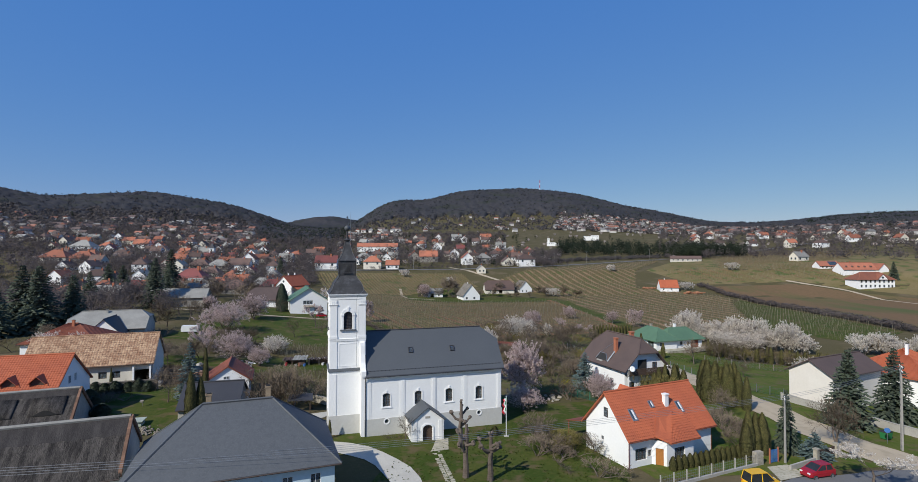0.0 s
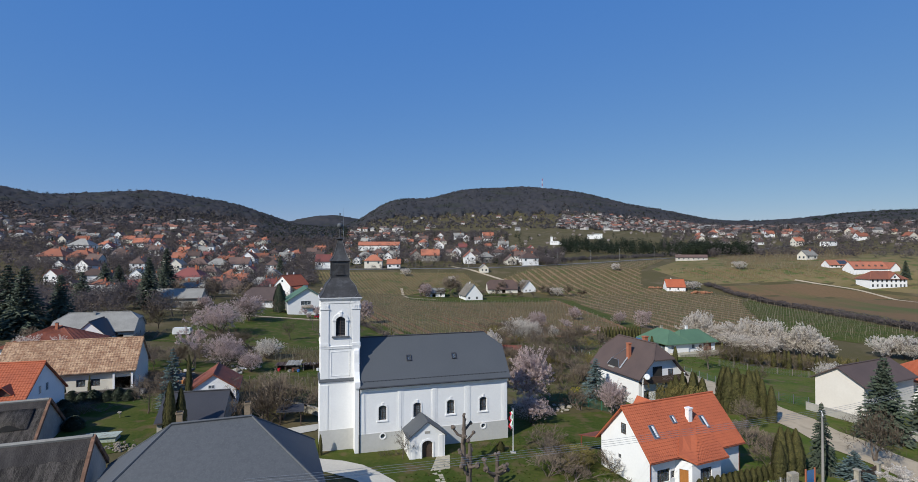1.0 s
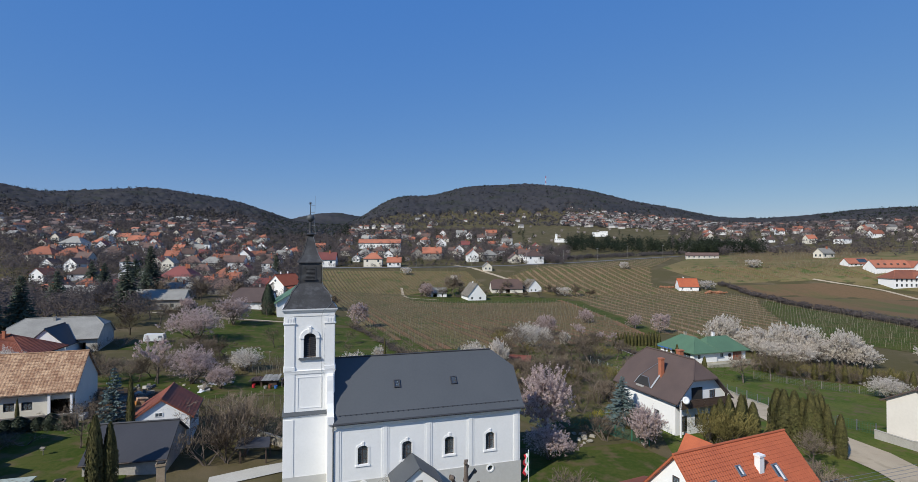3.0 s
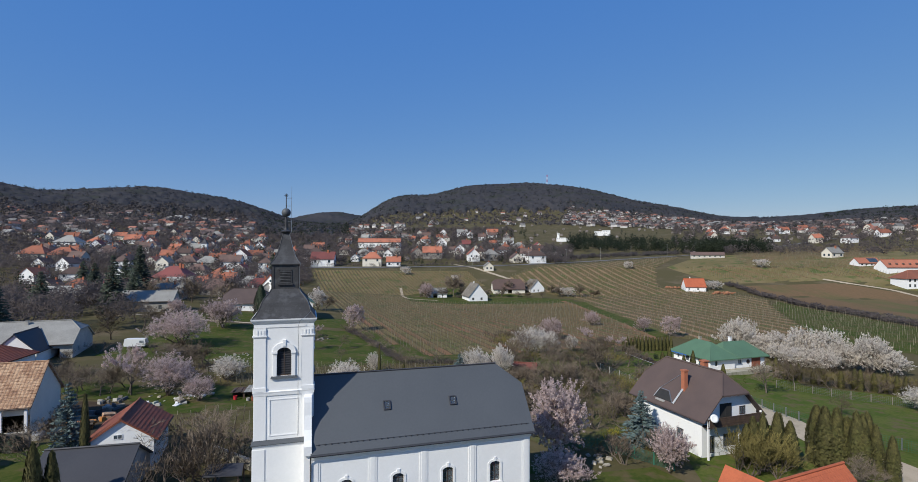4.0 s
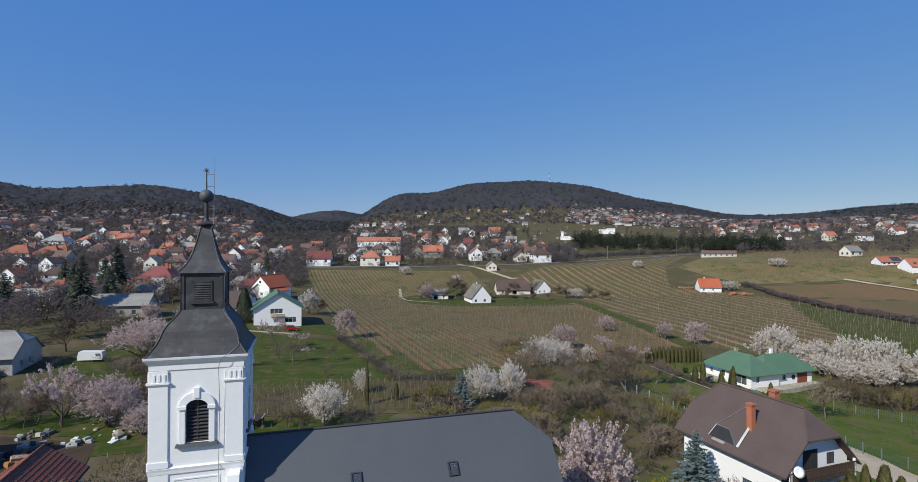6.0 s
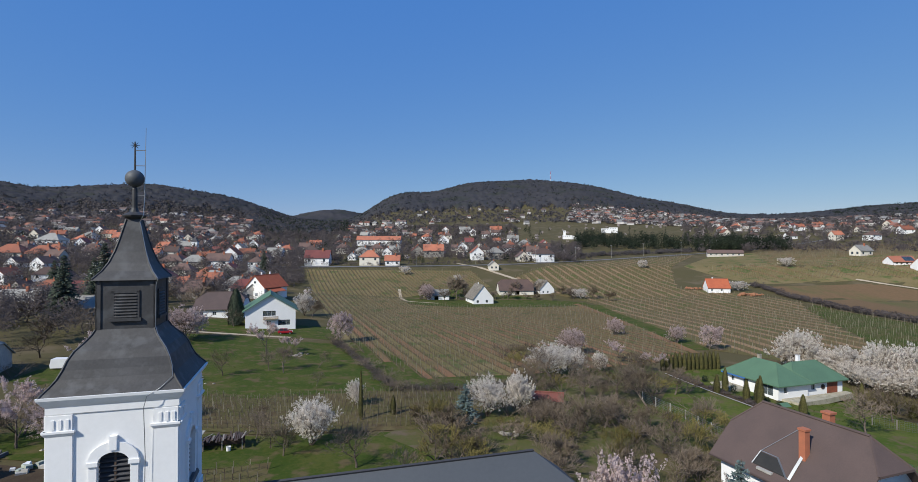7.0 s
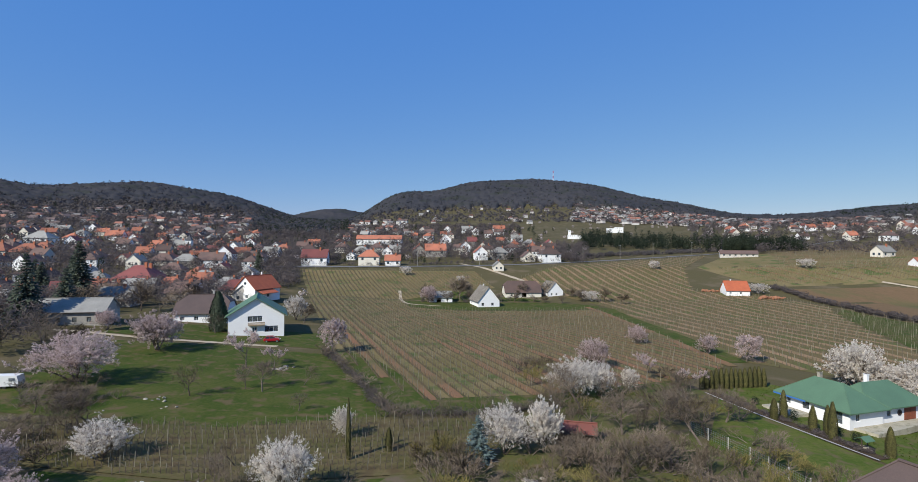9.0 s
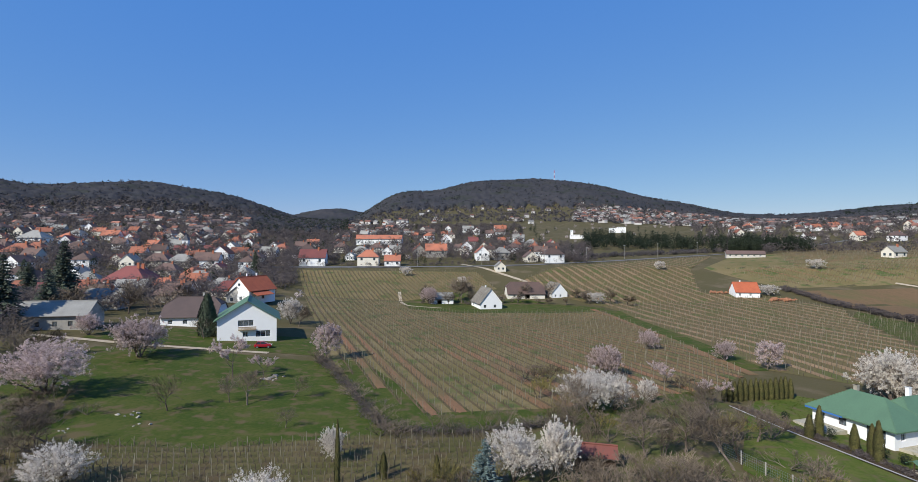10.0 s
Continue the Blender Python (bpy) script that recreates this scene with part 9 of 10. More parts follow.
fence("street_fence", "wire fence with concrete posts on a low wall", [(23.5, 45.8), (38.2, 52.6)], 1.5, 2.0, CONCRETE, METAL_GREY, 0.35)
fence("lane_fence", "green wire-mesh fence along the meadow", [(51.5, 112.1), (54.8, 100.6), (58.5, 92.7), (63.2, 87.3)], 1.6, 2.6, METAL_GREY, MESH_GREEN)
fence("garden_fence", "dark green mesh fence round the garden", [(14.0, 86.7), (20.6, 84.2), (26.1, 79.0)], 1.5, 2.4, MESH_GREEN, MESH_GREEN, solid=True)
fence("meadow_fence", "wooden post fence at the meadow's edge", [(66.0, 125.4), (80.0, 118.2), (92.0, 112.7)], 1.5, 3.0, WOOD_GREY, METAL_GREY)
fence("orchard_fence", "fence of old wooden posts in the scrub", [(30.5, 130.9), (34.0, 121.2), (36.0, 112.7), (33.5, 104.2)], 1.6, 3.0, CONCRETE, METAL_GREY)
# boundary wall and gate on the lane
wl = thing("boundary_wall", "grey concrete boundary wall along the lane", "wall", pose(0, 0, 0))
for (ax, ay), (bx, by) in zip([(61.5, 85.4), (63.2, 80.6), (64.8, 75.8), (66.2, 70.9), (67.6, 66.4)], [(63.2, 80.6), (64.8, 75.8), (66.2, 70.9), (67.6, 66.4), (69.4, 61.8)]):
    b = Build()
    L = math.hypot(bx - ax, by - ay)
    b.m = pose(ax, ay, land(ax, ay), 0, 0, math.degrees(math.atan2(by - ay, bx - ax)))
    b.box(0, -0.1, -0.5, L - 0.02, 0.1, 1.3)
    b.box(0, -0.15, 1.3, L - 0.02, 0.15, 1.38)
    part("wall_panel", b, CONCRETE, wl)
gt = thing("driveway_gate", "brown wooden gate between two pale pillars", "gate", pose(46.4, 53.81, land(46.4, 53.81), 0, 0, 27))
for x in (0, 4.4):
    b = Build()
    b.box(x - 0.25, -0.25, -0.3, x + 0.25, 0.25, 1.7)
    b.box(x - 0.32, -0.32, 1.7, x + 0.32, 0.32, 1.82)
    part("pillar", b, STONE, gt)
for i in range(18):
    b = Build()
    b.box(0.3 + i * 0.21, -0.04, 0.1, 0.48 + i * 0.21, 0.04, 1.5)
    part("board", b, WOOD_DARK, gt)
b = Build()
b.box(-5.5, -0.12, -0.3, -0.25, 0.12, 0.7)
part("low_wall", b, CONCRETE, gt)
bg = thing("garden_gate", "blue metal garden gate with red posts", "gate", pose(40.2, 53.33, land(40.2, 53.33), 0, 0, 22))
for x in (0, 1.5):
    b = Build()
    b.box(x - 0.07, -0.07, -0.2, x + 0.07, 0.07, 1.9)
    part("post", b, BRICK, bg)
for i in range(9):
    b = Build()
    b.box(0.15 + i * 0.145, -0.02, 0.1, 0.2 + i * 0.145, 0.02, 1.7)
    part("bar", b, BLUE_PAINT, bg)
pl = thing("gate_pillar", "rough stone gate pillar", "pillar", pose(38.5, 52.96, land(38.5, 52.96), 0, 0, 20))
for i in range(5):
    for j in range(2):
        b = Build()
        b.box(-0.6 + j * 0.6, -0.3, 0.38 * i - 0.2, -0.02 + j * 0.6, 0.3, 0.38 * i + 0.15)
        part("stone", b, STONE, pl)
# stone garden wall and shelter beside the tower
sw = thing("stone_wall", "dry garden wall of rough pale stones", "wall", pose(-30.5, 79.99, land(-30.5, 79.99), 0, 0, -33))
r = random.Random(3)
for row in range(4):
    x = 0.0
    while x < 11:
        w = r.uniform(0.3, 0.7)
        b = Build()
        b.box(x, -0.2 + r.uniform(-0.04, 0.04), row * 0.3 - 0.1, x + w - 0.03, 0.2 + r.uniform(-0.04, 0.04), row * 0.3 + 0.18)
        part("stone", b, STONE, sw)
        x += w
st = thing("garden_shelter", "small open garden shelter with a dark roof", "shelter", pose(-25.0, 71.51, land(-25.0, 71.51), 0, 0, 8))
for x in (-1.5, 1.5):
    for y in (-1, 1):
        b = Build()
        b.box(x - 0.07, y - 0.07, -0.2, x + 0.07, y + 0.07, 2.2)
        part("post", b, WOOD_DARK, st)
b = Build()
b.slab([(-2.0, -1.5, 2.1), (2.0, -1.5, 2.1), (1.8, 0, 2.8), (-1.8, 0, 2.8)], 0.1)
b.slab([(2.0, 1.5, 2.1), (-2.0, 1.5, 2.1), (-1.8, 0, 2.8), (1.8, 0, 2.8)], 0.1)
part("roof", b, SLATE_DARK, st)
region("pavement_yard", [(-27, 63.6), (-20.5, 68.5), (-19.6, 72.1), (-24, 69.3), (-28, 66.1)], PAVING, "stone paving beside the tower", 0.12, 3)
# ramshackle sheds behind the church
js = thing("old_shed", "ramshackle low shed with a corrugated sheet roof", "shed", pose(-38.9, 102.90, land(-38.9, 102.90), 0, 0, 8))
b = Build()
panel(b, (1.6, 0), (4.5, 0), -0.3, 1.15, [(0.3, 1.5, -0.2, 1.0)], 0.1)
panel(b, (4.5, 0), (4.5, 2.2), -0.3, 1.3, [], 0.1)
panel(b, (4.5, 2.2), (0, 2.2), -0.3, 1.4, [], 0.1)
panel(b, (0, 2.2), (0, 0), -0.3, 1.3, [], 0.1)
part("wall", b, WOOD_DARK, js)
for i in range(9):
    b = Build(Matrix.Translation((2.1 + i * 0.33, 0.9, 1.36 + r.uniform(-0.04, 0.05))) @ pose(0, 0, 0, 10 + r.uniform(-3, 3), r.uniform(-4, 4), r.uniform(-6, 6)))
    wavy(b, (-0.22, -1.4, 0), (0.22, -1.4, 0), (0.22, 1.3 + r.uniform(-0.1, 0.3), 0), (-0.22, 1.3 + r.uniform(-0.1, 0.3), 0), 0.22, 3.0, 0.05)
    part("roof_sheet", b, CEMENT_ROOF, js)
for i in range(7):
    b = Build(Matrix.Translation((-0.3 + i * 0.34, 1.0, 1.2 + r.uniform(-0.05, 0.05))) @ pose(0, 0, 0, 6, r.uniform(-5, 5), r.uniform(-8, 8)))
    b.box(-0.15, -1.2, -0.02, 0.15, 1.1, 0.02)
    part("roof_board", b, WOOD_DARK, js)
js2 = thing("old_shed", "collapsing lean-to with a board roof and clutter under it", "shed", pose(-33.7, 103.63, land(-33.7, 103.63), 0, 0, 20))
for x in (0.2, 2.4, 4.8):
    b = Build()
    b.box(x - 0.07, 0.1, -0.2, x + 0.07, 0.24, 1.2)
    part("post", b, WOOD_GREY, js2)
for i in range(22):
    b = Build(Matrix.Translation((0.1 + i * 0.24, 1.0, 1.22 + r.uniform(0, 0.16))) @ pose(0, 0, 0, r.uniform(-5, 7), r.uniform(-10, 10), r.uniform(-50, 30) if i % 3 == 0 else r.uniform(-9, 9)))
    b.box(-0.1, -1.3 + r.uniform(-0.3, 0.5), -0.03, 0.1, 1.3 + r.uniform(-0.5, 0.3), 0.03)
    part("board", b, WOOD_GREY if i % 5 == 0 else WOOD_DARK, js2)
b = Build()
b.box(0.0, 2.0, -0.2, 5.0, 2.1, 1.2)
part("back_wall", b, WOOD_DARK, js2)
for i, (x, y, h, m_, lab) in enumerate([(-38.2, 102.2, 0.7, CLOTH_RED, "red plastic tub beside the old shed"), (-35.2, 102.3, 0.8, TILE_RED, "rusty red drum beside the old shed"), (-34.2, 102.5, 0.6, BLUE_PAINT, "blue tub among the clutter"), (-36.0, 102.1, 0.5, CONCRETE, "pale tub among the clutter"), (-30.6, 104.5, 0.6, FRAME_WHITE, "white bucket beside the lean-to")]):
    b = Build()
    b.lathe(0, 0, [(0.2, 0), (0.28, 0.1), (0.3, h * 0.9), (0.32, h), (0.26, h), (0.24, 0.2)], 10)
    part("tub", b, m_, thing("tub", lab, "tub", pose(x, y, land(x, y))))


def rock_pile(x, y, n, spread, size, material, label, name="stone_heap"):
    ob = thing(name, label, "stones", pose(x, y, land(x, y)))
    g = random.Random(int(x * 7 + y))
    for i in range(n):
        r = size * g.uniform(0.5, 1.2)
        cx, cy = g.gauss(0, spread), g.gauss(0, spread * 0.6)
        b = Build(Matrix.Translation((cx, cy, r * 0.3)) @ pose(0, 0, 0, g.uniform(-30, 30), g.uniform(-30, 30), g.uniform(0, 360)))
        b.rings([ring(-r * 0.7, -r * 0.5, r * 0.6, r * 0.6, -r * 0.4), ring(-r, -r * 0.7, r * 0.9, r * 0.8, 0), ring(-r * 0.6, -r * 0.5, r * 0.5, r * 0.4, r * 0.45)])
        part("stone", b, material, ob)


rock_pile(-57.1, 129.93, 4, 0.8, 0.28, STONE, "pale boulders lying in the meadow")
rock_pile(-53.6, 137.56, 6, 1.2, 0.3, STONE, "heap of pale rubble in the meadow")
rock_pile(-49.1, 133.93, 3, 0.6, 0.25, STONE, "few pale stones in the grass")
rock_pile(-40.5, 161.80, 10, 1.5, 0.5, WOOD_GREY, "heap of cut branches and stones", "brush_heap")
rock_pile(-49.0, 102.41, 18, 2.6, 0.36, STONE, "sawn stone blocks stored in the garden")
rock_pile(-46.0, 102.78, 8, 1.6, 0.34, CLOTH_WHITE, "white sawn blocks stored in the garden")
rock_pile(5.5, 113.32, 7, 0.8, 0.45, STONE, "pale stones at the foot of the flowering tree")
rock_pile(16.0, 81.20, 16, 1.7, 0.5, STONE, "rockery of pale stones at the garden edge", "rockery")
rock_pile(150.0, 317.54, 30, 3.5, 1.3, EARTH, "mound of fresh orange earth", "earth_mound")
rock_pile(131.0, 338.15, 24, 4.5, 0.8, EARTH, "low bank of fresh earth", "earth_mound")
# borders by the bungalow
structure("path_bed", band([(43.6, 153.3), (46.2, 143.0), (49.5, 133.3), (53.0, 124.2)], 2.6, 0.17), DARK_BED, "dark planted border along the lawn")
structure("path_edging", band([(42.6, 152.7), (45.1, 142.5), (48.4, 132.8), (52.0, 123.6)], 0.4, 0.22), CONCRETE, "pale kerb of the planted border")
wl2 = thing("wishing_well", "small garden well with a green roof", "well", pose(52.8, 127.26, land(52.8, 127.26), 0, 0, 20))
b = Build()
b.lathe(0, 0, [(0.5, -0.1), (0.5, 0.7), (0.38, 0.7), (0.38, 0.1)], 12)
part("ring", b, STONE, wl2)
for s in (-0.55, 0.55):
    b = Build()
    b.box(s - 0.05, -0.05, 0, s + 0.05, 0.05, 1.7)
    part("post", b, WOOD_DARK, wl2)
b = Build()
b.slab([(-0.9, -0.8, 1.6), (0.9, -0.8, 1.6), (0.9, 0, 2.1), (-0.9, 0, 2.1)], 0.06)
b.slab([(0.9, 0.8, 1.6), (-0.9, 0.8, 1.6), (-0.9, 0, 2.1), (0.9, 0, 2.1)], 0.06)
part("roof", b, GREEN_ROOF, wl2)
# slabs and small things in the courtyard
cs_ = thing("cold_frame", "pale green corrugated cover in the courtyard", "slab", pose(-46.6, 61.08, land(-46.6, 61.08) + 0.6, 0, 0, 16))
b = Build()
b.box(-1.9, -0.9, -0.9, 1.9, 0.9, 0.05)
b.box(-2.1, -1.1, 0.05, 2.1, 1.1, 0.13)
part("slab", b, PALE_GREEN, cs_)
bt = thing("bird_table", "small wooden bird table on the lawn", "bird table", pose(-49.6, 69.08, land(-49.6, 69.08)) @ Matrix.Scale(0.55, 4))
b = Build()
b.box(-0.05, -0.05, 0, 0.05, 0.05, 1.2)
part("post", b, WOOD_GREY, bt)
b = Build()
b.box(-0.4, -0.3, 1.2, 0.4, 0.3, 1.26)
b.slab([(-0.5, -0.45, 1.6), (0.5, -0.45, 1.6), (0.5, 0, 1.9), (-0.5, 0, 1.9)], 0.05)
b.slab([(0.5, 0.45, 1.6), (-0.5, 0.45, 1.6), (-0.5, 0, 1.9), (0.5, 0, 1.9)], 0.05)
part("tray", b, WOOD_GREY, bt)
# small posts and young plants along the nave
for i in range(12):
    x, y = -9.6 + 0.55 * i if i < 6 else 1.5 + 0.85 * (i - 6), (60.1 + 0.18 * i) if i < 6 else 63.0 + 0.3 * (i - 6)
    plant("young_shrub", "thin young shrub planted along the church wall", "shrub", SHRUB_FAR[i % 2], x, y, 0.9 if i < 6 else 0.7, 0.25, 3.2, 40 * i, "wall plants")
evergreen("box_shrub", "small round dark evergreen by the church corner", THUJAS[0], 6.0, 62.54, 1.3, 1.1, 4.9, 1.0)
# hilltop mast
ms = thing("radio_mast", "red and white lattice radio mast on the hill", "mast", pose(0, 0, 0))
a = radians(10.6)
mx, my = 1540 * math.sin(a), (20 + 1540 * math.cos(a)) * DEEP
mz = land(mx, my)
for i in range(5):
    b = Build()
    for sx, sy in ((-1, -1), (1, -1), (1, 1), (-1, 1)):
        b.tube([(mx + sx * 1.2, my + sy * 1.2, mz + 9 * i - (2 if i == 0 else 0)), (mx + sx * 1.1, my + sy * 1.1, mz + 9 * i + 9)], [0.25, 0.25], 4)
    for j in range(3):
        b.box(mx - 1.3, my - 1.3, mz + 9 * i + 3 * j, mx + 1.3, my + 1.3, mz + 9 * i + 3 * j + 0.3)
    part("mast_section", b, CLOTH_RED if i % 2 == 0 else CLOTH_WHITE, ms)

# dark clipped hedge below the longhouse, and gravel-edge weeds of the courtyard
# this dark hedge also stands in for the yard's deep shade
for i in range(13):
    t = i / 12
    evergreen("hedge_shrub", "low dark evergreen hedge shrub below the longhouse", DARK_SHRUBS[i % 2], -73.0 + 19.0 * t, 71.4 + 6.6 * t + 0.4 * math.sin(i * 2.0), 1.9 + 0.4 * math.sin(i * 3.1), 2.3, 4.9, 1.0, "courtyard hedge")


# rough grass on the lawns
def tufts(poly, count, seed, high):
    g = np.random.default_rng(seed)
    P = np.array(poly)
    p = g.uniform(P.min(0), P.max(0), (count, 2))
    clump = 0.5 + 0.5 * np.sin(p[:, 0] * 0.9 + 2 * np.sin(p[:, 1] * 0.5)) * np.sin(p[:, 1] * 0.7 + seed)
    p = p[inside(poly, p[:, 0], p[:, 1]) & (g.random(count) < 0.25 + 0.75 * clump)]
    n = len(p)
    base = np.column_stack([p, terrain(p[:, 0], p[:, 1]) + 0.06])
    verts = []
    for k in range(3):
        a = g.uniform(0, 2 * math.pi, n)
        d = np.column_stack([np.cos(a), np.sin(a), np.zeros(n)]) * 0.09
        lean = np.column_stack([g.normal(0, 0.12, (n, 2)), high * g.uniform(0.5, 1.2, n)])
        verts.append(np.stack([base - d, base + d, base + lean], 1))
    v = np.concatenate(verts, 1).reshape(-1, 3)
    stuff("grass_tufts", v.tolist(), np.arange(len(v)).reshape(-1, 3).tolist(), TUFT, "uneven tufts of rough grass", "grass")


tufts([(-13, 30.3), (-8, 52.1), (14, 72.7), (22, 58.2), (20, 36.4), (10, 26.7)], 3600, 2, 0.16)
tufts([(44, 150.3), (50, 157.6), (60, 162.4), (80, 150.3), (74, 128.5), (62, 120.0), (54, 118.8), (48, 135.7)], 2500, 4, 0.16)

# dark low hedge on the planted border, clipped bushes by the terrace
bed = [(44.6, 150.3), (46.9, 143.3), (50.1, 133.7), (53.2, 125.1)]
g = np.random.default_rng(12)
k = g.uniform(0, 2.999, 150)
i0 = k.astype(int)
B = np.array(bed)
bp = B[i0] + (B[i0 + 1] - B[i0]) * (k - i0)[:, None] + g.normal(0, 0.35, (150, 2))
crowns("border_brush", bp, g.uniform(0.4, 0.8, 150), g.uniform(0.4, 0.9, 150), 70, 0.16, TOWN_TWIGS, "low dark leafless hedge on the garden border", 21, "hedge")
for x, y, h in ((48.6, 146.9, 1.5), (50.4, 138.9, 2.0), (53.0, 132.6, 1.6), (54.3, 130.8, 1.5)):
    crowns("clipped_bushes", np.array([(x, y)]), np.array([0.75]), np.array([h]), 420, 0.12, WOODS_GREEN, "rounded dark evergreen bush beside the terrace", 22, "bush")

# brush between the orchard, the vineyard and the old vines
B = np.array([(-39, 183.0), (-31, 168.5), (-24, 155.1), (-18, 142.4), (-14.5, 135.7), (-6, 134.3), (4, 136.7), (12, 141.8)])
k = g.uniform(0, 6.999, 260)
i0 = k.astype(int)
bp = B[i0] + (B[i0 + 1] - B[i0]) * (k - i0)[:, None] + g.normal(0, 0.55, (260, 2))
crowns("vineyard_brush", bp, g.uniform(0.5, 1.0, 260), g.uniform(0.6, 1.6, 260), 60, 0.2, TOWN_TWIGS, "leafless brown brush along the vineyard's edge", 23, "hedge", slim=0.18)

# bare bushes and young trees round the old farm
B = np.array([(-26, 314.0), (-22, 311.5), (-5, 313.0), (-2, 318.0), (1, 324.0), (18.5, 321.0), (22.5, 328.0), (30, 329.5), (37.5, 330.0), (53.5, 331.0), (58, 328.0)])
bp = np.repeat(B, 5, axis=0) + g.normal(0, 0.9, (len(B) * 5, 2))
crowns("farm_brush", bp, g.uniform(0.7, 1.5, len(bp)), g.uniform(1.0, 3.6, len(bp)), 70, 0.24, TOWN_TWIGS, "leafless brown bushes round the old farm", 24, "bush", slim=0.2)

# grey retaining wall below the long house, rubble by the cover, a hive on the lawn
a, c = Vector((-67.0, 73.6, 0)), Vector((-53.0, 78.6, 0))
b = Build()
for i in range(8):
    p, q = a.lerp(c, i / 8), a.lerp(c, (i + 1) / 8)
    zp = land(p.x, p.y) - 0.3
    b.prism([(p.x, p.y), (q.x, q.y), (q.x, q.y + 0.4), (p.x, p.y + 0.4)], "z", zp, zp + 2.0)
    b.prism([(p.x, p.y - 0.06), (q.x - 0.03, q.y - 0.06), (q.x - 0.03, q.y + 0.46), (p.x, p.y + 0.46)], "z", zp + 2.0, zp + 2.1)
structure("wall_terrace", b, RUBBLE, "rough grey retaining wall below the long house")
r = random.Random(8)
rub = thing("rubble_heap", "heap of pale rubble stones in the courtyard", "stones", pose(-43.0, 59.39, land(-43.0, 59.39)))
for i in range(46):
    x, y = r.gauss(0, 1.1), r.gauss(0, 0.8)
    h = max(0.0, 0.7 - 0.45 * math.hypot(x, y))
    k = r.uniform(0.12, 0.28)
    b = Build(Matrix.Translation((x, y, h * r.random())) @ pose(0, 0, 0, r.uniform(0, 40), r.uniform(0, 40), r.uniform(0, 360)))
    b.lathe(0, 0, [(0.02, -k * 0.6), (k, -k * 0.4), (k * r.uniform(0.8, 1.1), k * 0.3), (k * 0.4, k * 0.7), (0.02, k * 0.72)], 6)
    part("stone", b, RUBBLE, rub)
for i in range(16):
    x, y = r.uniform(-66, -54), r.uniform(69.0, 73.0)
    plant("shrub", "dark leafless shrub below the retaining wall", "shrub", SHRUB_FAR[i % 2], x, y, r.uniform(1.0, 2.0), r.uniform(0.8, 1.2), 3.2, r.uniform(0, 360), "yard shrubs")
# dark bushes added in place of the houses' shadow on the yard
for x, y, h in ((-63.5, 69.1, 2.6), (-61.0, 70.9, 2.2), (-58.5, 69.7, 2.4), (-56.0, 67.3, 2.0), (-53.0, 64.5, 1.8)):
    evergreen("yew_bush", "broad dark evergreen bush in the courtyard", DARK_SHRUBS[0], x, y, h, 2.6, 4.9, 1.0, "yard bushes")
plant("bare_tree", "pale slender birch-like bare tree by the outbuilding", "tree", BARE[1], -46.6, 75.14, 6.4, 0.8, 6.0, 40, "bare trees")

plant("shrub", "small forsythia bush in yellow flower by the garden fence", "shrub", SHRUB[2], 21.3, 88.4, 2.2, 0.75, 3.2, 30, "", FORSYTHIA)

# cluttered yard behind the red-roofed shed
cr = random.Random(77)


def log_stack(x, y, turn, n, label):
    ob = thing("log_stack", label, "firewood", pose(x, y, land(x, y) + 0.05, 0, 0, turn))
    for i in range(n):
        row, k = divmod(i, 6)
        b = Build()
        r = cr.uniform(0.13, 0.2)
        yy, zz = (k - 2.5) * 0.36 + 0.18 * (row % 2), 0.18 + row * 0.31
        b.tube([(-1.6 + cr.uniform(-0.3, 0.3), yy, zz), (1.6 + cr.uniform(-0.3, 0.3), yy + cr.uniform(-0.05, 0.05), zz)], [r, r * 0.9], 8)
        part("log", b, WOOD_ORANGE if i % 3 else BARK, ob)


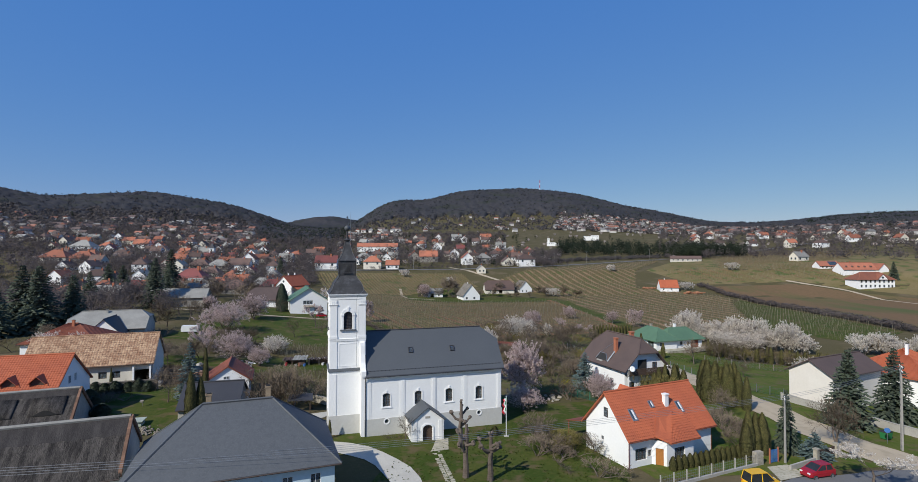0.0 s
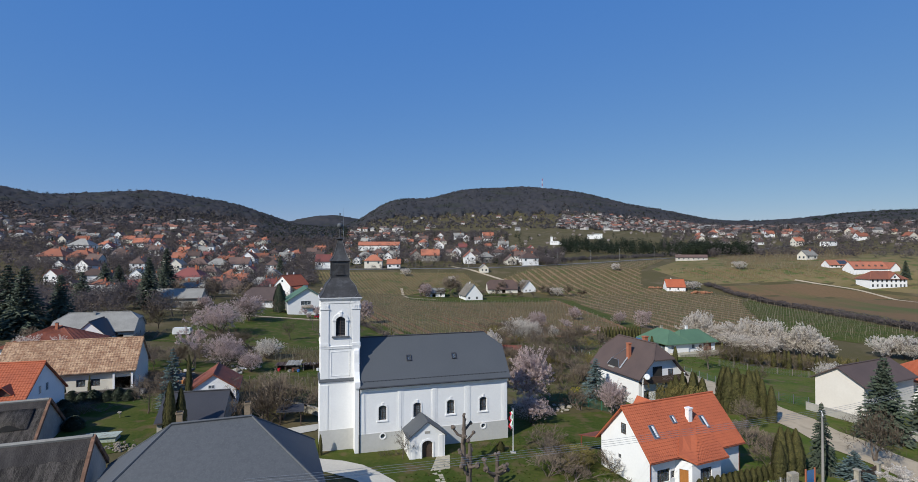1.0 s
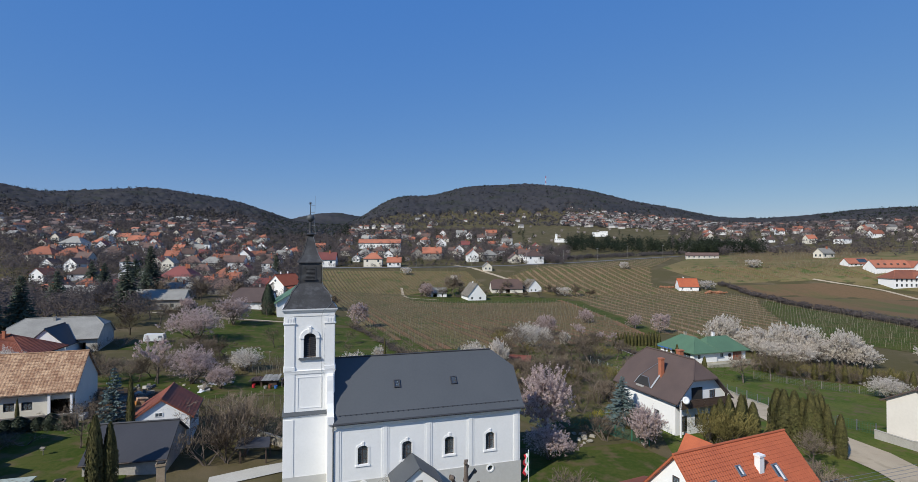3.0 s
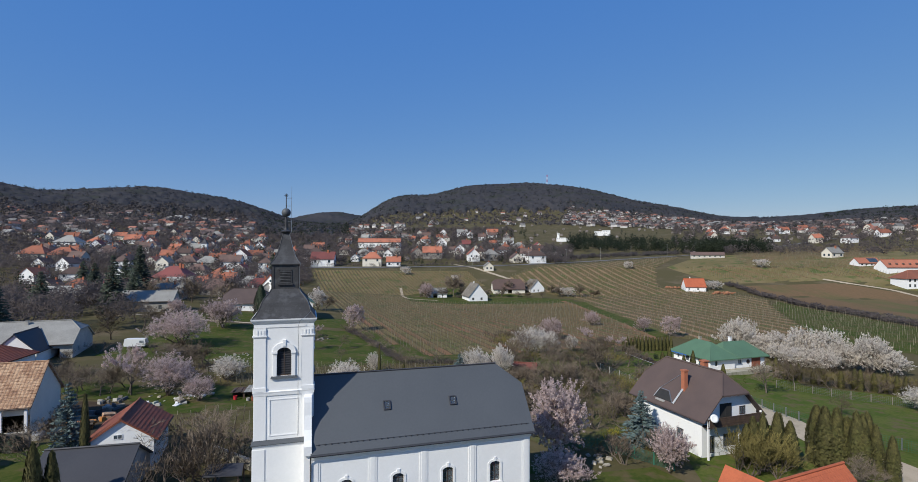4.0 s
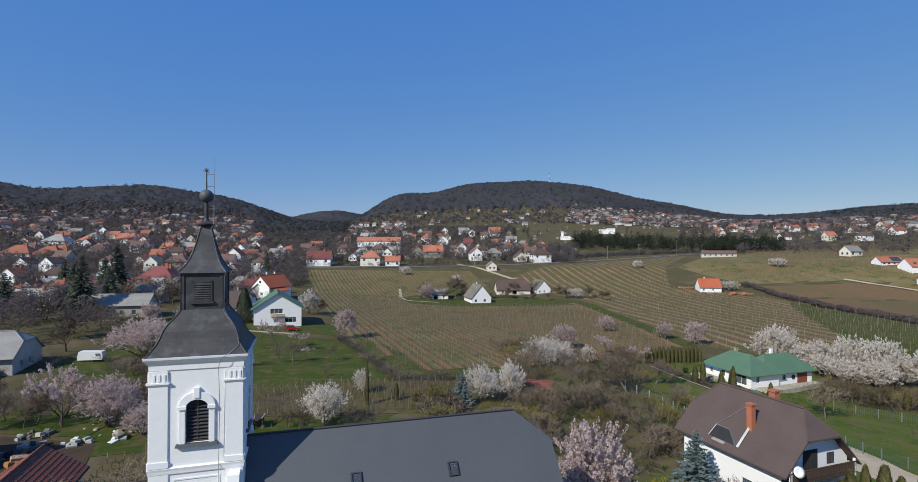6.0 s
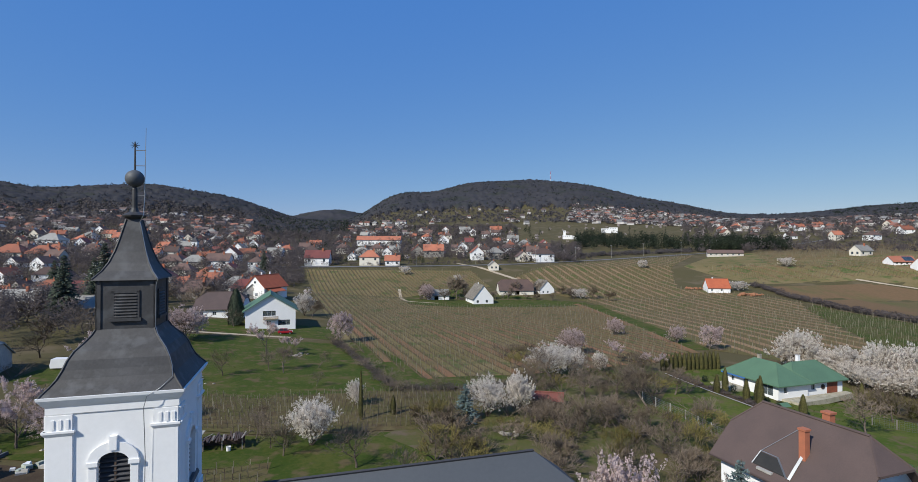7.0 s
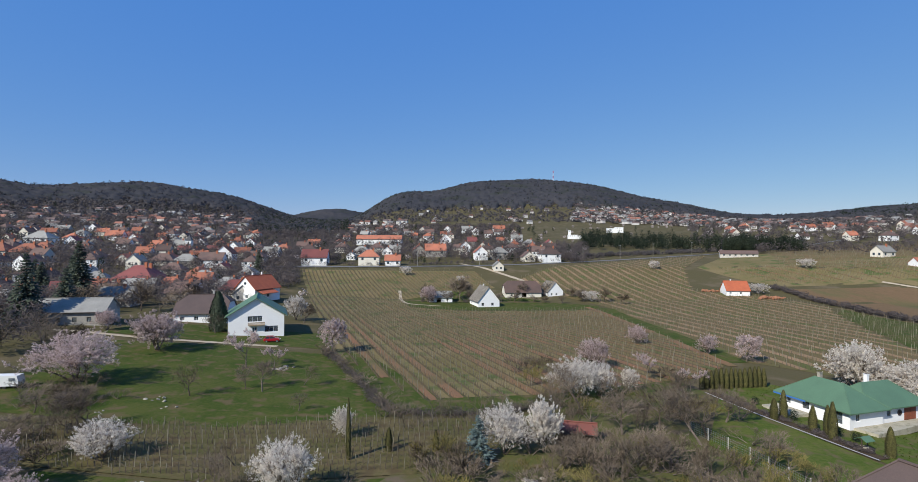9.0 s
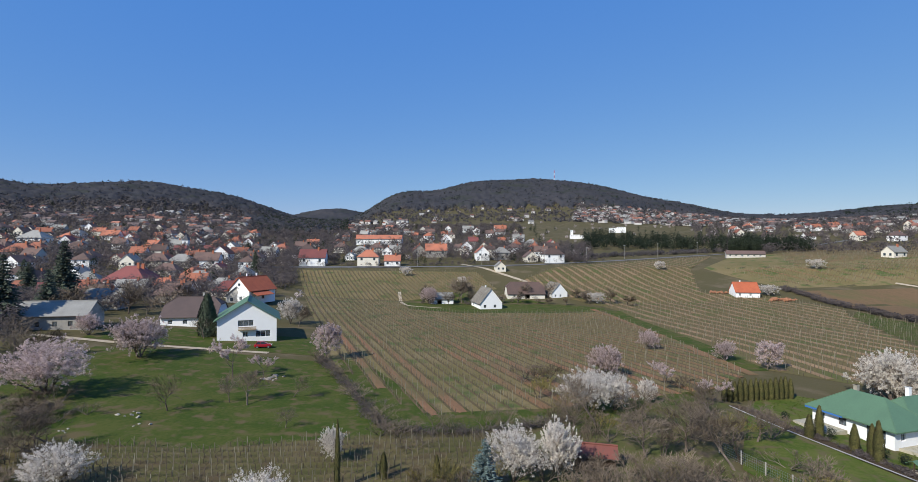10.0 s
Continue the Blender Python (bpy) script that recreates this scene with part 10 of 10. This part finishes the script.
def block_heap(x, y, n, wide, size, materials, label):
    """A loose heap of boxes, boards and stones, tilted at random."""
    ob = thing("scrap_heap", label, "heap", pose(x, y, land(x, y) + 0.05))
    for i in range(n):
        a, d = cr.uniform(0, 6.28), wide * math.sqrt(cr.random())
        w, h = size * cr.uniform(0.5, 1.3), size * cr.uniform(0.2, 0.7)
        m = Matrix.Translation((d * math.cos(a), d * math.sin(a), h * 0.4 + 0.35 * max(0.0, 1 - d / wide))) @ pose(0, 0, 0, cr.uniform(-14, 14), cr.uniform(-14, 14), cr.uniform(0, 180))
        b = Build(m)
        b.rings([ring(-w, -w * 0.6, w, w * 0.6, -h), ring(-w, -w * 0.6, w, w * 0.6, h * 0.8), ring(-w * 0.92, -w * 0.53, w * 0.92, w * 0.53, h)])
        part("block", b, materials[i % len(materials)], ob)


log_stack(-51.8, 85.2, 25, 20, "stack of peeled logs in the cluttered yard")
log_stack(-55.5, 87.6, 10, 14, "stack of old logs in the cluttered yard")
block_heap(-51.2, 89.9, 5, 0.7, 0.75, [TILE_OLD, WOOD_ORANGE], "ochre crates and boards in the cluttered yard")
block_heap(-54.4, 91.2, 8, 1.3, 0.55, [SLATE, RUBBLE, SLATE_DARK], "dark sheets and scrap in the cluttered yard")
block_heap(-53.9, 94.4, 9, 1.6, 0.5, [CONCRETE, RUBBLE, SLATE], "grey boards and stones in the cluttered yard")
block_heap(-49.6, 96.6, 10, 1.5, 0.45, [FRAME_WHITE, CONCRETE, PALE_GREEN], "white blocks and broken slabs beside the vines")
block_heap(-56.6, 98.4, 12, 2.0, 0.4, [RUBBLE, CONCRETE, SLATE], "tumbled stones along the yard")
block_heap(-45.9, 99.0, 9, 1.4, 0.5, [FRAME_WHITE, RUBBLE, CONCRETE], "white boards and stones at the foot of a blossom tree")
for i in range(16):
    x, y = cr.uniform(-74, -56), cr.uniform(82, 97)
    plant("shrub", "low dark leafless brush in the cluttered yard", "shrub", SHRUB[i % 3], x, y, cr.uniform(1.0, 2.4), cr.uniform(0.8, 1.3), 3.2, cr.uniform(0, 360), "scrub")
